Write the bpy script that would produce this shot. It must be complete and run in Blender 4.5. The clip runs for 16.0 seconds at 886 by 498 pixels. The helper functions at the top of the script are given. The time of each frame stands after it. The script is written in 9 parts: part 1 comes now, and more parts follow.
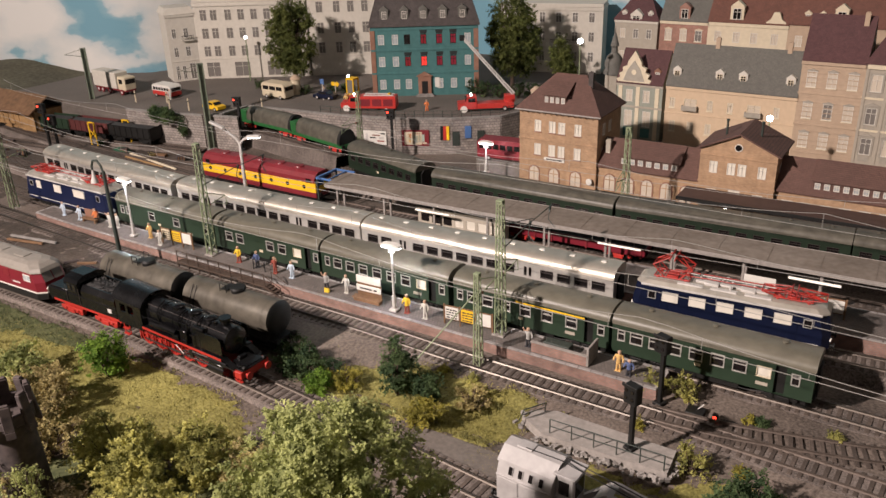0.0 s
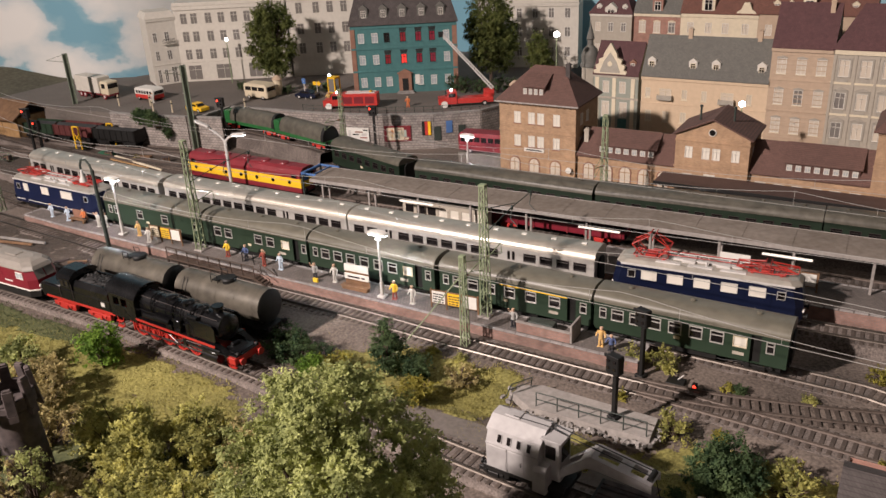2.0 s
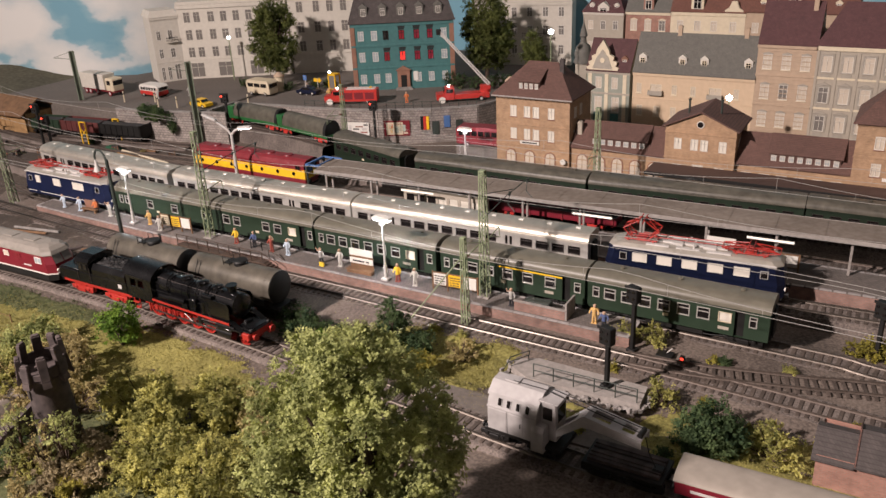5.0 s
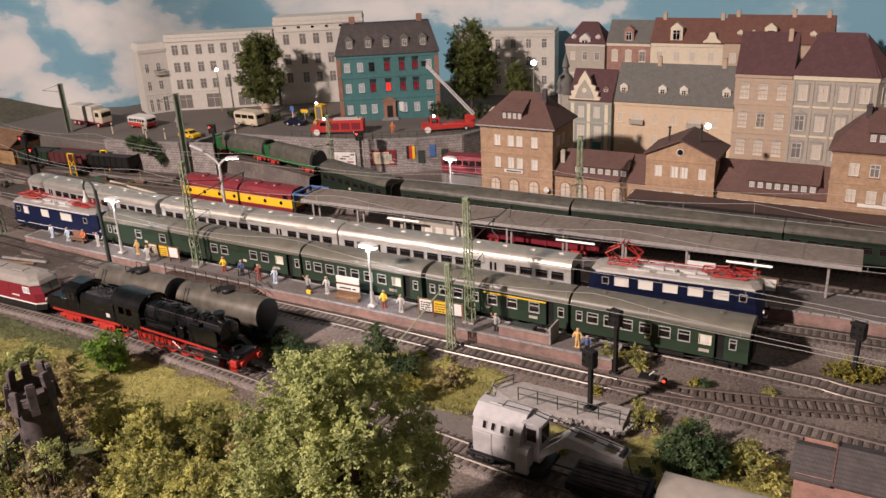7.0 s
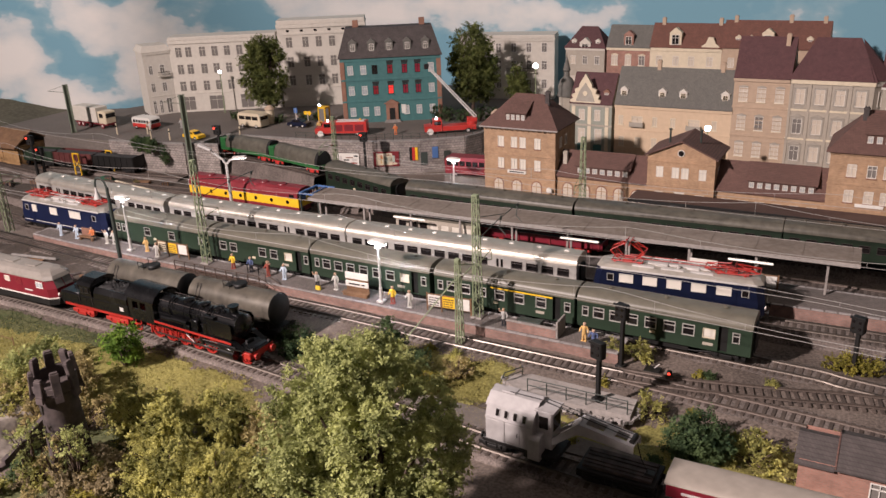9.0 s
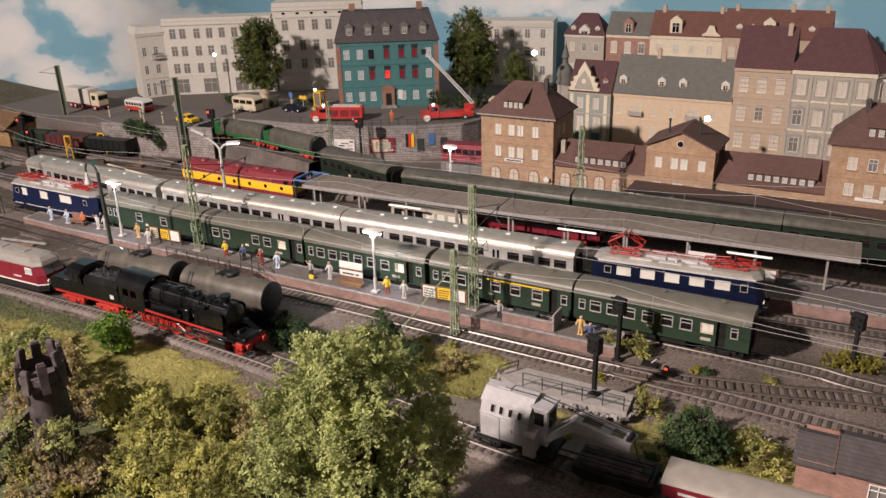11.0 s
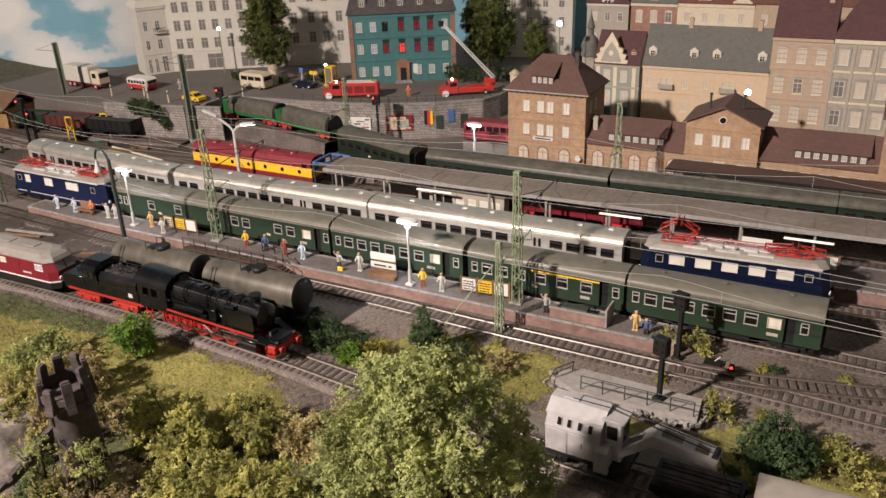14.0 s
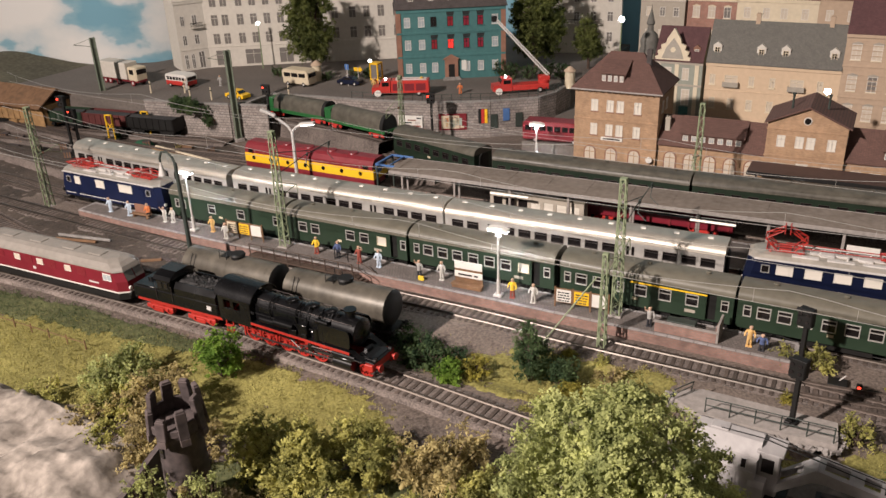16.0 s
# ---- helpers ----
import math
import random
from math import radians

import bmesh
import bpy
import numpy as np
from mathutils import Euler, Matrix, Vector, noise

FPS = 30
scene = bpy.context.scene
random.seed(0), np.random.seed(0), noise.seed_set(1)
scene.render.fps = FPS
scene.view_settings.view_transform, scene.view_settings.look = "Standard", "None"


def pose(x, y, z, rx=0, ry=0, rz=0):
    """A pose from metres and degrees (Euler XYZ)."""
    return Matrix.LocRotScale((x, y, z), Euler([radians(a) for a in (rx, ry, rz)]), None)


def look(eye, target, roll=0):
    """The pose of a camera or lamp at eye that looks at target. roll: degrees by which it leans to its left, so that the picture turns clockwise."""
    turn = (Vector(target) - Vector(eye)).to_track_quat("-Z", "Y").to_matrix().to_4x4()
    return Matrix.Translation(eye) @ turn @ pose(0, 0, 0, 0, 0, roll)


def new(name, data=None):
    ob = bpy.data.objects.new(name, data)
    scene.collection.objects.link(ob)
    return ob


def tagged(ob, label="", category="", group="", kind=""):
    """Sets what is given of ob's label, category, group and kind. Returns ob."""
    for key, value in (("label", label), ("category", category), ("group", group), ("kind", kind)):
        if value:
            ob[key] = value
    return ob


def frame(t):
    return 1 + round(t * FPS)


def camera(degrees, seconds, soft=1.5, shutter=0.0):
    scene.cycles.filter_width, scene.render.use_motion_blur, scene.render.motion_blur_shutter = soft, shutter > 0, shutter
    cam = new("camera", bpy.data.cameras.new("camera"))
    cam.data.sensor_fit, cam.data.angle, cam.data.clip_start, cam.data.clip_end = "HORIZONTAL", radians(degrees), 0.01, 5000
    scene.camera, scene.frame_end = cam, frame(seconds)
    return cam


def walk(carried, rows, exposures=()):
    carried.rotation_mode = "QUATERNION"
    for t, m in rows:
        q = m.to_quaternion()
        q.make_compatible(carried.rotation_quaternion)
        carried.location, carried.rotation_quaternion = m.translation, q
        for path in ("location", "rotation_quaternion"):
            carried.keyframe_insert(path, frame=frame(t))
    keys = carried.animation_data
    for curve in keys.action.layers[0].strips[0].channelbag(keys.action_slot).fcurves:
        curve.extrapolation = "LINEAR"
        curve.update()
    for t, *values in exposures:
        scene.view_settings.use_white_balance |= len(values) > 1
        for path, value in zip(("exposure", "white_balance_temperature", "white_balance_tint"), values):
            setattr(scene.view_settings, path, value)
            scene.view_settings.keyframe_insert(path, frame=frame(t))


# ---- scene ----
cam = camera(56.4, 16.0, soft=1.5)
METRES, EYE, TILT, LEAN, TURN = 0.32, 0.3865, 0.0, 0.0, 32.5
ROWS = [
    (0.0, 0.0, 0.0, 0.0, -0.72, -23.82, 1.64),
    (0.5, -0.0269, -0.0096, 0.0023, -0.75, -23.62, 1.67),
    (1.0, -0.033, -0.0258, -0.0183, -1.01, -23.63, 1.75),
    (1.5, -0.0175, -0.0576, -0.0212, -1.88, -23.6, 2.24),
    (2.0, -0.006, -0.0798, -0.0203, -2.36, -23.64, 2.62),
    (2.5, -0.0111, -0.1108, -0.0195, -2.66, -23.82, 2.77),
    (3.0, -0.0246, -0.1475, -0.0268, -2.64, -23.88, 2.63),
    (3.5, -0.0273, -0.1799, -0.0086, -2.62, -23.81, 2.63),
    (6.0, -0.0263, -0.2244, -0.0252, -3.31, -22.69, 2.55),
    (6.5, -0.0099, -0.2432, -0.0144, -3.67, -21.98, 2.61),
    (7.0, -0.0283, -0.2543, -0.0134, -3.75, -21.52, 2.63),
    (7.5, -0.0311, -0.2747, -0.0211, -3.8, -21.29, 2.75),
    (8.0, -0.0552, -0.2895, -0.0119, -3.88, -21.27, 2.82),
    (8.5, -0.0791, -0.3045, -0.0076, -3.87, -21.13, 2.87),
    (9.0, -0.082, -0.3086, -0.022, -4.16, -21.09, 2.25),
    (11.5, -0.0914, -0.249, -0.0125, -4.25, -22.54, 1.59),
    (12.0, -0.1181, -0.2157, -0.0069, -4.3, -22.91, 1.68),
    (12.5, -0.1435, -0.166, -0.0133, -4.49, -23.28, 2.04),
    (13.0, -0.1714, -0.1166, -0.0164, -4.61, -23.62, 2.12),
    (13.5, -0.1795, -0.0934, -0.0194, -4.76, -24.04, 2.12),
    (14.0, -0.2001, -0.0826, -0.0197, -4.9, -24.32, 2.1),
    (14.5, -0.2329, -0.0601, -0.018, -4.94, -24.44, 2.1),
    (15.0, -0.2847, -0.0221, -0.0164, -4.97, -24.48, 2.12),
    (15.5, -0.3558, 0.0247, -0.0205, -5.0, -24.66, 2.12),
    (16.0, -0.4517, 0.0715, -0.0204, -4.99, -24.78, 2.0),
]
walk(cam, [(t, pose(0, 0, EYE, TILT, LEAN, TURN) @ pose(METRES * x, METRES * y, METRES * z, 90 + pitch, roll, yaw)) for t, x, y, z, yaw, pitch, roll in ROWS],
     exposures=[(0.0, 0.0, 6450, 16), (2.0, 0.0, 6350, 16), (3.0, 0.0, 6050, 17), (6.0, 0.0, 6500, 19), (7.5, 0.0, 6350, 21), (9.0, 0.0, 6300, 21), (11.5, 0.0, 6250, 15), (12.5, 0.0, 6400, 12), (13.0, 0.0, 6700, 12), (13.5, 0.0, 6500, 15), (14.5, 0.0, 6350, 13), (16.0, 0.0, 6350, 14)])

# ---- room light ----
world = bpy.data.worlds.new("room_world")
scene.world = world
world.use_nodes = True
world.node_tree.nodes["Background"].inputs[0].default_value = (1.0, 0.86, 0.70, 1)
world.node_tree.nodes["Background"].inputs[1].default_value = 0.006


def lamp(name, kind, at, to, watts, colour, size):
    data = bpy.data.lights.new(name, kind)
    data.energy, data.color = watts, colour
    if kind == "AREA":
        data.shape, data.size = "DISK", size
    else:
        data.shadow_soft_size = size
    ob = new(name, data)
    ob.matrix_world = look(at, to)
    return ob


# the strong room lamp behind the camera, and two weaker unseen fill lamps added
lamp("key_fill_lamp", "AREA", (-1.04, -0.92, 1.14), (0.6, 0.4, 0), 83, (1.0, 0.87, 0.765), 0.08)
lamp("key_fill_lamp", "AREA", (0.55, -1.3, 2.0), (-0.3, 0.6, 0), 2.6, (1.0, 0.87, 0.765), 0.08)
lamp("key_fill_lamp", "AREA", (-0.5, 0.9, 2.2), (-0.5, 0.8, 0), 3.4, (1.0, 0.89, 0.78), 0.5)

# ---- materials ----
K = 0.001   # the layout is built in millimetres, at 1:87


def material(name, colour, rough=0.6, metal=0.0, vary=0.25, grain=250.0, blotch=25.0, bump=0.15, tint=None, spec=0.4, glow=0.0, per_thing=0.0):
    """A painted or natural surface: two scales of noise in the colour and a fine relief."""
    m = bpy.data.materials.new(name)
    m.use_nodes = True
    nt = m.node_tree
    n, l = nt.nodes, nt.links
    b = n["Principled BSDF"]
    b.inputs["Roughness"].default_value = rough
    b.inputs["Metallic"].default_value = metal
    b.inputs["Specular IOR Level"].default_value = spec
    co = n.new("ShaderNodeTexCoord")
    fine, wide = n.new("ShaderNodeTexNoise"), n.new("ShaderNodeTexNoise")
    for node, s, d in ((fine, grain, 3), (wide, blotch, 4)):
        node.inputs["Scale"].default_value, node.inputs["Detail"].default_value = s, d
        l.new(co.outputs["Object"], node.inputs["Vector"])
    dark = [max(0.0, c * (1 - vary)) for c in colour]
    light = tint if tint else [min(1.0, c * (1 + vary)) for c in colour]
    mix = n.new("ShaderNodeMix")
    mix.data_type = "RGBA"
    mix.inputs["A"].default_value, mix.inputs["B"].default_value = (*dark, 1), (*light, 1)
    both = n.new("ShaderNodeMath")
    both.operation = "MULTIPLY_ADD"
    l.new(fine.outputs["Fac"], both.inputs[0])
    both.inputs[1].default_value = 0.55
    half = n.new("ShaderNodeMath")
    half.operation = "MULTIPLY"
    l.new(wide.outputs["Fac"], half.inputs[0])
    half.inputs[1].default_value = 0.45
    l.new(half.outputs[0], both.inputs[2])
    ramp = n.new("ShaderNodeMapRange")
    ramp.inputs["From Min"].default_value, ramp.inputs["From Max"].default_value = 0.32, 0.68
    l.new(both.outputs[0], ramp.inputs["Value"])
    l.new(ramp.outputs["Result"], mix.inputs["Factor"])
    out = mix.outputs["Result"]
    if per_thing:
        info = n.new("ShaderNodeObjectInfo")
        hsv = n.new("ShaderNodeHueSaturation")
        r = n.new("ShaderNodeMapRange")
        r.inputs["To Min"].default_value, r.inputs["To Max"].default_value = 1 - per_thing, 1 + per_thing
        l.new(info.outputs["Random"], r.inputs["Value"])
        l.new(r.outputs["Result"], hsv.inputs["Value"])
        l.new(out, hsv.inputs["Color"])
        out = hsv.outputs["Color"]
    l.new(out, b.inputs["Base Color"])
    rr = n.new("ShaderNodeMapRange")
    rr.inputs["To Min"].default_value, rr.inputs["To Max"].default_value = max(0.03, rough - 0.12), min(1.0, rough + 0.12)
    l.new(wide.outputs["Fac"], rr.inputs["Value"])
    l.new(rr.outputs["Result"], b.inputs["Roughness"])
    if bump:
        bm = n.new("ShaderNodeBump")
        bm.inputs["Strength"].default_value, bm.inputs["Distance"].default_value = bump, 0.0006
        l.new(fine.outputs["Fac"], bm.inputs["Height"])
        l.new(bm.outputs["Normal"], b.inputs["Normal"])
    if glow:
        l.new(out, b.inputs["Emission Color"])
        b.inputs["Emission Strength"].default_value = glow
    return m


def masonry(name, colour, joint, w, h, mortar=0.12, vary=0.3, rough=0.85, axis="XZ", bump=0.5):
    """Courses of brick or stone too small to pick apart, w x h mm."""
    m = material(name, colour, rough, 0, vary, 120, 18, 0.2)
    n, l = m.node_tree.nodes, m.node_tree.links
    b = n["Principled BSDF"]
    base = b.inputs["Base Color"].links[0].from_socket
    co = n.new("ShaderNodeTexCoord")
    sep, comb = n.new("ShaderNodeSeparateXYZ"), n.new("ShaderNodeCombineXYZ")
    l.new(co.outputs["Object"], sep.inputs[0])
    add = n.new("ShaderNodeMath")
    add.operation = "ADD"
    l.new(sep.outputs["X"], add.inputs[0])
    l.new(sep.outputs["Y"], add.inputs[1])
    if axis == "XY":
        l.new(sep.outputs["X"], comb.inputs["X"])
        l.new(sep.outputs["Y"], comb.inputs["Y"])
    else:
        l.new(add.outputs[0], comb.inputs["X"])
        l.new(sep.outputs["Z"], comb.inputs["Y"])
    br = n.new("ShaderNodeTexBrick")
    br.inputs["Scale"].default_value = 1.0
    br.inputs["Brick Width"].default_value, br.inputs["Row Height"].default_value = w * K, h * K
    br.inputs["Mortar Size"].default_value = mortar * h * K
    br.inputs["Color1"].default_value, br.inputs["Color2"].default_value = (1.10, 1.08, 1.07, 1), (0.82, 0.82, 0.83, 1)
    br.inputs["Mortar"].default_value = (*[j / max(0.02, c) for j, c in zip(joint, colour)], 1)
    l.new(comb.outputs[0], br.inputs["Vector"])
    mul = n.new("ShaderNodeMix")
    mul.data_type, mul.blend_type = "RGBA", "MULTIPLY"
    mul.inputs["Factor"].default_value = 0.85
    l.new(base, mul.inputs["A"])
    l.new(br.outputs["Color"], mul.inputs["B"])
    l.new(mul.outputs["Result"], b.inputs["Base Color"])
    bu = n.new("ShaderNodeBump")
    bu.invert = True
    bu.inputs["Strength"].default_value, bu.inputs["Distance"].default_value = bump, 0.0005
    l.new(br.outputs["Fac"], bu.inputs["Height"])
    old = b.inputs["Normal"].links[0].from_node
    l.new(old.outputs["Normal"], bu.inputs["Normal"])
    l.new(bu.outputs["Normal"], b.inputs["Normal"])
    return m


def glass(name, colour, rough=0.08):
    m = bpy.data.materials.new(name)
    m.use_nodes = True
    b = m.node_tree.nodes["Principled BSDF"]
    b.inputs["Base Color"].default_value = (*colour, 1)
    b.inputs["Roughness"].default_value = rough
    b.inputs["Specular IOR Level"].default_value = 0.6
    return m


def glowing(name, colour, strength):
    m = bpy.data.materials.new(name)
    m.use_nodes = True
    b = m.node_tree.nodes["Principled BSDF"]
    b.inputs["Base Color"].default_value = (*colour, 1)
    b.inputs["Emission Color"].default_value = (*colour, 1)
    b.inputs["Emission Strength"].default_value = strength
    return m


M = {}
M["gravel"] = material("grey_brown_gravel", (0.092, 0.072, 0.060), 0.95, 0, 0.5, 420, 14, 0.9, tint=(0.215, 0.173, 0.145))
M["ballast"] = material("track_ballast", (0.095, 0.078, 0.07), 0.95, 0, 0.55, 600, 30, 1.0, tint=(0.235, 0.195, 0.172))
M["sleeper"] = material("dark_sleeper", (0.075, 0.058, 0.048), 0.85, 0, 0.4, 500, 60, 0.4, per_thing=0.3)
M["rail"] = material("worn_rail", (0.15, 0.128, 0.11), 0.52, 0.85, 0.2, 300, 40, 0.05)
M["rail_bright"] = material("polished_rail", (0.135, 0.12, 0.106), 0.45, 0.95, 0.1, 300, 40, 0.03)
M["rail_rust"] = material("rusty_rail", (0.12, 0.095, 0.08), 0.6, 0.5, 0.3, 300, 40, 0.1)
M["earth"] = material("dark_yard_earth", (0.048, 0.037, 0.03), 0.95, 0, 0.5, 420, 18, 0.8, tint=(0.10, 0.078, 0.062))
M["grass"] = material("flock_grass", (0.16, 0.148, 0.042), 0.95, 0, 0.4, 420, 16, 0.35, tint=(0.36, 0.325, 0.10))
M["blade"] = material("grass_blades", (0.185, 0.172, 0.048), 0.9, 0, 0.35, 150, 20, 0, tint=(0.39, 0.35, 0.105))
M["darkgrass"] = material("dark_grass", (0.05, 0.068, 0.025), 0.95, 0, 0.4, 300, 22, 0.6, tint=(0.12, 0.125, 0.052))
M["rock"] = material("plaster_rock", (0.17, 0.145, 0.12), 0.9, 0, 0.4, 140, 26, 1.0, tint=(0.37, 0.325, 0.28))
M["asphalt"] = material("street_asphalt", (0.132, 0.114, 0.10), 0.9, 0, 0.25, 300, 12, 0.3)
M["paver"] = masonry("platform_pavers", (0.155, 0.135, 0.124), (0.09, 0.079, 0.071), 3.0, 3.0, 0.10, 0.2, axis="XY")
M["platbrick"] = masonry("platform_brick", (0.27, 0.155, 0.125), (0.20, 0.16, 0.14), 4.0, 1.7, 0.16, 0.35)
M["ochrebrick"] = masonry("ochre_brick", (0.38, 0.245, 0.145), (0.33, 0.225, 0.145), 3.2, 1.2, 0.14, 0.25, bump=0.2)
M["redbrick"] = masonry("red_brick", (0.33, 0.17, 0.13), (0.27, 0.19, 0.15), 3.2, 1.2, 0.14, 0.25, bump=0.2)
M["stone"] = masonry("grey_retaining_stone", (0.30, 0.265, 0.24), (0.15, 0.13, 0.12), 7.5, 4.2, 0.12, 0.4, bump=0.9)
M["stonecap"] = material("stone_coping", (0.24, 0.225, 0.21), 0.9, 0, 0.3, 200, 30, 0.4)
M["concrete"] = material("grey_concrete", (0.275, 0.25, 0.23), 0.9, 0, 0.25, 260, 25, 0.3)
M["green"] = material("coach_green", (0.019, 0.036, 0.021), 0.42, 0, 0.12, 80, 20, 0.02, spec=0.5)
M["coachroof"] = material("coach_roof_grey", (0.125, 0.115, 0.088), 0.42, 0, 0.22, 120, 14, 0.05)
M["silver"] = material("silver_side", (0.50, 0.475, 0.44), 0.36, 0.35, 0.1, 200, 20, 0.03)
M["silverroof"] = material("silver_roof", (0.54, 0.495, 0.425), 0.46, 0.75, 0.14, 100, 14, 0.03)
M["black"] = material("satin_black", (0.0045, 0.0045, 0.005), 0.26, 0, 0.3, 200, 30, 0.05, spec=0.55)
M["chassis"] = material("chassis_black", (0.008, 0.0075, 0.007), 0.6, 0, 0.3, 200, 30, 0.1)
M["red"] = material("wheel_red", (0.35, 0.026, 0.018), 0.45, 0, 0.18, 200, 30, 0.04)
M["dieselred"] = material("maroon_red", (0.165, 0.014, 0.024), 0.35, 0, 0.12, 100, 20, 0.02)
M["darkred"] = material("dark_maroon", (0.175, 0.02, 0.026), 0.42, 0, 0.15, 100, 20, 0.02)
M["yellow"] = material("bright_yellow", (0.78, 0.47, 0.02), 0.4, 0, 0.1, 100, 20, 0.02)
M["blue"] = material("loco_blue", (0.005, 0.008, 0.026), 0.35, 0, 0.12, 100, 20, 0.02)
# lighter copy of the same blue, with stronger light put into the colour
M["bluelit"] = material("loco_blue_lit", (0.007, 0.012, 0.042), 0.35, 0, 0.12, 100, 20, 0.02)
M["brightblue"] = material("bright_blue", (0.07, 0.15, 0.34), 0.45, 0, 0.12, 100, 20, 0.02)
M["dieselroof"] = material("diesel_roof_grey", (0.225, 0.205, 0.18), 0.5, 0, 0.15, 150, 25, 0.03)
M["lightgrey"] = material("light_grey_paint", (0.50, 0.48, 0.455), 0.45, 0, 0.12, 150, 25, 0.03)
M["cranegrey"] = material("crane_grey", (0.34, 0.325, 0.32), 0.5, 0, 0.15, 150, 25, 0.04)
M["tank"] = material("tank_grey", (0.085, 0.077, 0.063), 0.36, 0.2, 0.35, 90, 16, 0.05, tint=(0.15, 0.134, 0.107))
M["cream"] = material("cream_paint", (0.58, 0.50, 0.36), 0.5, 0, 0.1, 150, 25, 0.03)
M["white"] = material("white_paint", (0.66, 0.64, 0.59), 0.5, 0, 0.08, 150, 25, 0.03)
M["frame"] = material("window_frame_white", (0.60, 0.565, 0.505), 0.5, 0, 0.08, 150, 25, 0)
M["alu"] = material("aluminium_frame", (0.62, 0.60, 0.56), 0.35, 0.5, 0.08, 150, 25, 0)
M["pane"] = glass("dark_pane", (0.012, 0.010, 0.010))
M["paneblind"] = glass("curtained_pane", (0.56, 0.49, 0.40), 0.25)
M["panegrey"] = glass("dull_pane", (0.17, 0.155, 0.14), 0.35)
M["paneblue"] = glass("bluish_pane", (0.34, 0.38, 0.40), 0.3)
M["panewhite"] = glass("frosted_pane", (0.66, 0.62, 0.54), 0.3)
M["mast"] = material("mast_green", (0.22, 0.26, 0.155), 0.6, 0, 0.25, 200, 40, 0.05)
M["mastdark"] = material("mast_dark", (0.035, 0.045, 0.038), 0.6, 0, 0.25, 200, 40, 0.05)
M["wire"] = material("wire_grey", (0.36, 0.345, 0.32), 0.45, 0.2, 0.1, 200, 40, 0)
M["canopy"] = material("canopy_felt", (0.165, 0.133, 0.106), 0.85, 0, 0.18, 160, 22, 0.2, tint=(0.23, 0.195, 0.165))
M["slate"] = masonry("brown_tile", (0.132, 0.071, 0.058), (0.069, 0.043, 0.035), 2.6, 1.5, 0.12, 0.14, bump=0.4)
M["redtile"] = masonry("dark_red_tile", (0.105, 0.048, 0.05), (0.06, 0.033, 0.033), 2.6, 1.5, 0.12, 0.14, bump=0.4)
M["orangetile"] = masonry("orange_tile", (0.165, 0.075, 0.055), (0.10, 0.05, 0.04), 2.6, 1.5, 0.12, 0.14, bump=0.4)
M["greyroof"] = masonry("grey_slate", (0.145, 0.14, 0.125), (0.10, 0.10, 0.09), 2.6, 1.5, 0.12, 0.1, bump=0.3)
M["darkroof"] = material("sooty_roof", (0.075, 0.069, 0.054), 0.45, 0, 0.3, 120, 14, 0.05, tint=(0.125, 0.114, 0.09))
M["blackgreen"] = material("dull_dark_green", (0.014, 0.025, 0.015), 0.45, 0, 0.2, 80, 20, 0.02)
M["tarp"] = material("pale_tarpaulin", (0.30, 0.265, 0.225), 0.8, 0, 0.15, 120, 18, 0.15)
M["steel"] = material("rod_steel", (0.10, 0.085, 0.08), 0.4, 0.7, 0.2, 200, 30, 0.03)
M["teal"] = material("teal_plaster", (0.055, 0.155, 0.155), 0.8, 0, 0.15, 150, 20, 0.1)
M["rust"] = material("brown_quoin", (0.24, 0.125, 0.085), 0.8, 0, 0.2, 150, 20, 0.1)
M["palehouse"] = material("pale_plaster", (0.56, 0.525, 0.46), 0.85, 0, 0.08, 150, 12, 0.1)
M["peach"] = material("peach_plaster", (0.57, 0.435, 0.30), 0.85, 0, 0.08, 150, 12, 0.1)
M["ochre"] = material("tan_plaster", (0.43, 0.325, 0.235), 0.85, 0, 0.1, 150, 12, 0.1)
M["greyhouse"] = material("grey_plaster", (0.37, 0.33, 0.272), 0.85, 0, 0.1, 150, 12, 0.1)
M["bluegrey"] = material("blue_grey_stucco", (0.33, 0.302, 0.255), 0.8, 0, 0.12, 150, 12, 0.1)
M["sage"] = material("grey_green_plaster", (0.27, 0.285, 0.24), 0.8, 0, 0.12, 150, 12, 0.1)
M["ivory"] = material("ivory_stucco", (0.62, 0.54, 0.40), 0.8, 0, 0.1, 150, 12, 0.1)
M["darkwood"] = material("dark_brown_timber", (0.060, 0.040, 0.029), 0.8, 0, 0.3, 120, 30, 0.2)
M["wood"] = material("brown_wood", (0.17, 0.095, 0.05), 0.8, 0, 0.3, 120, 30, 0.2)
M["oldwood"] = material("ochre_boards", (0.33, 0.20, 0.09), 0.8, 0, 0.3, 120, 30, 0.2)
M["tower"] = material("charred_tower", (0.045, 0.036, 0.036), 0.85, 0, 0.35, 120, 30, 0.4, tint=(0.11, 0.085, 0.08))
M["bark"] = material("bark", (0.075, 0.05, 0.038), 0.9, 0, 0.4, 200, 40, 0.5)


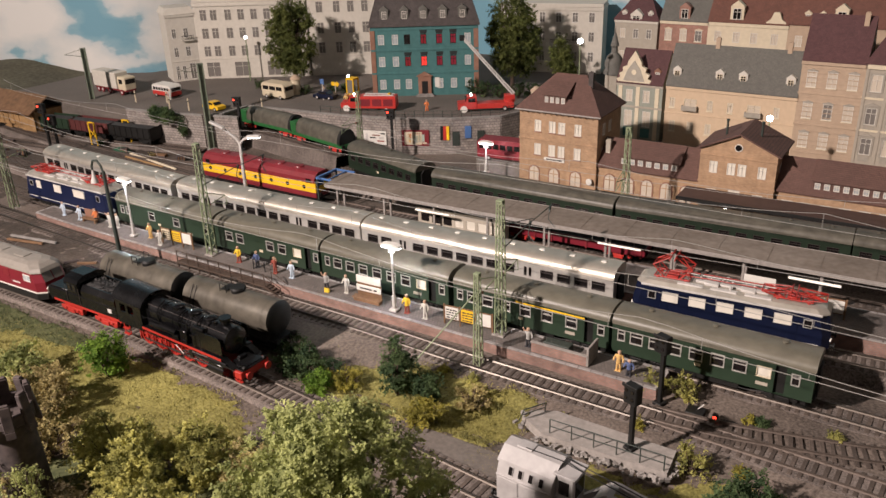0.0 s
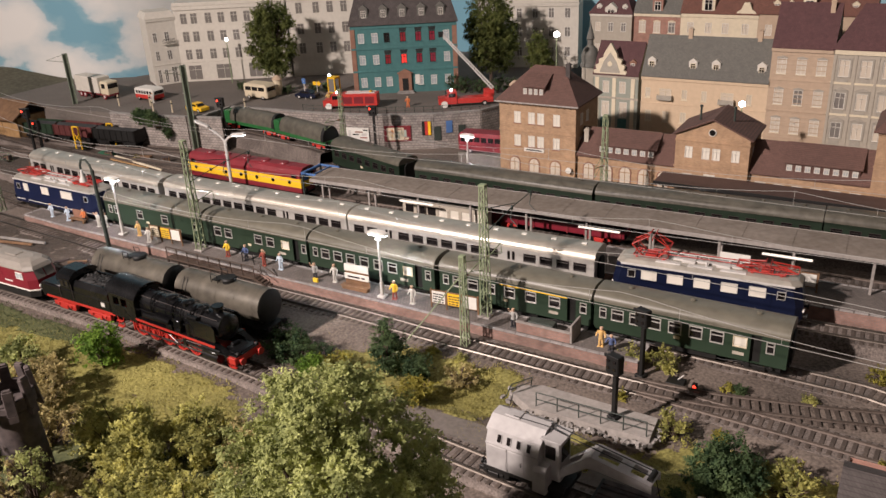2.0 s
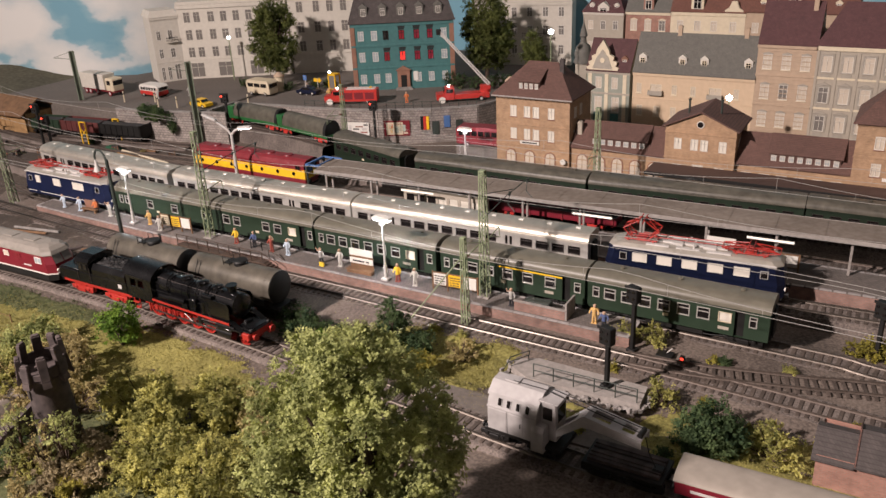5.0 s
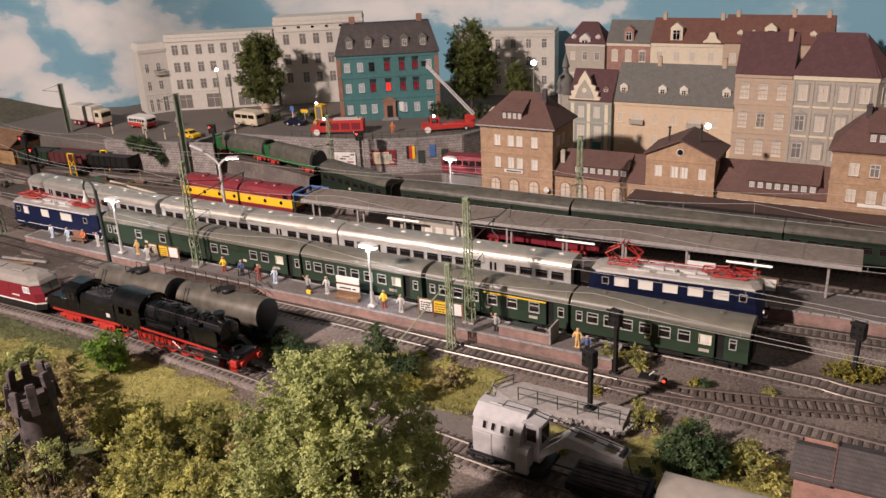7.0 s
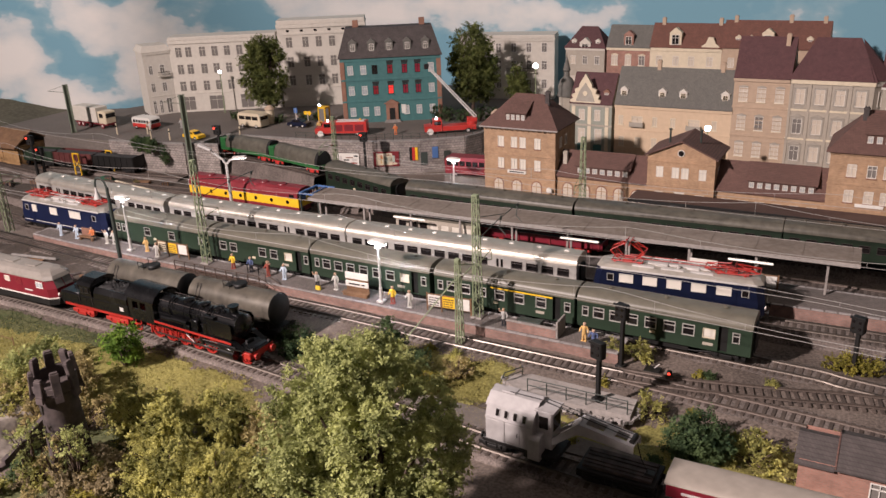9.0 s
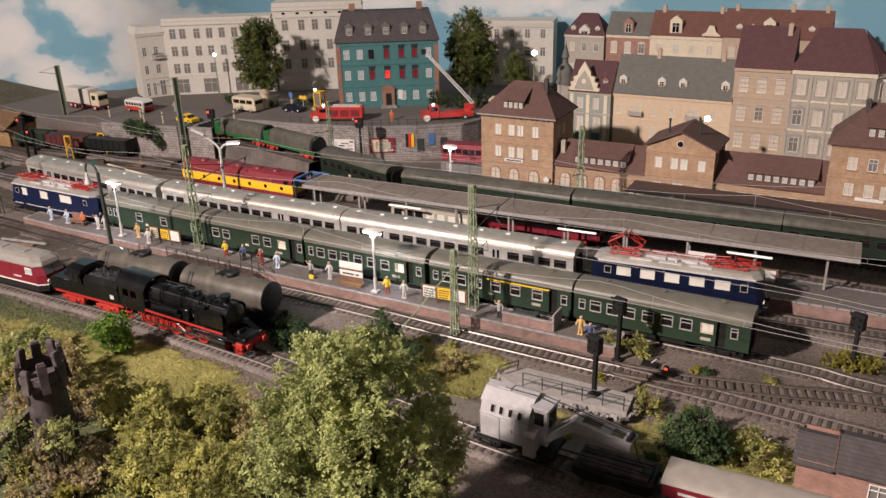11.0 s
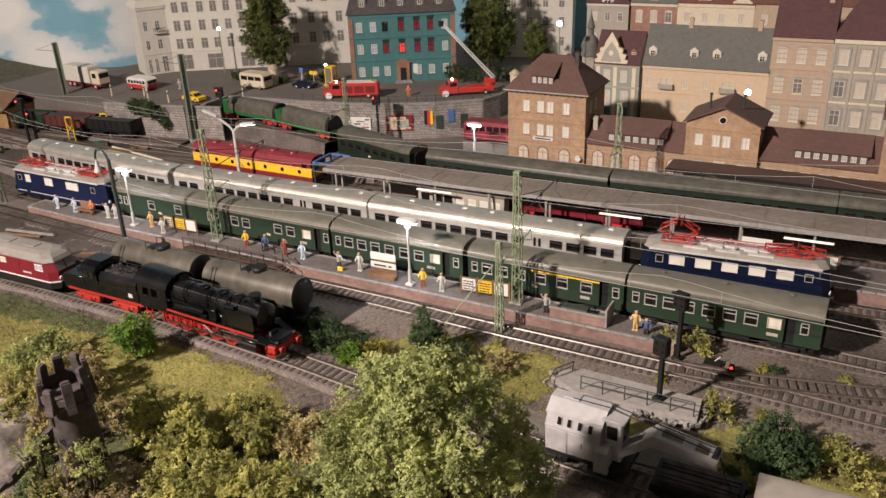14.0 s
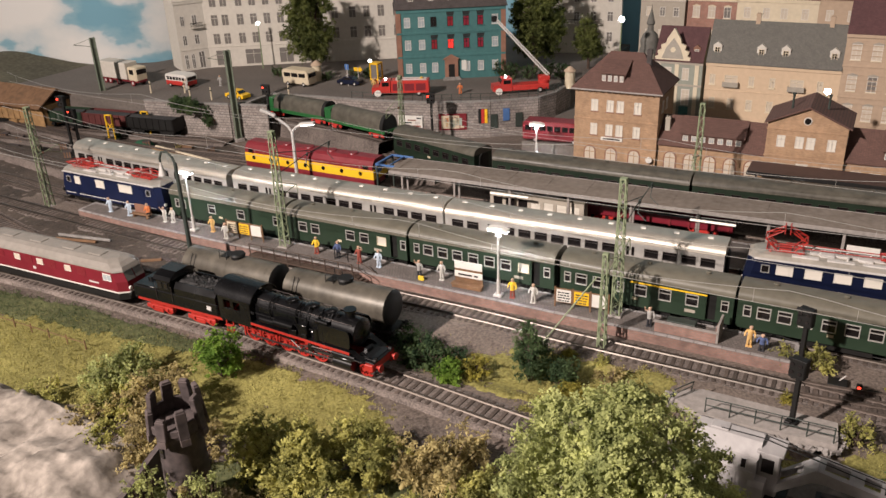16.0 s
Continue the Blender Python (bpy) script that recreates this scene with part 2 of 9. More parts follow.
def leaf_material(name, dark, light):
    """Foliage in which every leaf has its own shade, over broad patches."""
    m = material(name, dark, 0.8, 0, 0.2, 160, 22, 0, spec=0.25)
    n, l = m.node_tree.nodes, m.node_tree.links
    b = n["Principled BSDF"]
    geo, mix, no = n.new("ShaderNodeNewGeometry"), n.new("ShaderNodeMix"), n.new("ShaderNodeTexNoise")
    co = n.new("ShaderNodeTexCoord")
    no.inputs["Scale"].default_value, no.inputs["Detail"].default_value = 55, 3.0
    l.new(co.outputs["Object"], no.inputs["Vector"])
    mix.data_type = "RGBA"
    mix.inputs["A"].default_value, mix.inputs["B"].default_value = (*dark, 1), (*light, 1)
    k = n.new("ShaderNodeMath")
    k.operation = "MULTIPLY_ADD"
    l.new(geo.outputs["Random Per Island"], k.inputs[0])
    k.inputs[1].default_value = 0.28
    r = n.new("ShaderNodeMapRange")
    r.inputs["From Min"].default_value, r.inputs["From Max"].default_value = 0.35, 0.65
    r.inputs["To Min"].default_value, r.inputs["To Max"].default_value = 0.0, 0.74
    l.new(no.outputs["Fac"], r.inputs["Value"])
    l.new(r.outputs["Result"], k.inputs[2])
    k.use_clamp = True
    l.new(k.outputs[0], mix.inputs["Factor"])
    l.new(mix.outputs["Result"], b.inputs["Base Color"])
    thin, both = n.new("ShaderNodeBsdfTranslucent"), n.new("ShaderNodeMixShader")
    l.new(mix.outputs["Result"], thin.inputs["Color"])
    both.inputs[0].default_value = 0.45
    l.new(b.outputs[0], both.inputs[1])
    l.new(thin.outputs[0], both.inputs[2])
    l.new(both.outputs[0], n["Material Output"].inputs["Surface"])
    return m


M["leaf_pale"] = leaf_material("pale_foliage", (0.130, 0.158, 0.056), (0.60, 0.63, 0.25))
M["leaf_mid"] = leaf_material("mid_foliage", (0.105, 0.120, 0.036), (0.66, 0.62, 0.20))
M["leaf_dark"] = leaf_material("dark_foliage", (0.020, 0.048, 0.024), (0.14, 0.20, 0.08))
M["leaf_bright"] = leaf_material("bright_foliage", (0.045, 0.115, 0.015), (0.26, 0.40, 0.06))
M["leaf_yellow"] = leaf_material("yellow_foliage", (0.13, 0.125, 0.025), (0.50, 0.44, 0.09))
M["leaf_brown"] = leaf_material("dry_foliage", (0.165, 0.13, 0.056), (0.64, 0.54, 0.25))
M["leaf_tree"] = leaf_material("park_foliage", (0.03, 0.045, 0.014), (0.25, 0.28, 0.085))
M["heather"] = leaf_material("heather_foliage", (0.12, 0.098, 0.062), (0.46, 0.38, 0.22))
M["fire"] = material("fire_red", (0.47, 0.04, 0.032), 0.35, 0, 0.12, 100, 20, 0.02)
M["coal"] = material("coal", (0.035, 0.034, 0.034), 0.6, 0, 0.5, 500, 60, 1.0)
M["lamplit"] = glowing("lit_lamp", (1.0, 0.97, 0.90), 9.0)
M["tubelit"] = glowing("lit_tube", (1.0, 0.95, 0.85), 0.25)
M["redlit"] = glowing("red_signal", (1.0, 0.06, 0.03), 2.6)
M["wall"] = material("room_plaster", (0.20, 0.185, 0.17), 0.9, 0, 0.05, 3, 0.5, 0)
M["carpet"] = material("room_floor", (0.18, 0.15, 0.13), 0.9, 0, 0.1, 30, 2, 0)


class G:
    """Collects one mesh, in millimetres."""
    def __init__(self):
        self.v, self.f, self.smooth = [], [], []

    def add(self, vs, fs, smooth=False):
        o = len(self.v)
        self.v += [tuple(p) for p in vs]
        self.f += [tuple(i + o for i in q) for q in fs]
        self.smooth += [smooth] * len(fs)
        return self

    def box(self, x0, x1, y0, y1, z0, z1, c=0.0):
        xs, ys, zs = sorted((x0, x1)), sorted((y0, y1)), sorted((z0, z1))
        c = min(c, (xs[1] - xs[0]) / 3, (ys[1] - ys[0]) / 3, (zs[1] - zs[0]) / 3)
        if c <= 0:
            vs = [(xs[i], ys[j], zs[k]) for i in (0, 1) for j in (0, 1) for k in (0, 1)]
            return self.add(vs, [(0, 1, 3, 2), (4, 6, 7, 5), (0, 4, 5, 1), (2, 3, 7, 6), (0, 2, 6, 4), (1, 5, 7, 3)])
        vs, idx = [], {}
        for i in (0, 1):
            for j in (0, 1):
                for k in (0, 1):
                    for a in range(3):
                        p = [xs[i] + (c if i == 0 else -c), ys[j] + (c if j == 0 else -c), zs[k] + (c if k == 0 else -c)]
                        p[a] = (xs[i], ys[j], zs[k])[a]
                        idx[i, j, k, a] = len(vs)
                        vs.append(p)
        fs = []
        for s in (0, 1):
            fs.append([idx[s, j, k, 0] for j, k in ((0, 0), (1, 0), (1, 1), (0, 1))])
            fs.append([idx[i, s, k, 1] for i, k in ((0, 0), (1, 0), (1, 1), (0, 1))])
            fs.append([idx[i, j, s, 2] for i, j in ((0, 0), (1, 0), (1, 1), (0, 1))])
        for a in (0, 1):
            for b in (0, 1):
                fs.append([idx[0, a, b, 1], idx[1, a, b, 1], idx[1, a, b, 2], idx[0, a, b, 2]])
                fs.append([idx[a, 0, b, 0], idx[a, 1, b, 0], idx[a, 1, b, 2], idx[a, 0, b, 2]])
                fs.append([idx[a, b, 0, 0], idx[a, b, 1, 0], idx[a, b, 1, 1], idx[a, b, 0, 1]])
                for k in (0, 1):
                    fs.append([idx[a, b, k, 0], idx[a, b, k, 1], idx[a, b, k, 2]])
        mid = Vector(((xs[0] + xs[1]) / 2, (ys[0] + ys[1]) / 2, (zs[0] + zs[1]) / 2))
        for n, q in enumerate(fs):
            p = [Vector(vs[i]) for i in q]
            if (p[1] - p[0]).cross(p[2] - p[1]).dot(sum(p, Vector()) / len(p) - mid) < 0:
                fs[n] = q[::-1]
        return self.add(vs, fs)

    def prism(self, prof, a, b, axis="x", smooth=False, caps=True):
        """A profile pushed from a to b along an axis: x takes (y, z), y takes (x, z), z takes (x, y)."""
        put = {"x": lambda p, t: (t, p[0], p[1]), "y": lambda p, t: (p[0], t, p[1]), "z": lambda p, t: (p[0], p[1], t)}[axis]
        n = len(prof)
        self.add([put(p, a) for p in prof] + [put(p, b) for p in prof], [(i, (i + 1) % n, n + (i + 1) % n, n + i) for i in range(n)], smooth)
        if caps:
            self.add([put(p, a) for p in prof], [tuple(range(n))[::-1]])
            self.add([put(p, b) for p in prof], [tuple(range(n))])
        return self

    def cyl(self, p0, p1, r0, r1=None, n=10, smooth=True, caps=True):
        r1 = r0 if r1 is None else r1
        p0, p1 = Vector(p0), Vector(p1)
        d = (p1 - p0).normalized()
        u = d.orthogonal().normalized()
        w = d.cross(u)
        ring = [u * math.cos(2 * math.pi * i / n) + w * math.sin(2 * math.pi * i / n) for i in range(n)]
        self.add([p0 + e * r0 for e in ring] + [p1 + e * r1 for e in ring], [(i, (i + 1) % n, n + (i + 1) % n, n + i) for i in range(n)], smooth)
        if caps:
            self.add([p0 + e * r0 for e in ring], [tuple(range(n))[::-1]])
            self.add([p1 + e * r1 for e in ring], [tuple(range(n))])
        return self

    def tube(self, pts, r, n=5):
        for a, b in zip(pts, pts[1:]):
            if (Vector(a) - Vector(b)).length > 1e-4:
                self.cyl(a, b, r, n=n)
        return self

    def lathe(self, prof, n=12, at=(0, 0, 0)):
        vs = [(at[0] + r * math.cos(2 * math.pi * i / n), at[1] + r * math.sin(2 * math.pi * i / n), at[2] + z) for r, z in prof for i in range(n)]
        fs = [(k * n + i, k * n + (i + 1) % n, (k + 1) * n + (i + 1) % n, (k + 1) * n + i) for k in range(len(prof) - 1) for i in range(n)]
        return self.add(vs, fs, True)

    def wheel(self, x, y0, y1, z, r, n=18):
        """A wheel on its axle line along y, with a rim, a web and spokes."""
        self.cyl((x, y0, z), (x, y1, z), r, n=n)
        return self

    def facade(self, o, u, n, w, h, holes, deep):
        """A wall from o along u (unit), h high, with recessed openings (a0, z0, a1, z1); n points out of the wall."""
        o, u, n, up = Vector(o), Vector(u), Vector(n), Vector((0, 0, 1))
        xs = sorted({0.0, w, *[v for q in holes for v in (q[0], q[2])]})
        zs = sorted({0.0, h, *[v for q in holes for v in (q[1], q[3])]})
        P = lambda a, z, d=0.0: o + u * a + up * z - n * d
        for a0, a1 in zip(xs, xs[1:]):
            for z0, z1 in zip(zs, zs[1:]):
                ma, mz = (a0 + a1) / 2, (z0 + z1) / 2
                if not any(q[0] < ma < q[2] and q[1] < mz < q[3] for q in holes):
                    self.add([P(a0, z0), P(a1, z0), P(a1, z1), P(a0, z1)], [(0, 1, 2, 3)])
        for a0, z0, a1, z1 in holes:
            for p, q in (((a0, z0), (a1, z0)), ((a1, z0), (a1, z1)), ((a1, z1), (a0, z1)), ((a0, z1), (a0, z0))):
                self.add([P(*p), P(*q), P(*q, deep), P(*p, deep)], [(0, 1, 2, 3)])
        return self

    def mesh(self, name, mat, recalc=True):
        me = bpy.data.meshes.new(name)
        me.from_pydata([(x * K, y * K, z * K) for x, y, z in self.v], [], self.f)
        me.polygons.foreach_set("use_smooth", self.smooth)
        me.materials.append(mat)
        if recalc and len(self.f) < 6000:
            bm = bmesh.new()
            bm.from_mesh(me)
            bmesh.ops.remove_doubles(bm, verts=bm.verts, dist=1e-6)
            bmesh.ops.recalc_face_normals(bm, faces=bm.faces)
            bm.to_mesh(me)
            bm.free()
        if any(self.smooth):
            me.set_sharp_from_angle(angle=radians(40))
        return me


def at(x, y, z, rz=0.0, rx=0.0, ry=0.0):
    return pose(x * K, y * K, z * K, rx, ry, rz)


def thing(name, label, category, x=0, y=0, z=0, rz=0.0, group="", kind="", rx=0.0, ry=0.0):
    ob = tagged(new(name), label, category, group, kind)
    ob.empty_display_size = 0.01
    ob.matrix_basis = at(x, y, z, rz, rx, ry)
    return ob


def part(name, g, mat, parent, label="", m=None):
    me = g if isinstance(g, bpy.types.Mesh) else g.mesh(name, M[mat])
    ob = new(name, me)
    ob.parent = parent
    if m is not None:
        ob.matrix_basis = m
    return tagged(ob, label)


def solo(name, g, mat, label, category, x=0, y=0, z=0, rz=0.0, group="", kind=""):
    ob = new(name, g if isinstance(g, bpy.types.Mesh) else g.mesh(name, M[mat]))
    ob.matrix_basis = at(x, y, z, rz)
    return tagged(ob, label, category, group, kind)


rnd = random.Random(7)

# ---- room and backdrop ----
def room():
    g = G().box(-3300, 2300, -2500, 2300, -1010, -1000)
    solo("floor", g, "carpet", "plain dark floor of the exhibition room", "floor", kind="structure")
    solo("ceiling", G().box(-3300, 2300, -2500, 2300, 2400, 2420), "wall", "plain ceiling of the exhibition room", "ceiling", kind="structure")
    for nm, b in (("wall_north", (-3300, 2300, 2300, 2320)), ("wall_south", (-3300, 2300, -2520, -2500)), ("wall_west", (-3320, -3300, -2500, 2300)), ("wall_east", (2300, 2320, -2500, 2300))):
        solo(nm, G().box(*b, -1000, 2400), "wall", "plain plastered wall of the exhibition room", "wall", kind="structure")
    solo("table_base", G().box(-1900, 560, 40, 1560, -80, -6), "wood", "wooden base that carries the model landscape", "table", kind="structure")


def sky_material():
    m = bpy.data.materials.new("painted_sky")
    m.use_nodes = True
    n, l = m.node_tree.nodes, m.node_tree.links
    b = n["Principled BSDF"]
    b.inputs["Roughness"].default_value = 0.8
    b.inputs["Specular IOR Level"].default_value = 0.1
    co, mp = n.new("ShaderNodeTexCoord"), n.new("ShaderNodeMapping")
    mp.inputs["Scale"].default_value = (4.6, 4.6, 8.0)
    mp.inputs["Location"].default_value = (0.35, 0.0, 0.55)
    no = n.new("ShaderNodeTexNoise")
    no.inputs["Scale"].default_value, no.inputs["Detail"].default_value, no.inputs["Roughness"].default_value = 1.0, 8, 0.5
    l.new(co.outputs["Object"], mp.inputs["Vector"])
    l.new(mp.outputs["Vector"], no.inputs["Vector"])
    # a bank of painted cumulus low over the hills, thinning out towards the old town
    sep = n.new("ShaderNodeSeparateXYZ")
    l.new(co.outputs["Object"], sep.inputs[0])
    bank = n.new("ShaderNodeValToRGB")
    for i, (at_, v) in enumerate(((0.06, 0.34), (0.13, 0.58), (0.19, 0.60), (0.27, 0.32))):
        e = bank.color_ramp.elements[i] if i < 2 else bank.color_ramp.elements.new(at_)
        e.position, e.color = at_, (v, v, v, 1)
    l.new(sep.outputs["Z"], bank.inputs["Fac"])
    side = n.new("ShaderNodeMapRange")
    for k, v in zip(("From Min", "From Max", "To Min", "To Max"), (-1.1, -0.3, 0.0, -0.07)):
        side.inputs[k].default_value = v
    l.new(sep.outputs["X"], side.inputs["Value"])
    total = n.new("ShaderNodeMath")
    total.operation = "MULTIPLY_ADD"
    total.inputs[1].default_value = 0.35
    l.new(bank.outputs["Color"], total.inputs[0])
    l.new(side.outputs["Result"], total.inputs[2])
    both = n.new("ShaderNodeMath")
    both.operation = "ADD"
    l.new(no.outputs["Fac"], both.inputs[0])
    l.new(total.outputs["Value"], both.inputs[1])
    r = n.new("ShaderNodeValToRGB")
    r.color_ramp.elements[0].position, r.color_ramp.elements[0].color = 0.615, (0.175, 0.345, 0.43, 1)
    r.color_ramp.elements[1].position, r.color_ramp.elements[1].color = 0.82, (0.68, 0.67, 0.64, 1)
    for at_, tone in ((0.665, (0.25, 0.40, 0.465, 1)), (0.692, (0.50, 0.555, 0.57, 1)), (0.745, (0.60, 0.615, 0.60, 1))):
        e = r.color_ramp.elements.new(at_)
        e.color = tone
    l.new(both.outputs["Value"], r.inputs["Fac"])
    l.new(r.outputs["Color"], b.inputs["Base Color"])
    return m


M["sky"] = sky_material()


def backdrop():
    pts = [(-1900, 420), (-1890, 800), (-1820, 900), (-1640, 990), (-1450, 1046), (-1370, 1092), (-1335, 1180), (-1290, 1330), (-1180, 1450), (-1000, 1520), (400, 1530), (560, 1500)]
    g = G()
    for a, b in zip(pts, pts[1:]):
        g.add([(*a, -100), (*b, -100), (*b, 900), (*a, 900), (a[0], a[1] + 12, -100), (b[0], b[1] + 12, -100), (b[0], b[1] + 12, 900), (a[0], a[1] + 12, 900)],
              [(0, 1, 2, 3), (4, 5, 6, 7), (3, 2, 6, 7), (0, 1, 5, 4)], True)
    solo("backdrop", g, "sky", "painted board of blue sky with white clouds", "backdrop", kind="structure")


def ground_height(x, y):
    """Height of the landscape at a place, in mm."""
    s = min(1.0, max(0.0, (442 - y) / 16))
    z = 6.5 + 7.0 * s + 3.2 * min(1.0, max(0.0, (y - 486) / 14)) * min(1.0, max(0.0, (625 - y) / 20))
    if y < 335:
        f = min(1.0, (335 - y) / 130)
        z += 10 * f * min(1.0, max(0.0, (-x - 330) / 150))
    return z + 1.3 * noise.noise((x * 0.02, y * 0.02, 0)) + 0.7 * noise.noise((x * 0.08, y * 0.08, 3))


def ground():
    step = 9
    xs, ys = list(range(-1900, 561, step)), list(range(40, 1561, step))
    vs = [(x, y, ground_height(x, y)) for y in ys for x in xs]
    w = len(xs)
    fs = [(j * w + i, j * w + i + 1, (j + 1) * w + i + 1, (j + 1) * w + i) for j in range(len(ys) - 1) for i in range(w - 1)]
    ob = new("ground", G().add(vs, fs, True).mesh("ground", M["gravel"], False))
    tagged(ob, "grey-brown gravel ground of the model railway", "ground", kind="structure")


def smooth_line(pts, step):
    """Points every step mm along a curve through pts, with their headings."""
    p = [Vector((*q, 0)) for q in pts]
    p = [p[0] * 2 - p[1]] + p + [p[-1] * 2 - p[-2]]
    dense = []
    for a, b, c, d in zip(p, p[1:], p[2:], p[3:]):
        for i in range(24):
            t = i / 24
            dense.append(0.5 * ((2 * b) + (c - a) * t + (2 * a - 5 * b + 4 * c - d) * t * t + (3 * b - a - 3 * c + d) * t ** 3))
    dense.append(p[-2])
    out, carry = [], 0.0
    for a, b in zip(dense, dense[1:]):
        n = (b - a).length
        while carry <= n:
            out.append((a + (b - a) * (carry / n), math.atan2(b.y - a.y, b.x - a.x)))
            carry += step
        carry -= n
    return out


LINES, LZ = {}, {}


def on_line(key, x):
    """Place and heading on a track at x."""
    best = min(LINES[key], key=lambda q: abs(q[0].x - x))
    return best[0].x, best[0].y, math.degrees(best[1])


def ribbon(line, offs):
    """Rows of points across a line: offs is a list of (side, height)."""
    g = G()
    n = len(offs)
    vs = []
    for p, a in line:
        for s, z in offs:
            vs.append((p.x - s * math.sin(a), p.y + s * math.cos(a), z))
    fs = [(k * n + i, k * n + (i + 1) % n, (k + 1) * n + (i + 1) % n, (k + 1) * n + i) for k in range(len(line) - 1) for i in range(n)]
    return g.add(vs, fs, False)


def bed(key, label, pts, rz, pieces, rail="rail", bedded=True):
    line = smooth_line(pts, 7.0)
    LINES[key] = smooth_line(pts, 2.0)
    LZ[key] = rz
    t = thing("railway_track", label, "railway track", kind="structure")
    if bedded:
        part("ballast", ribbon(line, [(-23, min(rz - 9.5, 4)), (-16.5, rz - 3.2), (-13, rz - 2.75), (13, rz - 2.75), (16.5, rz - 3.2), (23, min(rz - 9.5, 4))]), "ballast", t)
    for s in (-8.6, 8.6):
        part("rail", ribbon(line, [(s - 0.9, rz - 2.2), (s - 0.3, rz - 1.2), (s - 0.42, rz), (s + 0.42, rz), (s + 0.3, rz - 1.2), (s + 0.9, rz - 2.2)]), rail, t)
    if pieces:
        me = G().box(-1.6, 1.6, -14.5, 14.5, -1.4, 0.0, 0.25).mesh("sleeper", M["sleeper"])
        for p, a in line:
            part("sleeper", me, "sleeper", t, m=at(p.x + rnd.uniform(-.3, .3), p.y, rz - 2.1 + rnd.uniform(-.15, .1), math.degrees(a) + rnd.uniform(-1.2, 1.2)))
    else:
        g = G()
        for p, a in line:
            c, s = math.cos(a), math.sin(a)
            vs = [(p.x + c * u - s * w, p.y + s * u + c * w, rz - 2.1 + z) for u in (-1.6, 1.6) for w in (-14.5, 14.5) for z in (-1.4, 0)]
            g.add(vs, [(0, 1, 3, 2), (4, 6, 7, 5), (0, 4, 5, 1), (2, 3, 7, 6), (1, 5, 7, 3)])
        tagged(part("sleepers", g, "sleeper", t), kind="stuff")
    return t


RZ = 13.0
MZ = 19.0
S_RZ = 20.0


def tracks():
    bed("S", "single curved track with dark sleepers on gravel", [(-1250, 380), (-1050, 400), (-900, 409), (-740, 413), (-600, 413), (-538, 408), (-430, 401), (-350, 393), (-206, 378), (-133, 373), (-60, 372), (160, 376)], S_RZ, True)
    bed("T", "siding with dark sleepers under the tank wagons", [(-1300, 560), (-1100, 515), (-950, 482), (-800, 465), (-640, 462), (-440, 460)], RZ + 1, True, "rail_rust")
    bed("B", "bright-railed track along the brick platform", [(-1500, 600), (-1200, 560), (-950, 545), (-700, 534), (-430, 531), (-330, 527), (-145, 525)], RZ, True, "rail_bright")
    bed("V", "dull-railed track beyond the turnout", [(-145, 525), (20, 517), (260, 498)], RZ, True, "rail_rust")
    bed("C", "track of the green passenger train", [(-1500, 640), (-1060, 605), (-950, 600), (-100, 598), (47, 589), (300, 560)], RZ, False)
    bed("W", "diverging turnout track with worn rails", [(-150, 528), (-96, 533), (-52, 542), (-10, 552), (47, 567), (150, 582)], RZ + 0.3, True, "rail_rust", False)
    bed("D", "track of the silver passenger train", [(-1700, 770), (-1400, 715), (-1090, 668), (-900, 652), (-780, 650), (-400, 654), (-230, 660), (-130, 667), (-40, 673), (120, 680), (300, 684)], MZ, False)
    bed("E", "track running under the platform canopy", [(-1700, 860), (-1300, 790), (-900, 766), (-640, 763), (-500, 770), (-380, 776), (300, 782)], MZ, False, "rail_rust")
    bed("F", "track in front of the station building", [(-735, 898), (-632, 864), (-550, 842), (-366, 838), (-182, 846), (-60, 853), (300, 862)], RZ + 3, False, "rail_rust")
    bed("R", "raised track of the green hooded wagons", [(-985, 950), (-915, 942), (-850, 930), (-735, 902)], RZ + 21, False, "rail_rust")
    bed("H", "goods siding below the street wall", [(-1800, 780), (-1500, 800), (-1262, 836), (-1130, 850), (-1000, 868)], RZ, False, "rail_rust")
    bed("J", "yard track with bright rails", [(-1700, 700), (-1300, 760), (-1121, 782), (-950, 800), (-760, 812), (-620, 846)], RZ + 2, False, "rail_rust")


M["kerb"] = material("kerb_concrete", (0.28, 0.26, 0.25), 0.9, 0, 0.25, 260, 25, 0.3, per_thing=0.15)


def platform(label, outline, z):
    t = thing("platform", label, "platform", kind="structure")
    part("platform_top", G().prism(outline, z - 1.2, z, "z"), "paver", t)
    part("platform_wall", G().prism(outline, 3, z - 1.2, "z"), "platbrick", t)
    stone = G().box(-5.2, 5.2, -1.6, 1.6, -0.6, 0.35, 0.15).mesh("kerb_stone", M["kerb"])
    for (ax, ay), (bx, by) in zip(outline, outline[1:] + outline[:1]):
        L = math.hypot(bx - ax, by - ay)
        ux, uy = (bx - ax) / L, (by - ay) / L
        m = max(1, int(L / 11))
        for i in range(m):
            d = L * (i + 0.5) / m
            part("kerb_stone", stone, "", t, m=at(ax + ux * d - uy * 1.0, ay + uy * d + ux * 1.0, z + rnd.uniform(-0.12, 0.12), math.degrees(math.atan2(uy, ux)) + rnd.uniform(-0.6, 0.6)))
    return t


PZ = 20.0
P2 = 25.0


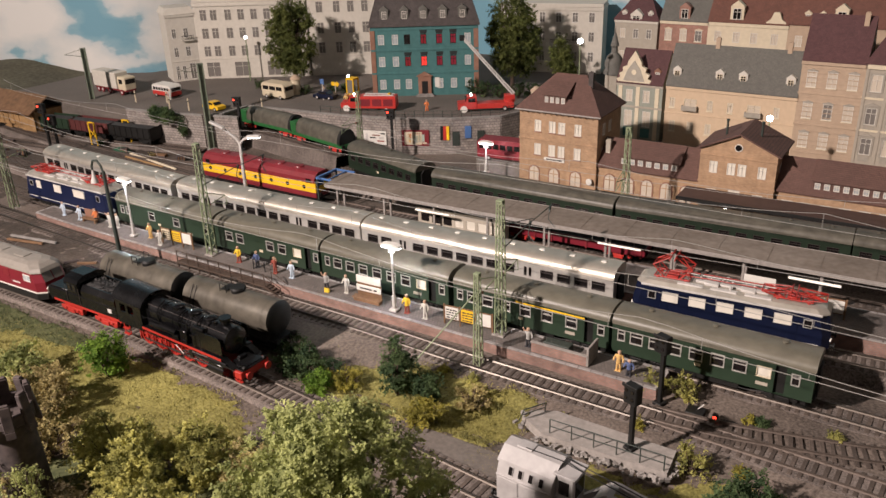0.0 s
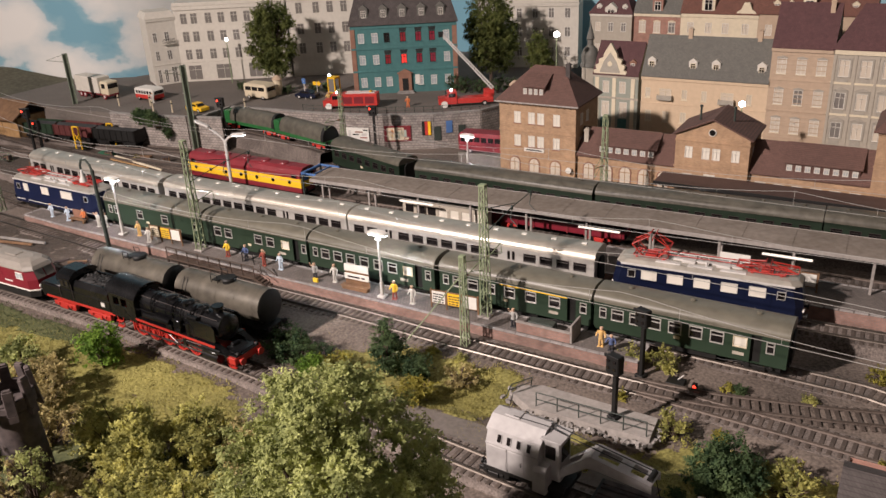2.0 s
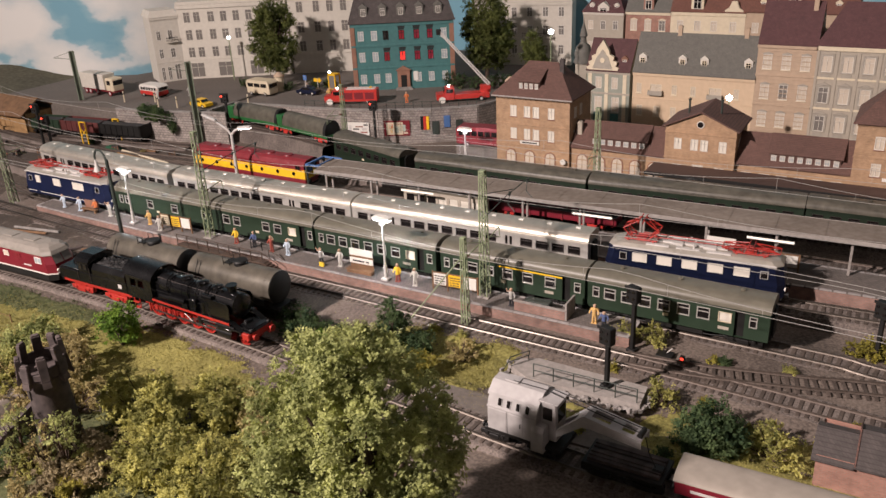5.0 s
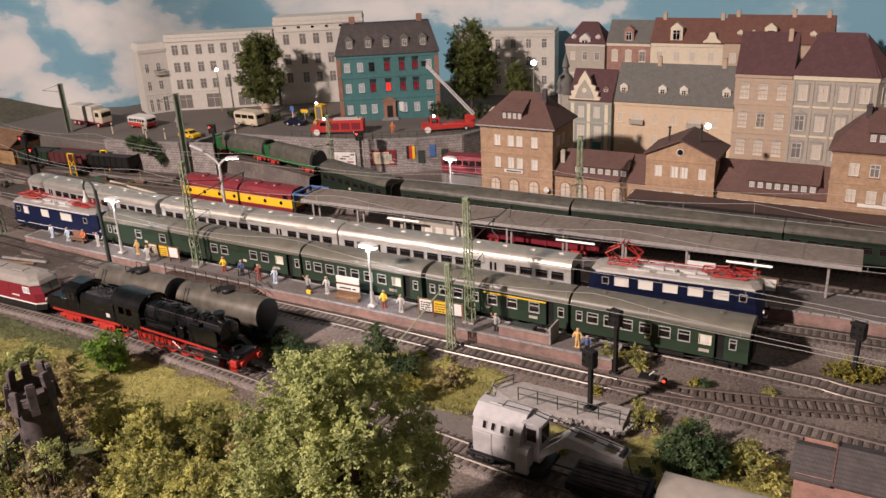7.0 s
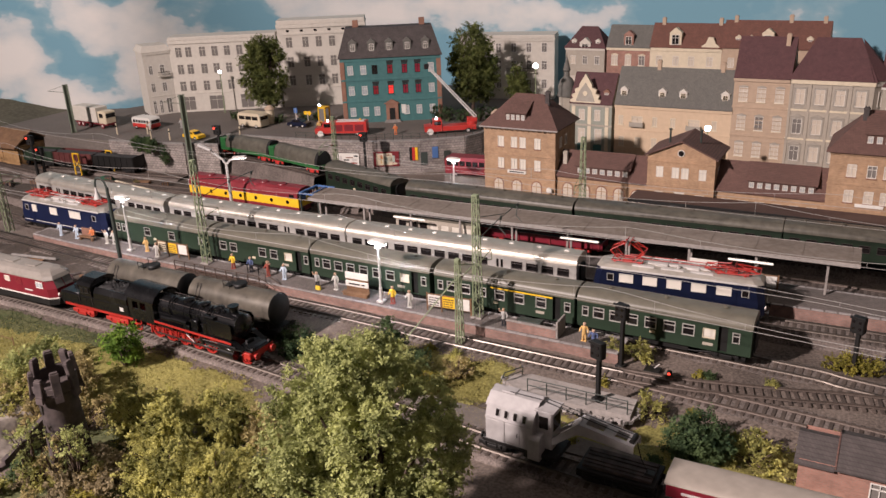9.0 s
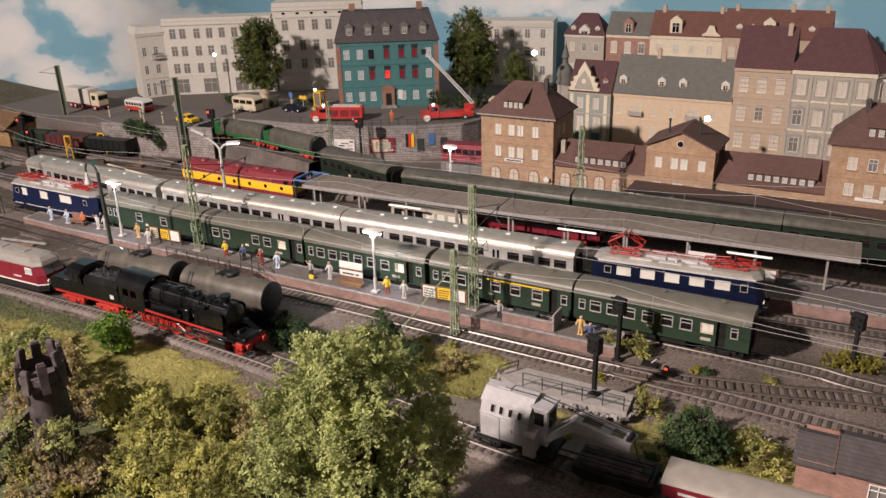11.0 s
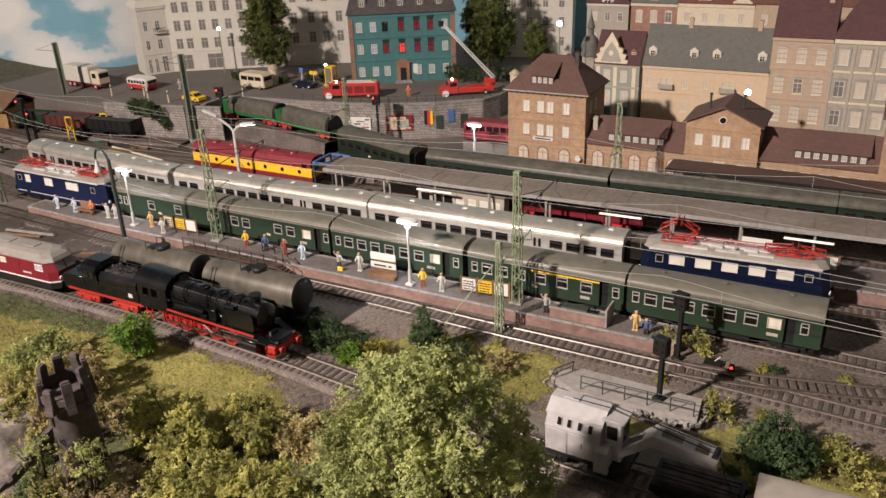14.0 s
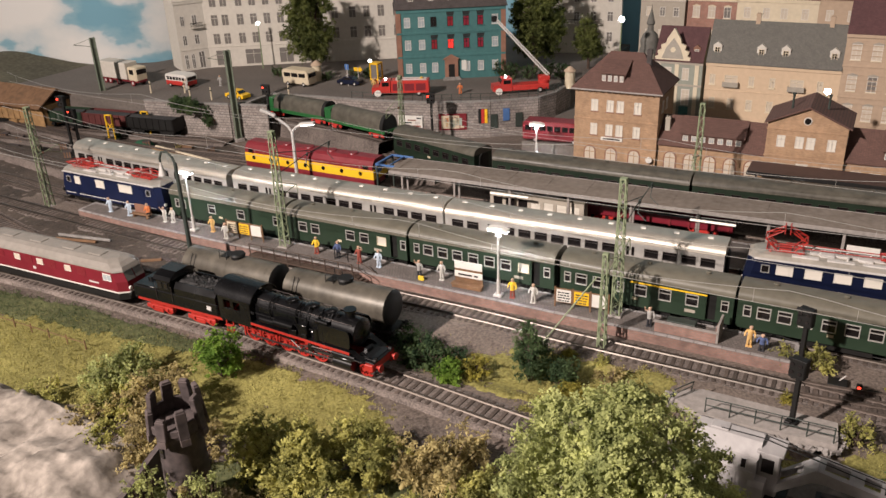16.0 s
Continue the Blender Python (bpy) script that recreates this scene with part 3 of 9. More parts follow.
def platforms():
    platform("brick-edged platform paved with small grey slabs", [(-965, 554), (-880, 550), (-640, 548), (-155, 547.5), (-155, 580), (-965, 580)], PZ)
    platform("wide island platform paved with grey slabs under a canopy", [(-585, 694), (-540, 678), (-200, 688), (-60, 698), (60, 703), (200, 708), (200, 758), (-400, 748), (-585, 722)], P2)
    platform("station platform in front of the brick building", [(-480, 866), (200, 884), (200, 934), (-480, 934)], PZ)


STREET = 60.0
WALL = [(-1160, 862), (-1090, 872), (-1010, 888), (-990, 910), (-988, 966), (-900, 976), (-846, 981), (-809, 986), (-719, 1006), (-641, 1043), (-582, 1086), (-569, 1122), (-566, 1180)]


def streets():
    poly = [(-1900, 830)] + WALL + [(-566, 1560), (-1900, 1560)]
    solo("street", G().prism([(x, y + 1.5) for x, y in poly], 6, STREET, "z"), "asphalt", "raised grey street in front of the town houses", "street", kind="structure")
    solo("pavement", G().prism([(-566, 985), (560, 985), (560, 1560), (-566, 1560)], 6, 26, "z"), "asphalt", "grey street between the station and the town houses", "street", kind="structure")
    t = thing("retaining_wall", "grey rough stone retaining wall below the street", "wall", kind="structure")
    body, cap = G(), G()
    for (ax, ay), (bx, by) in zip(WALL, WALL[1:]):
        L = math.hypot(bx - ax, by - ay)
        ux, uy = (bx - ax) / L, (by - ay) / L
        nx, ny = uy, -ux
        body.prism([(ax, ay), (bx, by), (bx + nx * 3, by + ny * 3), (ax + nx * 3, ay + ny * 3)], 5, STREET + 1, "z")
        cap.prism([(ax - nx * 2, ay - ny * 2), (bx - nx * 2, by - ny * 2), (bx + nx * 4, by + ny * 4), (ax + nx * 4, ay + ny * 4)], STREET + 1, STREET + 3.4, "z")
    body.prism([(-1010, 888), (-948, 901), (-948.6, 904), (-1010.6, 891)], 5, STREET + 1, "z")
    cap.prism([(-1010, 887), (-947, 900), (-948, 905), (-1011, 892)], STREET + 1, STREET + 3.4, "z")
    part("wall_body", body, "stone", t)
    part("coping", cap, "stonecap", t)


room(), backdrop(), ground(), tracks(), platforms(), streets()

# ---- rolling stock: local x along the track, z = 0 on the rail ----
def arc_roof(w, z0, rise, n=16, over=0.6):
    """Half-section of a coach roof, as (y, z)."""
    pts = []
    for i in range(n + 1):
        a = math.pi * i / n
        pts.append((-(w / 2 + over) * math.copysign(abs(math.cos(a)) ** 0.78, math.cos(a)), z0 + rise * abs(math.sin(a)) ** 0.92))
    return pts


def bogie(parent, x, axles, wheel_r=5.4, name="bogie", mat="chassis", wheelmat="chassis"):
    b = part(name, G().box(x - max(axles) - 7, x + max(axles) + 7, -11.5, -10, 3.5, 7.5, 0.4).box(x - max(axles) - 7, x + max(axles) + 7, 10, 11.5, 3.5, 7.5, 0.4)
             .box(x - 4, x + 4, -10, 10, 5, 9, 0.3).box(x - 5, x + 5, -12.6, -11.5, 2, 6, 0.3), mat, parent)
    for a in axles:
        g = G()
        for s in (-1, 1):
            g.cyl((x + a, s * 7.2, wheel_r), (x + a, s * 9.4, wheel_r), wheel_r, n=18)
            g.cyl((x + a, s * 6.6, wheel_r), (x + a, s * 7.2, wheel_r), wheel_r + 0.9, n=18)
            g.box(x + a - 1.8, x + a + 1.8, s * 11.3, s * 12.6, wheel_r - 1.4, wheel_r + 1.4, 0.2)
        g.cyl((x + a, -7, wheel_r), (x + a, 7, wheel_r), 1.1, n=8)
        part("wheelset", g, wheelmat, b)
    return b


def buffers(parent, L, z=12.0, mat="chassis"):
    for s in (-1, 1):
        for y in (-10, 10):
            part("buffer", G().cyl((s * (L / 2 - 4.5), y, z), (s * (L / 2 - 1.2), y, z), 1.2, n=8).cyl((s * (L / 2 - 1.2), y, z), (s * L / 2, y, z), 2.6, n=12), mat, parent)


def window(parent, frame_me, pane_me, m):
    w = part("window", frame_me, "", parent, m=m)
    part("pane", pane_me, "", w)
    return w


def window_set(name, w, h, framemat, panemat, bar=0.0, fr=0.7, split=None, proud=False):
    """Frame and pane meshes, upright in the xz plane and facing -y, centred."""
    f = G()
    f.box(-w / 2, w / 2, -0.35, 0.5, h / 2 - fr, h / 2).box(-w / 2, w / 2, -0.35, 0.5, -h / 2, -h / 2 + fr)
    f.box(-w / 2, -w / 2 + fr, -0.35, 0.5, -h / 2 + fr, h / 2 - fr).box(w / 2 - fr, w / 2, -0.35, 0.5, -h / 2 + fr, h / 2 - fr)
    if bar:
        f.box(-w / 2 + fr, w / 2 - fr, -0.25, 0.5, bar - fr * 0.4, bar + fr * 0.4)
    if split is not None:
        f.box(-fr * 0.4, fr * 0.4, -0.25, 0.5, -h / 2 + fr, h / 2 - fr)
    y0 = -0.18 if proud else 0.55
    p = G().box(-w / 2 + fr * 0.5, w / 2 - fr * 0.5, y0, y0 + 0.25, -h / 2 + fr * 0.5, h / 2 - fr * 0.5)
    return f.mesh("window", M[framemat]), p.mesh("pane", M[panemat])


GREEN_WIN = {k: window_set(k, *a) for k, a in {"big": (11.0, 11.2, "alu", "pane", 1.6, 0.8), "small": (6.5, 10.4, "alu", "pane", 1.6, 0.8), "blank": (11, 9.6, "cream", "panewhite", 0.0, 0.6)}.items()}
SILVER_WIN = {k: window_set(k, *a) for k, a in {"big": (12.8, 8.6, "steel", "pane", 1.6, 0.5), "door": (2.6, 9.0, "steel", "pane", 0.0, 0.4)}.items()}
DARK_WIN = {k: window_set(k, *a) for k, a in {"big": (11, 8.6, "steel", "pane", 1.6, 0.4)}.items()}


def coach(label, L, x, line, wins, sets, side, roof, axles, zroof=36.6, rise=9.0, w=33.0, stripe=None, doors=(), vents=0, top=0.0, group="coaches"):
    px, py, a = on_line(line, x)
    t = thing("passenger_coach", label, "railway coach", px, py, LZ[line] + top, a, group=group)
    holes = []
    for kind, cx in wins:
        ww, hh = {"big": (11.0, 11.2), "small": (6.5, 10.4), "blank": (11, 9.6), "door": (2.6, 9.0)}[kind]
        if sets is SILVER_WIN:
            ww, hh = {"big": (12.8, 8.6), "door": (2.6, 9.0)}[kind]
        if sets is DARK_WIN:
            ww, hh = 11, 8.6
        zc = 29.6 if sets is SILVER_WIN else 26.3
        holes.append((cx - ww / 2 + 0.2, zc - hh / 2 - 10 + 0.2, cx + ww / 2 - 0.2, zc + hh / 2 - 10 - 0.2))
    for d0, d1 in doors:
        holes.append((d0, -0.5 + 0.6, d1, 24.8))
    h = zroof - 10
    g = G().facade((-L / 2, -w / 2, 10), (1, 0, 0), (0, -1, 0), L, h, holes, 1.0)
    g.facade((-L / 2, w / 2, 10), (1, 0, 0), (0, 1, 0), L, h, [], 1.0)
    g.add([(-L / 2, -w / 2, 10), (L / 2, -w / 2, 10), (L / 2, w / 2, 10), (-L / 2, w / 2, 10)], [(0, 1, 2, 3)])
    for s in (-1, 1):
        g.add([(s * L / 2, -w / 2, 10), (s * L / 2, w / 2, 10), *[(s * L / 2, y, z) for y, z in reversed(arc_roof(w, zroof, rise * 0.94, over=0))]], [tuple(range(19))])
    # a black sheet inside stands in for the unlit space behind the openings
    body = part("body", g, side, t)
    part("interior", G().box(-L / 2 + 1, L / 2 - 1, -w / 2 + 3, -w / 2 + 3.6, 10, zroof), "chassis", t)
    for kind, cx in wins:
        window(t, *sets[kind], at(cx - L / 2, -w / 2 - 0.1, 29.6 if sets is SILVER_WIN else 26.3))
    r = G()
    outer, inner = arc_roof(w, zroof, rise), [(0, zroof - 0.4)]
    r.prism(outer, -L / 2 - 0.4, L / 2 + 0.4, "x", True)
    rf = part("roof", r, roof, t)
    if vents:
        for i in range(vents):
            vx = -L / 2 + L * (i + 0.5) / vents
            if sets is SILVER_WIN:
                part("roof_vent", G().box(vx - 2.6, vx + 2.6, -2.0, 2.0, zroof + rise - 1.0, zroof + rise + 0.7, 0.3), "white", rf)
            else:
                part("roof_vent", G().cyl((vx, 1.5, zroof + rise - 0.5), (vx, 1.5, zroof + rise + 0.9), 2.0, n=10).cyl((vx, 1.5, zroof + rise + 0.9), (vx, 1.5, zroof + rise + 1.5), 2.6, 1.6, n=10), roof, rf)
    part("gutter", G().box(-L / 2, L / 2, -w / 2 - 0.9, -w / 2, zroof - 0.7, zroof, 0.15).box(-L / 2, L / 2, w / 2, w / 2 + 0.9, zroof - 0.7, zroof, 0.15), roof, t)
    if stripe:
        part("stripe", G().box(stripe[0] - L / 2, stripe[1] - L / 2, -w / 2 - 0.25, -w / 2 - 0.02, 32.6, 34.0), "yellow", t, "yellow first-class stripe")
    # number plates on the side, as plain bars
    part("lettering", G().box(-L * 0.06, -L * 0.06 + 5, -w / 2 - 0.15, -w / 2 - 0.02, 16.5, 19.2), "cream", body)
    part("lettering", G().box(L * 0.24, L * 0.24 + 9, -w / 2 - 0.15, -w / 2 - 0.02, 14.5, 17.4), "greyhouse", body)
    u = G().box(-L / 2 + 1, L / 2 - 1, -12, 12, 8.2, 10).box(-L * 0.16, L * 0.16, -13, -6, 3.2, 8.2, 0.4).box(-L * 0.1, L * 0.2, 6, 13, 3.2, 8.2, 0.4)
    u.tube([(-L * 0.34, -12, 8), (-L * 0.2, -12, 4.6), (L * 0.2, -12, 4.6), (L * 0.34, -12, 8)], 0.5)
    part("underframe", u, "chassis", t)
    for s in (-1, 1):
        bogie(t, s * L * (0.37 if len(axles) == 2 else 0.36), axles)
        part("gangway", G().prism([(-8, 11), (8, 11), (8, 33), (4, 37), (-4, 37), (-8, 33)], s * (L / 2 + 0.4), s * (L / 2 + 2.2), "x"), "chassis", t)
        for y in (-1, 1):
            part("step", G().box(s * (L / 2 - 11), s * (L / 2 - 4), y * 14, y * 16.6, 4.5, 5.3).box(s * (L / 2 - 11), s * (L / 2 - 10.4), y * 14, y * 15, 4.5, 10).box(s * (L / 2 - 4.6), s * (L / 2 - 4), y * 14, y * 15, 4.5, 10), "chassis", t)
    buffers(t, L + 3)
    return t


def green_train():
    full = [("small", 8), ("big", 21), ("big", 37), ("big", 53), ("big", 70), ("big", 87), ("big", 104), ("blank", 122), ("small", 145)]
    few = [("big", 22), ("big", 38), ("big", 82), ("big", 99), ("blank", 120), ("small", 145)]
    pack = [("small", 10), ("small", 20), ("big", 62), ("big", 104), ("small", 152)]
    gr = "coaches of the green train"
    coach("dark green three-axle coach with silver window frames beside the platform", 158, -126, "C", full, GREEN_WIN, "green", "coachroof", (-9, 9), doors=[(130, 138)], vents=3, group=gr)
    coach("dark green coach with a yellow first-class stripe beside the platform", 152, -285, "C", [("small", 7), ("big", 20), ("big", 36), ("small", 56), ("big", 74), ("big", 95), ("big", 118), ("small", 145)], GREEN_WIN, "green", "coachroof", (-9, 9), stripe=(64, 130), doors=[(46, 51), (130, 138)], vents=3, group=gr)
    coach("dark green coach with seven silver-framed windows beside the platform", 152, -442, "C", full, GREEN_WIN, "green", "coachroof", (-9, 9), doors=[(130, 138)], vents=3, group=gr)
    coach("dark green coach with widely spaced windows beside the platform", 149, -597, "C", few, GREEN_WIN, "green", "coachroof", (-9, 9), doors=[(130, 138)], vents=3, group=gr)
    coach("dark green baggage coach with few windows beside the platform", 162, -756, "C", pack, GREEN_WIN, "green", "coachroof", (-9, 9), vents=3, group=gr)


def silver_train():
    w = [("big", 14), ("big", 31), ("door", 49), ("door", 54), ("big", 70), ("big", 87), ("big", 104), ("big", 121), ("big", 138), ("big", 155), ("big", 172), ("door", 190), ("door", 195), ("big", 212), ("big", 229), ("big", 246), ("big", 263)]
    for x in (-367, -648, -929):
        coach("long silver coach with dark windows and a bright metal roof", 277, x, "D", w, SILVER_WIN, "silver", "silverroof", (-14, 14), vents=9, zroof=38.6, rise=8.6, group="coaches of the silver train")


def dark_train():
    w = [("big", 12 + 17.5 * i) for i in range(13)]
    for x in (-60 + 122, -178, -418):
        coach("dark green express coach with a dull roof at the station", 238, x, "F", w, DARK_WIN, "blackgreen", "darkroof", (-14, 14), vents=6, group="coaches at the station")
    coach("dark green coach on the curve beside the retaining wall", 150, -630, "F", w[:8], DARK_WIN, "blackgreen", "darkroof", (-9, 9), vents=3, group="coaches at the station")


def panto(parent, x, z, raised):
    """A double-arm pantograph: two diamonds joined by crossed stays and a double shoe."""
    h, knee = (19, 17) if raised else (5.5, 25)
    base = G().box(x - 5, x + 5, -5, 5, z - 1, z + 1.6, 0.4)
    for y in (-8, 8):
        base.tube([(x - 15, y, z + 0.8), (x + 15, y, z + 0.8)], 0.7)
    for s in (-1, 1):
        base.tube([(x + s * 15, -8, z + 0.8), (x + s * 15, 8, z + 0.8)], 0.7).tube([(x + s * 7, -8, z + 1.2), (x + s * 7, 8, z + 1.2)], 0.6)
    p = part("pantograph", base, "red", parent, "red lattice pantograph")
    for s in (-1, 1):
        kx, kz = x + s * knee, z + h * 0.52 + 1
        lower, upper = G(), G()
        for y in (-1, 1):
            lower.tube([(x + s * 7, y * 8, z + 1.2), (kx, y * 7.4, kz)], 0.55)
            lower.tube([(x + s * 7, -y * 8, z + 1.2), (kx, y * 7.4, kz)], 0.42)
            upper.tube([(kx, y * 7.4, kz), (x + s * 1.6, y * 5.8, z + h + 1)], 0.55)
            upper.tube([(kx, -y * 7.4, kz), (x + s * 1.6, y * 5.6, z + h + 1)], 0.42)
            part("insulator", G().cyl((x + s * 12, y * 7, z - 1.4), (x + s * 12, y * 7, z + 1), 1.5, n=8), "red", p)
        lower.tube([(kx, -7.4, kz), (kx, 7.4, kz)], 0.5)
        part("lower_arm", lower, "red", p)
        part("upper_arm", upper, "red", p)
        part("contact_shoe", G().tube([(x + s * 2.2, -13, z + h + 0.2), (x + s * 2.2, -9, z + h + 1.8), (x + s * 2.2, 9, z + h + 1.8), (x + s * 2.2, 13, z + h + 0.2)], 0.5), "red", p)
    return p


def electric_loco(label, x, line, L, lit, raised=(True, True)):
    px, py, a = on_line(line, x)
    t = thing("electric_locomotive", label, "locomotive", px, py, LZ[line], a)
    w = 33.0
    # body outline from above, with rounded noses
    def plan(w, L, cut, round_):
        return [(-L / 2, -w / 2 + cut), (-L / 2 + round_, -w / 2), (L / 2 - round_, -w / 2), (L / 2, -w / 2 + cut), (L / 2, w / 2 - cut), (L / 2 - round_, w / 2), (-L / 2 + round_, w / 2), (-L / 2, w / 2 - cut)]
    b = G().prism(plan(w, L - 8, 5, 6), 9.5, 22, "z")
    top = plan(w - 1.2, L - 14, 6, 7)
    low = plan(w, L - 8, 5, 6)
    b.add([(x, y, 22) for x, y in low] + [(x, y, 39.5) for x, y in top], [(i, (i + 1) % 8, 8 + (i + 1) % 8, 8 + i) for i in range(8)])
    # the locomotive of the green train takes the lit copy of the blue
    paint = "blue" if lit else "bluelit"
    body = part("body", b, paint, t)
    r = G()
    levels = [(w - 0.4, L - 13, 39.5), (w - 1, L - 14, 40.7), (w - 7, L - 20, 43.4), (w - 16, L - 26, 44.4)]
    rings = [[(x, y, z) for x, y in plan(ww, ll, 6, 7)] for ww, ll, z in levels]
    r.add([p for q in rings for p in q], [(k * 8 + i, k * 8 + (i + 1) % 8, (k + 1) * 8 + (i + 1) % 8, (k + 1) * 8 + i) for k in range(3) for i in range(8)] + [tuple(range(24, 32))])
    roof = part("roof", r, "locoroof", t, "cream-grey roof")
    part("roof_edge", G().box(-L / 2 + 12, L / 2 - 12, -w / 2 - 0.5, -w / 2 + 0.6, 39.0, 40.9, 0.3), "lightgrey", roof)
    for i in range(7):
        part("insulator", G().cyl((-27 + i * 9, 7 - (i % 2) * 3, 43.6), (-27 + i * 9, 7 - (i % 2) * 3, 47.2), 1.5, 1.0, n=9), "lightgrey", roof)
    for x0, x1 in ((-44, -22), (-16, 6), (12, 34)):
        part("roof_panel", G().box(x0, x1, -12.5, -7.5, 42.2, 44.6, 0.5), "lightgrey", roof)
    part("roof_gear", G().box(-30, 30, -4, 4, 44, 46, 0.5).box(-22, -10, -7, 7, 43.5, 46.8, 0.6).box(8, 20, -7, 7, 43.5, 46.4, 0.6).cyl((0, -8, 44), (0, -8, 48.5), 1.2, n=8).cyl((-5, 8, 44), (-5, 8, 48.5), 1.2, n=8).tube([(-40, 3, 48.5), (40, 3, 48.5)], 0.5), "lightgrey", roof)
    part("roof_line", G().tube([(-60, -5, 48.8), (-20, -3, 48.8), (20, -3, 48.8), (60, -5, 48.8)], 0.45).tube([(-50, 6, 48.4), (50, 6, 48.4)], 0.45), "red", roof)
    panto(t, -L * 0.29, 45.2, raised[0])
    panto(t, L * 0.29, 45.2, raised[1])
    big = window_set("w", 14.0, 9.0, "frame", "panewhite" if lit else "paneblind", 0.0, 0.8, proud=True)
    for i in range(5 if lit else 0):
        window(t, *big, at(-L * 0.28 + i * L * 0.135, -w / 2 - 0.15, 31.2))
    for x, ww, sp in (() if lit else ((-L * 0.29, 10, None), (-L * 0.07, 15, 0), (L * 0.17, 22, 0))):
        window(t, *window_set("w", ww, 10.0, "frame", "panewhite", 0.0, 0.8, sp, proud=True), at(x, -w / 2 - 0.15, 31.2))
    cabw = window_set("w", 7, 7.5, "alu", "pane", 0.0, 0.6, proud=True)
    for s in (-1, 1):
        window(t, *cabw, at(s * (L / 2 - 22), -w / 2 - 0.15, 31))
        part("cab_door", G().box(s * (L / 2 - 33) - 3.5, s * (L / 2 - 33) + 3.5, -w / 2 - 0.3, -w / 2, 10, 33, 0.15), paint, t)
        part("windscreen", G().add([(s * (L / 2 - 5.0), -10, 27), (s * (L / 2 - 5.0), -0.6, 27), (s * (L / 2 - 6.6), -0.6, 37), (s * (L / 2 - 6.6), -9.6, 37)], [(0, 1, 2, 3)]).add([(s * (L / 2 - 5.0), 10, 27), (s * (L / 2 - 5.0), 0.6, 27), (s * (L / 2 - 6.6), 0.6, 37), (s * (L / 2 - 6.6), 9.6, 37)], [(0, 1, 2, 3)]), "pane", t)
        for y in (-10, 10):
            part("headlight", G().cyl((s * (L / 2 - 4.4), y, 17), (s * (L / 2 - 3.0), y, 17), 2.0, n=12), "white", t)
        bogie(t, s * L * 0.27, (-16, 16), 6.6)
    part("white_line", G().box(-L / 2 + 12, L / 2 - 12, -w / 2 - 0.2, -w / 2 - 0.02, 12.6, 13.4), "white", t)
    part("underframe", G().box(-L / 2 + 5, L / 2 - 5, -13, 13, 6.5, 9.6, 0.4).box(-16, 16, -14, 14, 2.5, 6.5, 0.6), "chassis", t)
    buffers(t, L)
    return t


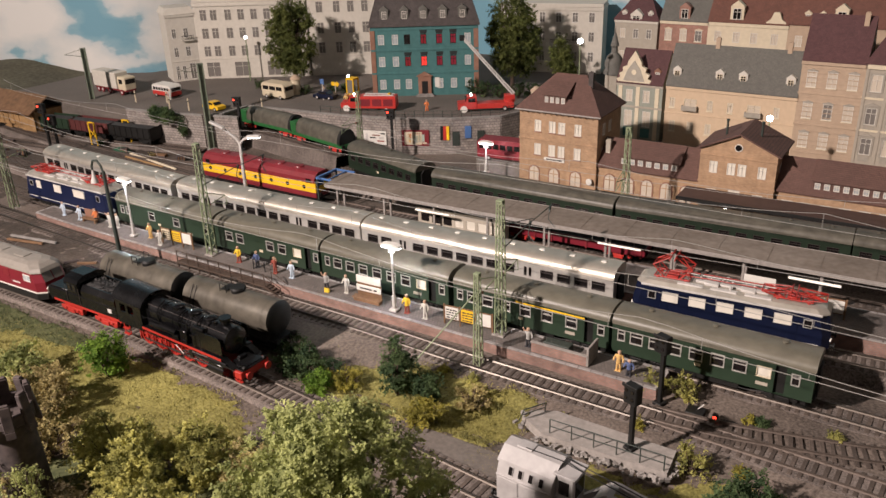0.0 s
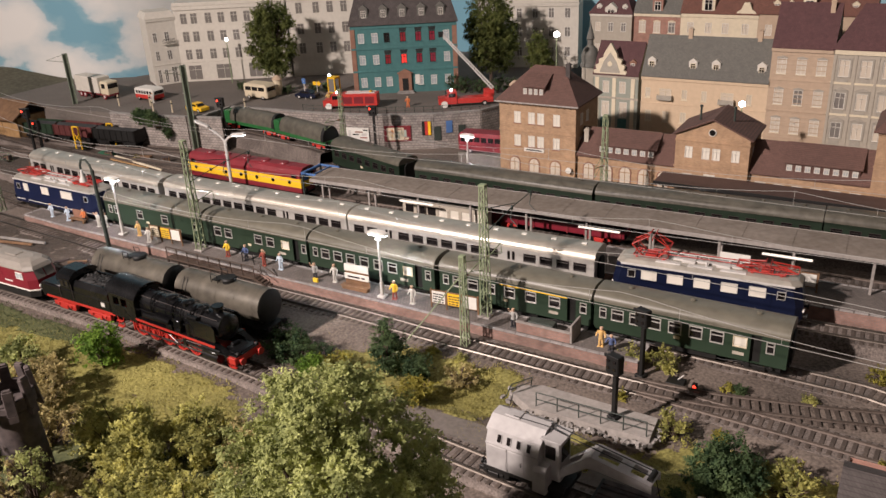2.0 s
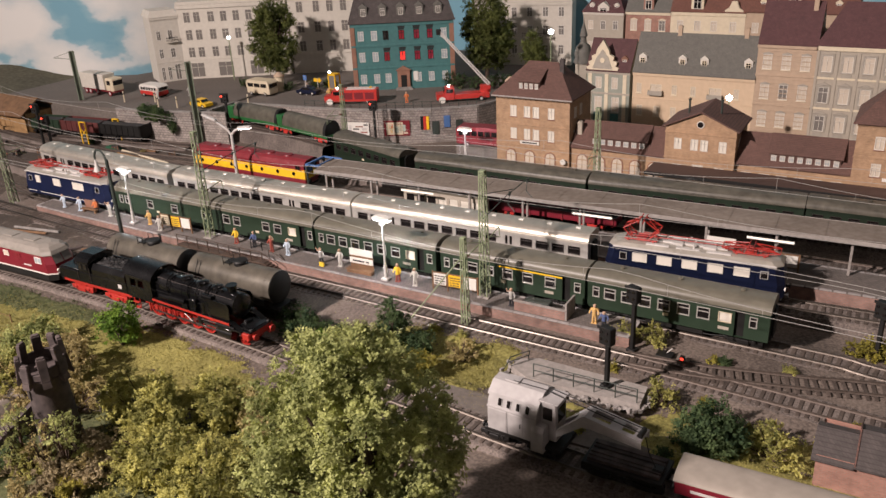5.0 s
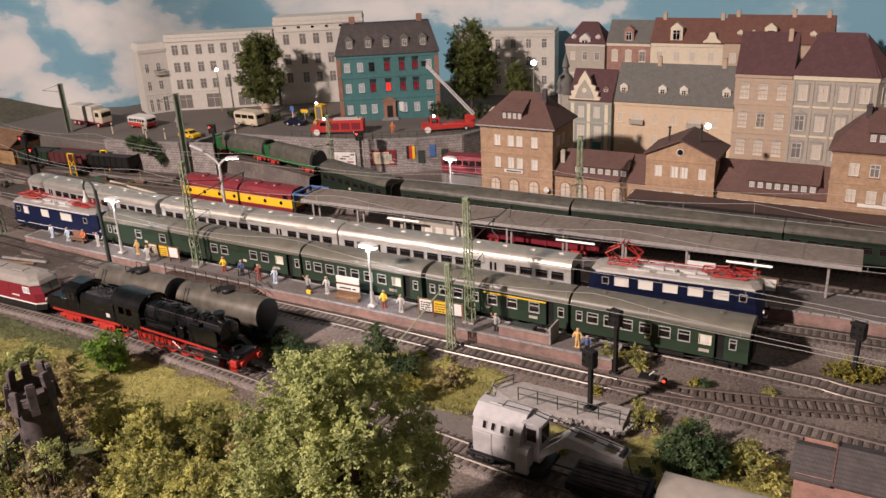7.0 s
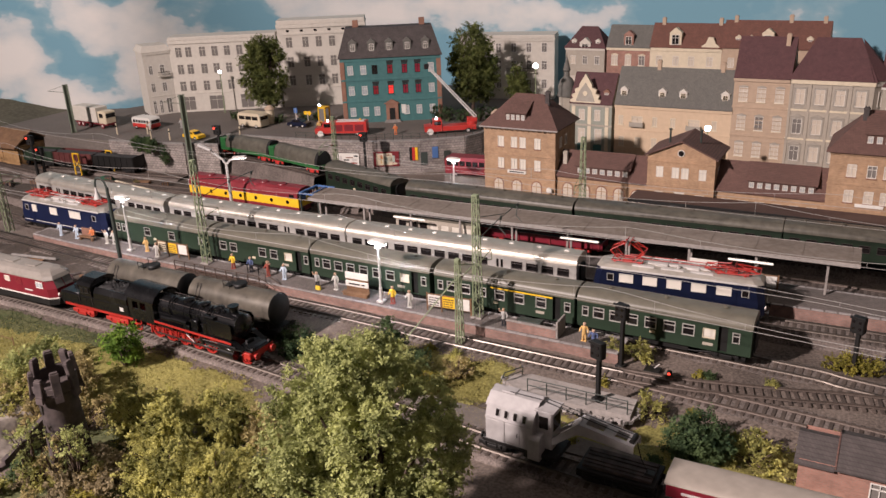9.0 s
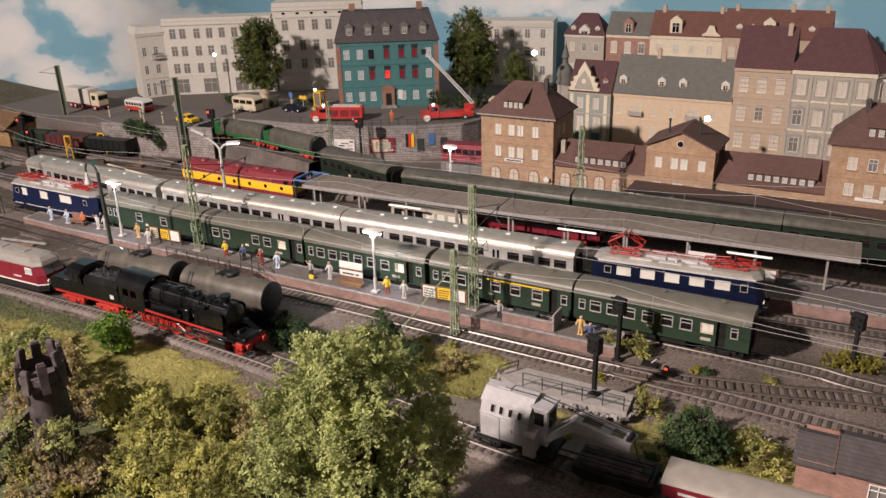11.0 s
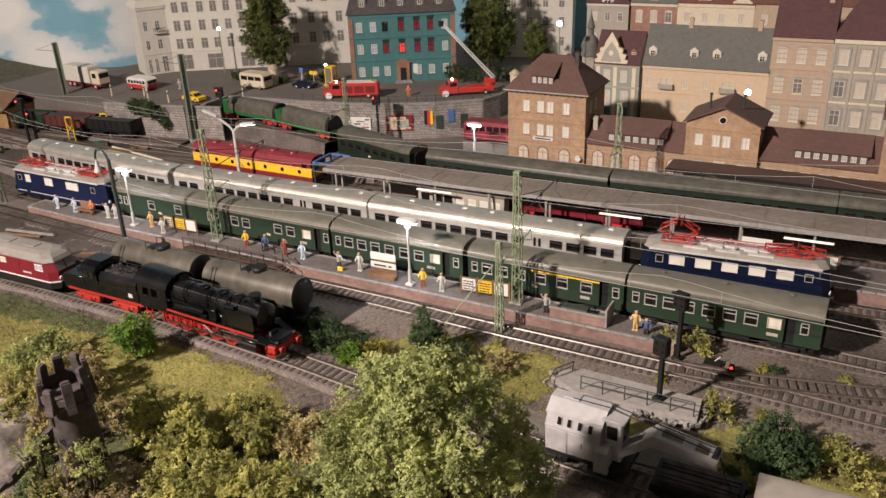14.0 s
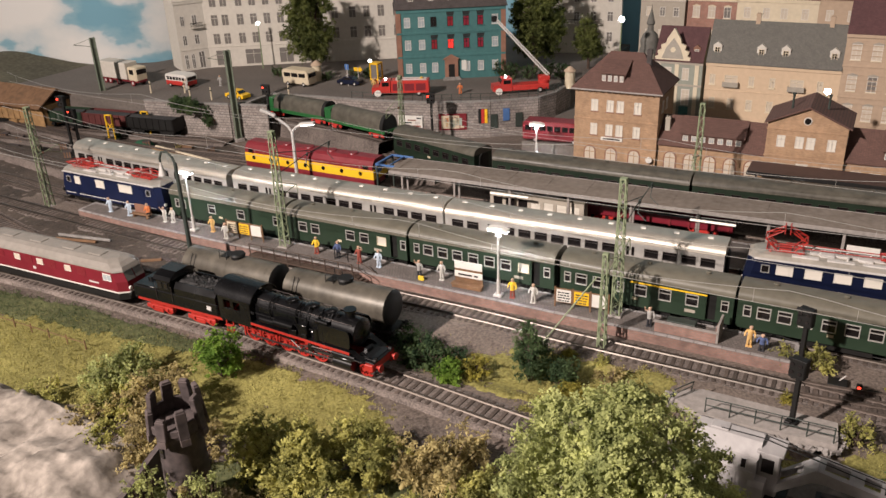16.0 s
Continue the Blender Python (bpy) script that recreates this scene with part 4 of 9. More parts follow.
def red_diesel():
    px, py, a = on_line("S", -820)
    t = thing("diesel_locomotive", "maroon diesel locomotive with a grey roof and white waistline", "locomotive", px, py, S_RZ, a)
    L, w = 214, 33
    def outline(inset, wtop):
        return [(-L / 2 + inset, -wtop / 2 + 6), (-L / 2 + inset + 8, -wtop / 2), (L / 2 - inset - 8, -wtop / 2), (L / 2 - inset, -wtop / 2 + 6), (L / 2 - inset, wtop / 2 - 6), (L / 2 - inset - 8, wtop / 2), (-L / 2 + inset + 8, wtop / 2), (-L / 2 + inset, wtop / 2 - 6)]
    def shell(levels, cap=True):
        g = G()
        rings = [[(x, y, z) for x, y in outline(i, ww)] for i, ww, z in levels]
        g.add([p for q in rings for p in q], [(k * 8 + i, k * 8 + (i + 1) % 8, (k + 1) * 8 + (i + 1) % 8, (k + 1) * 8 + i) for k in range(len(levels) - 1) for i in range(8)])
        if cap:
            n = 8 * (len(levels) - 1)
            g.add([rings[-1][i] for i in range(8)], [tuple(range(8))])
        return g
    part("skirt", shell([(4, w, 6), (3, w, 13)]), "chassis", t)
    part("waistline", shell([(2.6, w + 0.4, 13), (2.4, w + 0.4, 14.4)]), "white", t)
    part("body", shell([(3, w, 14.4), (3.4, w, 24), (8, w - 0.6, 33.5)]), "dieselred", t)
    rf = part("roof", shell([(6.4, w + 0.4, 33.2), (7.2, w, 34.6), (9, w - 2.5, 37), (14, w - 8, 40), (20, w - 18, 41.8)]), "dieselroof", t, "grey roof")
    for x in (-60, -20, 25, 60):
        part("roof_hatch", G().box(x - 8, x + 8, -5, 5, 41, 42.6, 0.4), "dieselroof", rf)
    for s in (-1, 1):
        for y in (-1, 1):
            part("windscreen", G().add([(s * (L / 2 - 3.2), y * 0.6, 24.4), (s * (L / 2 - 3.2), y * 10.4, 24.4), (s * (L / 2 - 7.2), y * 10.2, 32.8), (s * (L / 2 - 7.2), y * 0.6, 32.8)], [(0, 1, 2, 3)]), "panegrey", t)
            part("headlight", G().cyl((s * (L / 2 - 3.2), y * 9, 17.5), (s * (L / 2 - 1.8), y * 9, 17.5), 1.8, n=12), "white", t)
        bogie(t, s * L * 0.3, (-18, 0, 18), 6.0)
    cw = window_set("w", 10.5, 7, "white", "paneblue", 0.0, 0.7, 0, proud=True)
    for x in (L / 2 - 22, -L / 2 + 22):
        window(t, *cw, at(x, -w / 2 - 0.2, 27.6))
    gw = window_set("w", 8.5, 6, "frame", "paneblind", 0.0, 0.5, proud=True)
    for x in (-36, -4, 34):
        window(t, *gw, at(x, -w / 2 - 0.1, 28))
    for x in (-60, -20, 12, 52):
        g = G()
        for k in range(6):
            g.box(x - 5, x + 5, -w / 2 - 0.35, -w / 2, 24 + k * 1.4, 24.8 + k * 1.4)
        part("grille", g, "darkred", t)
    part("lettering", G().box(-16, -12, -w / 2 - 0.2, -w / 2, 18.5, 21.5).box(60, 72, -w / 2 - 0.2, -w / 2, 18.8, 20.4), "lightgrey", t)
    part("underframe", G().box(-L / 2 + 8, L / 2 - 8, -12, 12, 5, 8, 0.3).box(-22, 22, -13.5, 13.5, 2.5, 6, 0.6), "chassis", t)
    buffers(t, L)


def yellow_diesel():
    px, py, a = on_line("E", -763)
    t = thing("diesel_locomotive", "maroon diesel locomotive with a broad yellow band", "locomotive", px, py, MZ, a)
    L, w = 208, 33
    part("lower_body", G().box(-L / 2 + 3, L / 2 - 3, -w / 2, w / 2, 8, 15, 0.8), "darkred", t)
    part("band", G().box(-L / 2 + 3, L / 2 - 3, -w / 2 - 0.2, w / 2 + 0.2, 15, 27.5, 0.5), "yellow", t, "broad yellow band")
    up = G().prism([(-w / 2, 27.5), (-w / 2, 33), (-w / 2 + 4, 38), (-w / 2 + 9, 40.5), (w / 2 - 9, 40.5), (w / 2 - 4, 38), (w / 2, 33), (w / 2, 27.5)], -L / 2 + 4, L / 2 - 4, "x")
    u = part("upper_body", up, "darkred", t)
    for x in (-70, -40, -5, 30, 62):
        part("roof_fan", G().cyl((x, 0, 40), (x, 0, 42), 7, 6, n=16), "darkred", u)
    for i in range(7):
        x = -86 + i * 28
        part("porthole", G().cyl((x, -w / 2 - 0.6, 21.5), (x, -w / 2 + 0.4, 21.5), 2.6, n=14), "pane", t)
    cw = window_set("w", 9, 6, "darkred", "pane", 0.0, 0.5, proud=True)
    for x in (L / 2 - 14, -L / 2 + 14):
        window(t, *cw, at(x, -w / 2 - 0.15, 30.5))
    for s in (-1, 1):
        bogie(t, s * L * 0.3, (-18, 0, 18), 6)
        part("windscreen", G().box(s * (L / 2 - 4.2), s * (L / 2 - 3.8), -11, -1, 29, 35).box(s * (L / 2 - 4.2), s * (L / 2 - 3.8), 1, 11, 29, 35), "pane", t)
    part("underframe", G().box(-L / 2 + 5, L / 2 - 5, -12, 12, 4, 8, 0.3), "chassis", t)
    buffers(t, L)


def spoked(g, x, y, z, r, spokes=10, thick=2.0):
    """A red spoked wheel, standing in the xz plane, outer face towards -y."""
    n = 22
    ring = [(math.cos(2 * math.pi * i / n), math.sin(2 * math.pi * i / n)) for i in range(n)]
    vs = []
    for rr, yy in ((r, y), (r * 0.84, y), (r * 0.84, y + thick), (r, y + thick)):
        vs += [(x + c * rr, yy, z + s * rr) for c, s in ring]
    g.add(vs, [(k * n + i, k * n + (i + 1) % n, ((k + 1) % 4) * n + (i + 1) % n, ((k + 1) % 4) * n + i) for k in range(4) for i in range(n)], True)
    for k in range(spokes):
        a = 2 * math.pi * k / spokes
        g.cyl((x, y + thick / 2, z), (x + math.cos(a) * r * 0.86, y + thick / 2, z + math.sin(a) * r * 0.86), 0.45, n=4)
    g.cyl((x, y - 0.6, z), (x, y + thick, z), r * 0.24, n=10)


def steam_loco(x0, line, rz, label, length_tender=104):
    """A large goods engine with its tender; the front faces +x and x0 is its front buffer."""
    px, py, a = on_line(line, x0 - 84)
    t = thing("steam_locomotive", label, "locomotive", px, py, rz, a)
    # engine spans local x from -84 (cab rear) to 84 (buffers)
    part("frame", G().box(-70, 76, -7, 7, 7.5, 14, 0.4).box(70, 78, -15, 15, 9, 15, 0.5), "red", t, "bright red frame and buffer beam")
    b = G().cyl((-46, 0, 33), (36, 0, 33), 11.2, n=28)
    for x in (-40, -24, -8, 8, 24):
        b.cyl((x - 0.6, 0, 33), (x + 0.6, 0, 33), 11.6, n=28)
    boiler = part("boiler", b, "black", t)
    part("smokebox", G().cyl((36, 0, 33), (59, 0, 33), 11.6, n=28).cyl((59, 0, 33), (61.5, 0, 33), 11.0, 7.5, n=28).cyl((61.5, 0, 33), (62.6, 0, 33), 1.4, n=10).cyl((61.2, -10, 33), (61.2, 10, 33), 0.5, n=6).cyl((35, 0, 33), (36, 0, 33), 12.0, n=28), "black", t)
    part("chimney", G().cyl((49, 0, 43), (49, 0, 49.5), 4.0, 4.4, n=16).cyl((49, 0, 49.5), (49, 0, 51), 5.2, n=16), "black", t)
    for x, r in ((30, 5.0), (11, 5.6), (-10, 5.2)):
        d = G()
        d.lathe([(r * 1.3, 39), (r * 1.12, 43), (r * 1.08, 45.4), (r * 0.9, 46.2), (0.1, 46.5)], 16, (x, 0, 0))
        part("dome", d, "black", boiler)
    pipes = G().tube([(-42, -11.8, 38), (40, -11.8, 38)], 0.55).tube([(-42, -12.2, 30), (20, -12.2, 30), (30, -12.2, 24)], 0.7).tube([(-30, -11, 41), (30, -11, 41)], 0.4)
    pipes.cyl((-20, -13, 27.5), (0, -13, 27.5), 3.4, n=12).box(6, 15, -15.5, -10.5, 23, 34, 0.6).cyl((24, -12.5, 40), (36, -12.5, 40), 2.0, n=10)
    pipes.tube([(14, -6, 47), (14, -12.4, 40), (14, -12.4, 26)], 0.6).tube([(36, -5.5, 46), (36, -12.2, 38), (36, -12.4, 26)], 0.5)
    pipes.tube([(-42, 11.8, 38), (40, 11.8, 38)], 0.55)
    part("pipework", pipes, "black", boiler)
    for s in (-1, 1):
        part("side_tank", G().cyl((-36, s * 12.2, 25.8), (-8, s * 12.2, 25.8), 3.2, n=12).box(-44, 44, s * 8, s * 11.4, 22.5, 28, 0.8), "black", boiler)
        part("pump", G().cyl((24, s * 13.4, 23), (24, s * 13.4, 34), 2.8, n=12).cyl((31, s * 13.0, 23), (31, s * 13.0, 32), 2.2, n=12), "black", boiler)
        part("handrail", G().tube([(-40, s * 9.2, 42.4), (57, s * 9.2, 42.4)], 0.3), "steel", boiler)
        for hx in (-34, -16, 2, 20, 38):
            part("handrail_knob", G().cyl((hx, s * 8.2, 41.6), (hx, s * 9.4, 42.5), 0.5, n=6), "steel", boiler)
    for x in (-26, 2, 25):
        part("steam_pipe", G().tube([(x, -2, 46), (x, -9, 43.5), (x, -12, 38), (x + 2, -12.6, 27)], 0.7, 6).tube([(x + 4, -3, 46), (x + 4, -9.6, 43), (x + 5, -12, 37)], 0.5, 6), "black", boiler)
    part("bell", G().lathe([(2.2, 44), (1.8, 46), (0.2, 47)], 10, (40, -4, 0)), "black", boiler)
    run = G()
    for s in (-1, 1):
        run.box(-44, 58, s * 10.5, s * 16.5, 21.5, 22.5, 0.2)
        run.box(58, 70, s * 10.5, s * 16.0, 15.5, 16.4, 0.2)
        run.add([(58, s * 10.5, 22), (58, s * 16, 22), (70, s * 16, 16), (70, s * 10.5, 16)], [(0, 1, 2, 3)])
    rb = part("running_board", run, "black", t)
    part("front_deck", G().box(61, 76, -10, 10, 16.3, 17.0, 0.2).box(62, 66, -4, 4, 17, 21, 0.6), "black", t)
    part("running_board_edge", G().box(-44, 58, -17.0, -16.5, 20.4, 22.4).box(-44, 58, 16.5, 17.0, 20.4, 22.4), "red", rb, "red painted edge")
    for s in (-1, 1):
        part("smoke_deflector", G().prism([(27, 24), (56, 24), (57.5, 26), (57.5, 37), (55, 39.5), (29, 39.5), (27, 37.5)], s * 14.2, s * 14.9, "y").tube([(32, s * 11, 35), (32, s * 14.3, 35)], 0.4).tube([(52, s * 11, 35), (52, s * 14.3, 35)], 0.4), "black", t)
    # driving gear
    for i, x in enumerate((-50, -32, -14, 4, 22)):
        for y in (-9.6, 7.6):
            g = G()
            spoked(g, x, y, 8.2, 8.2, 12)
            part("driving_wheel", g, "red", t, "red spoked wheel")
    for y in (-9.4, 7.4):
        g = G()
        spoked(g, 66, y, 5.2, 5.2, 9)
        part("leading_wheel", g, "red", t)
    for s in (-1, 1):
        part("cylinder", G().cyl((41, s * 13.2, 9.5), (59, s * 13.2, 9.5), 4.8, n=16).box(41, 59, s * 10, s * 16.6, 9.5, 15.5, 0.6).cyl((39, s * 13.4, 16), (61, s * 13.4, 16), 2.6, n=12), "black", t)
        part("coupling_rod", G().box(-50, 22, s * 11.0, s * 11.7, 5.6, 7.2, 0.2).box(-14, 38, s * 12.2, s * 12.8, 7.6, 8.9, 0.2).tube([(38, s * 13, 8.4), (22, s * 13, 8.4)], 0.7).tube([(20, s * 13, 16), (4, s * 13, 12), (4, s * 13, 8)], 0.5).box(20, 38, s * 13, s * 13.6, 11, 12), "steel", t)
        for x in (-59, -41, -23, -5, 13):
            part("brake_hanger", G().box(x - 0.6, x + 0.6, s * 9, s * 10.6, 3, 13), "red", t)
        part("slide_bar", G().box(18, 41, s * 12.4, s * 13.8, 12.4, 13.6, 0.2).box(14, 18, s * 10, s * 14.6, 10, 17.5, 0.4), "black", t)
        part("valve_gear", G().tube([(-6, s * 14, 17), (6, s * 14.2, 10), (16, s * 14, 15.5), (40, s * 13.6, 16.2)], 0.55, 6).tube([(6, s * 14.2, 10), (4, s * 13.6, 5.5)], 0.5, 6), "steel", t)
        part("air_tank", G().cyl((-38, s * 13.4, 18.6), (-20, s * 13.4, 18.6), 2.7, n=14).cyl((-14, s * 13.4, 18.6), (2, s * 13.4, 18.6), 2.7, n=14), "black", t)
        part("cab_step", G().box(-76, -68, s * 13.5, s * 16, 5.5, 6.4, 0.1).box(-76, -68, s * 13.5, s * 16, 11, 11.8, 0.1).box(-76.4, -75.6, s * 13.5, s * 14.2, 5.5, 17).box(-68.4, -67.6, s * 13.5, s * 14.2, 5.5, 17), "red", t)
        part("lubricator", G().box(-4, 4, s * 13.8, s * 16.2, 22.5, 27, 0.5).box(10, 15, s * 13.8, s * 16.2, 22.5, 26, 0.4), "black", t)
        part("front_step", G().box(73, 76.5, s * 12, s * 14, 4.6, 5.4).box(73, 73.8, s * 12, s * 12.8, 5, 9.4), "red", t)
        part("front_lamp", G().cyl((76.5, s * 10.5, 17.5), (79, s * 10.5, 17.5), 1.6, n=12), "chassis", t)
    part("ash_pan", G().box(-50, -10, -5, 5, 6, 15), "red", t)
    part("apron", G().box(60, 78, -13, 13, 15, 16.2, 0.3).prism([(61, 18.2), (62, 19), (71, 17), (71, 16), (61, 16)], -8, 8, "y"), "black", t)
    # cab
    cab = G()
    for s in (-1, 1):
        cab.facade((-80, s * 16.2, 17), (1, 0, 0), (0, s, 0), 36, 24, [(6, 12, 14, 20), (17, 12, 25, 20)], 0.8)
        cab.facade((-80, s * 15.2, 17), (1, 0, 0), (0, s, 0), 36, 24, [(6, 12, 14, 20), (17, 12, 25, 20)], 0.1)
    cab.prism([(-16, 17), (16, 17), (16, 41), (9, 46), (-9, 46), (-16, 41)], -45, -44, "x")
    c = part("cab", cab, "black", t)
    cr = G()
    outer = [(16.8 * math.sin(-1.3 + 2.6 * i / 12) / math.sin(1.3), 40 + 10.0 * (math.cos(-1.3 + 2.6 * i / 12) - math.cos(1.3)) / (1 - math.cos(1.3))) for i in range(13)]
    cr.prism(outer + [(y * 0.96, z - 0.9) for y, z in reversed(outer)], -84, -42, "x", True)
    part("cab_roof", cr, "black", t, "glossy dark cab roof")
    part("buffer", G().cyl((78, -10, 12), (82, -10, 12), 1.4, n=8).cyl((82, -10, 12), (83, -10, 12), 3.2, n=12).cyl((78, 10, 12), (82, 10, 12), 1.4, n=8).cyl((82, 10, 12), (83, 10, 12), 3.2, n=12), "red", t)
    # tender
    if length_tender:
        qx, qy, qa = on_line(line, x0 - 84 - 84 - length_tender / 2)
        d = thing("tender", "black tender with coal, a guard cabin and red frame", "locomotive tender", qx, qy, rz, qa)
        h = length_tender / 2
        part("tank", G().box(-h + 2, h - 2, -15.5, 15.5, 15, 27, 1.0).prism([(-15.5, 27), (-15.5, 33), (-12, 38), (-11, 38), (-14, 33), (-14, 27)], 2, h - 3, "x").prism([(15.5, 27), (15.5, 33), (12, 38), (11, 38), (14, 33), (14, 27)], 2, h - 3, "x"), "black", d)
        cg = G()
        for i in range(260):
            x, y = rnd.uniform(2, h - 5), rnd.uniform(-12, 12)
            z = 38 - abs(y) * 0.3 + rnd.uniform(-1, 1.8)
            s = rnd.uniform(0.9, 2.0)
            q = [(x + rnd.uniform(-s, s), y + rnd.uniform(-s, s), z + rnd.uniform(-s, s)) for _ in range(4)]
            cg.add(q, [(0, 1, 2), (0, 1, 3), (1, 2, 3), (0, 2, 3)])
        cg.prism([(-12.5, 26), (-12.5, 33.5), (-5, 36.5), (5, 36.5), (12.5, 33.5), (12.5, 26)], 0, h - 4, "x")
        part("coal", cg, "coal", d)
        part("cabin", G().box(-19, -3, -15.5, 15.5, 27, 39, 0.6), "black", d)
        cab = window_set("w", 5, 6, "chassis", "pane", 0.0, 0.6, proud=True)
        for wx in (-14.5, -7.5):
            window(d, *cab, at(wx, -15.7, 33.5))
        part("rear_deck", G().box(-h + 4, -19.5, -14, 14, 27, 28, 0.4).cyl((-h + 12, 0, 27), (-h + 12, 0, 30.5), 4, n=14), "black", d)
        part("grab_rail", G().tube([(-1.6, -15.9, 18), (-1.6, -15.9, 34)], 0.35).tube([(-20.4, -15.9, 18), (-20.4, -15.9, 34)], 0.35), "steel", d)
        part("cabin_roof", G().prism([(-16.4, 38.6), (-14, 42), (-7, 45), (7, 45), (14, 42), (16.4, 38.6)], -21, -1, "x"), "black", d)
        part("frame", G().box(-h + 2, h - 2, -12, 12, 10, 15, 0.4), "red", d, "bright red frame")
        for s in (-1, 1):
            bogie(d, s * h * 0.48, (-9, 9), 5.4, mat="red", wheelmat="red")
        buffers(d, length_tender)
        part("lettering", G().box(h - 14, h - 9, -15.9, -15.55, 20, 24), "lightgrey", d)
    return t


def tank_wagon(x, L=112):
    px, py, a = on_line("T", x)
    t = thing("tank_wagon", "weathered grey tank wagon with a round filler dome", "goods wagon", px, py, RZ + 1, a, group="tank wagons")
    h = L / 2
    g = G().cyl((-h + 7, 0, 30), (h - 7, 0, 30), 16.0, n=36)
    tk = part("tank", g, "tank", t)
    for s in (-1, 1):
        part("tank_end", G().cyl((s * (h - 7), 0, 30), (s * (h - 4.6), 0, 30), 16.0, 12.5, n=36), "chassis", tk, "dark dished tank end")
    for x in (-h + 14, -h * 0.38, 0, h * 0.38, h - 14):
        part("tank_band", G().cyl((x - 0.5, 0, 30), (x + 0.5, 0, 30), 16.3, n=36, caps=False), "tank", tk)
    d = part("filler_dome", G().cyl((h * 0.1, 0, 44), (h * 0.1, 0, 48), 6.5, n=20).cyl((h * 0.1, 0, 48), (h * 0.1, 0, 49.6), 7.4, 6.6, n=20), "chassis", t)
    part("walkway", G().box(-10, h * 0.1 - 8, -6, 6, 45.6, 46.6), "chassis", t)
    for y in (-7, 7):
        part("walkway_rail", G().tube([(-10, y, 43), (-10, y, 52), (h * 0.1 - 8, y, 52), (h * 0.1 - 8, y, 43)], 0.4), "chassis", t)
    lad = G()
    for y in (-2.2, 2.2):
        lad.tube([(-h + 20 + y, -17.5, 11), (-h + 20 + y, -17.2, 32), (-h + 20 + y, -10, 45)], 0.4)
    for k in range(8):
        lad.tube([(-h + 17.8, -17.4, 13 + k * 2.5), (-h + 22.2, -17.4, 13 + k * 2.5)], 0.3)
    part("ladder", lad, "chassis", t)
    part("underframe", G().box(-h + 3, h - 3, -12, 12, 9, 12, 0.4).box(-h + 12, -h + 18, -12, 12, 12, 20, 0.4).box(h - 18, h - 12, -12, 12, 12, 20, 0.4), "chassis", t)
    for s in (-1, 1):
        bogie(t, s * h * 0.62, (-9, 9))
    buffers(t, L)


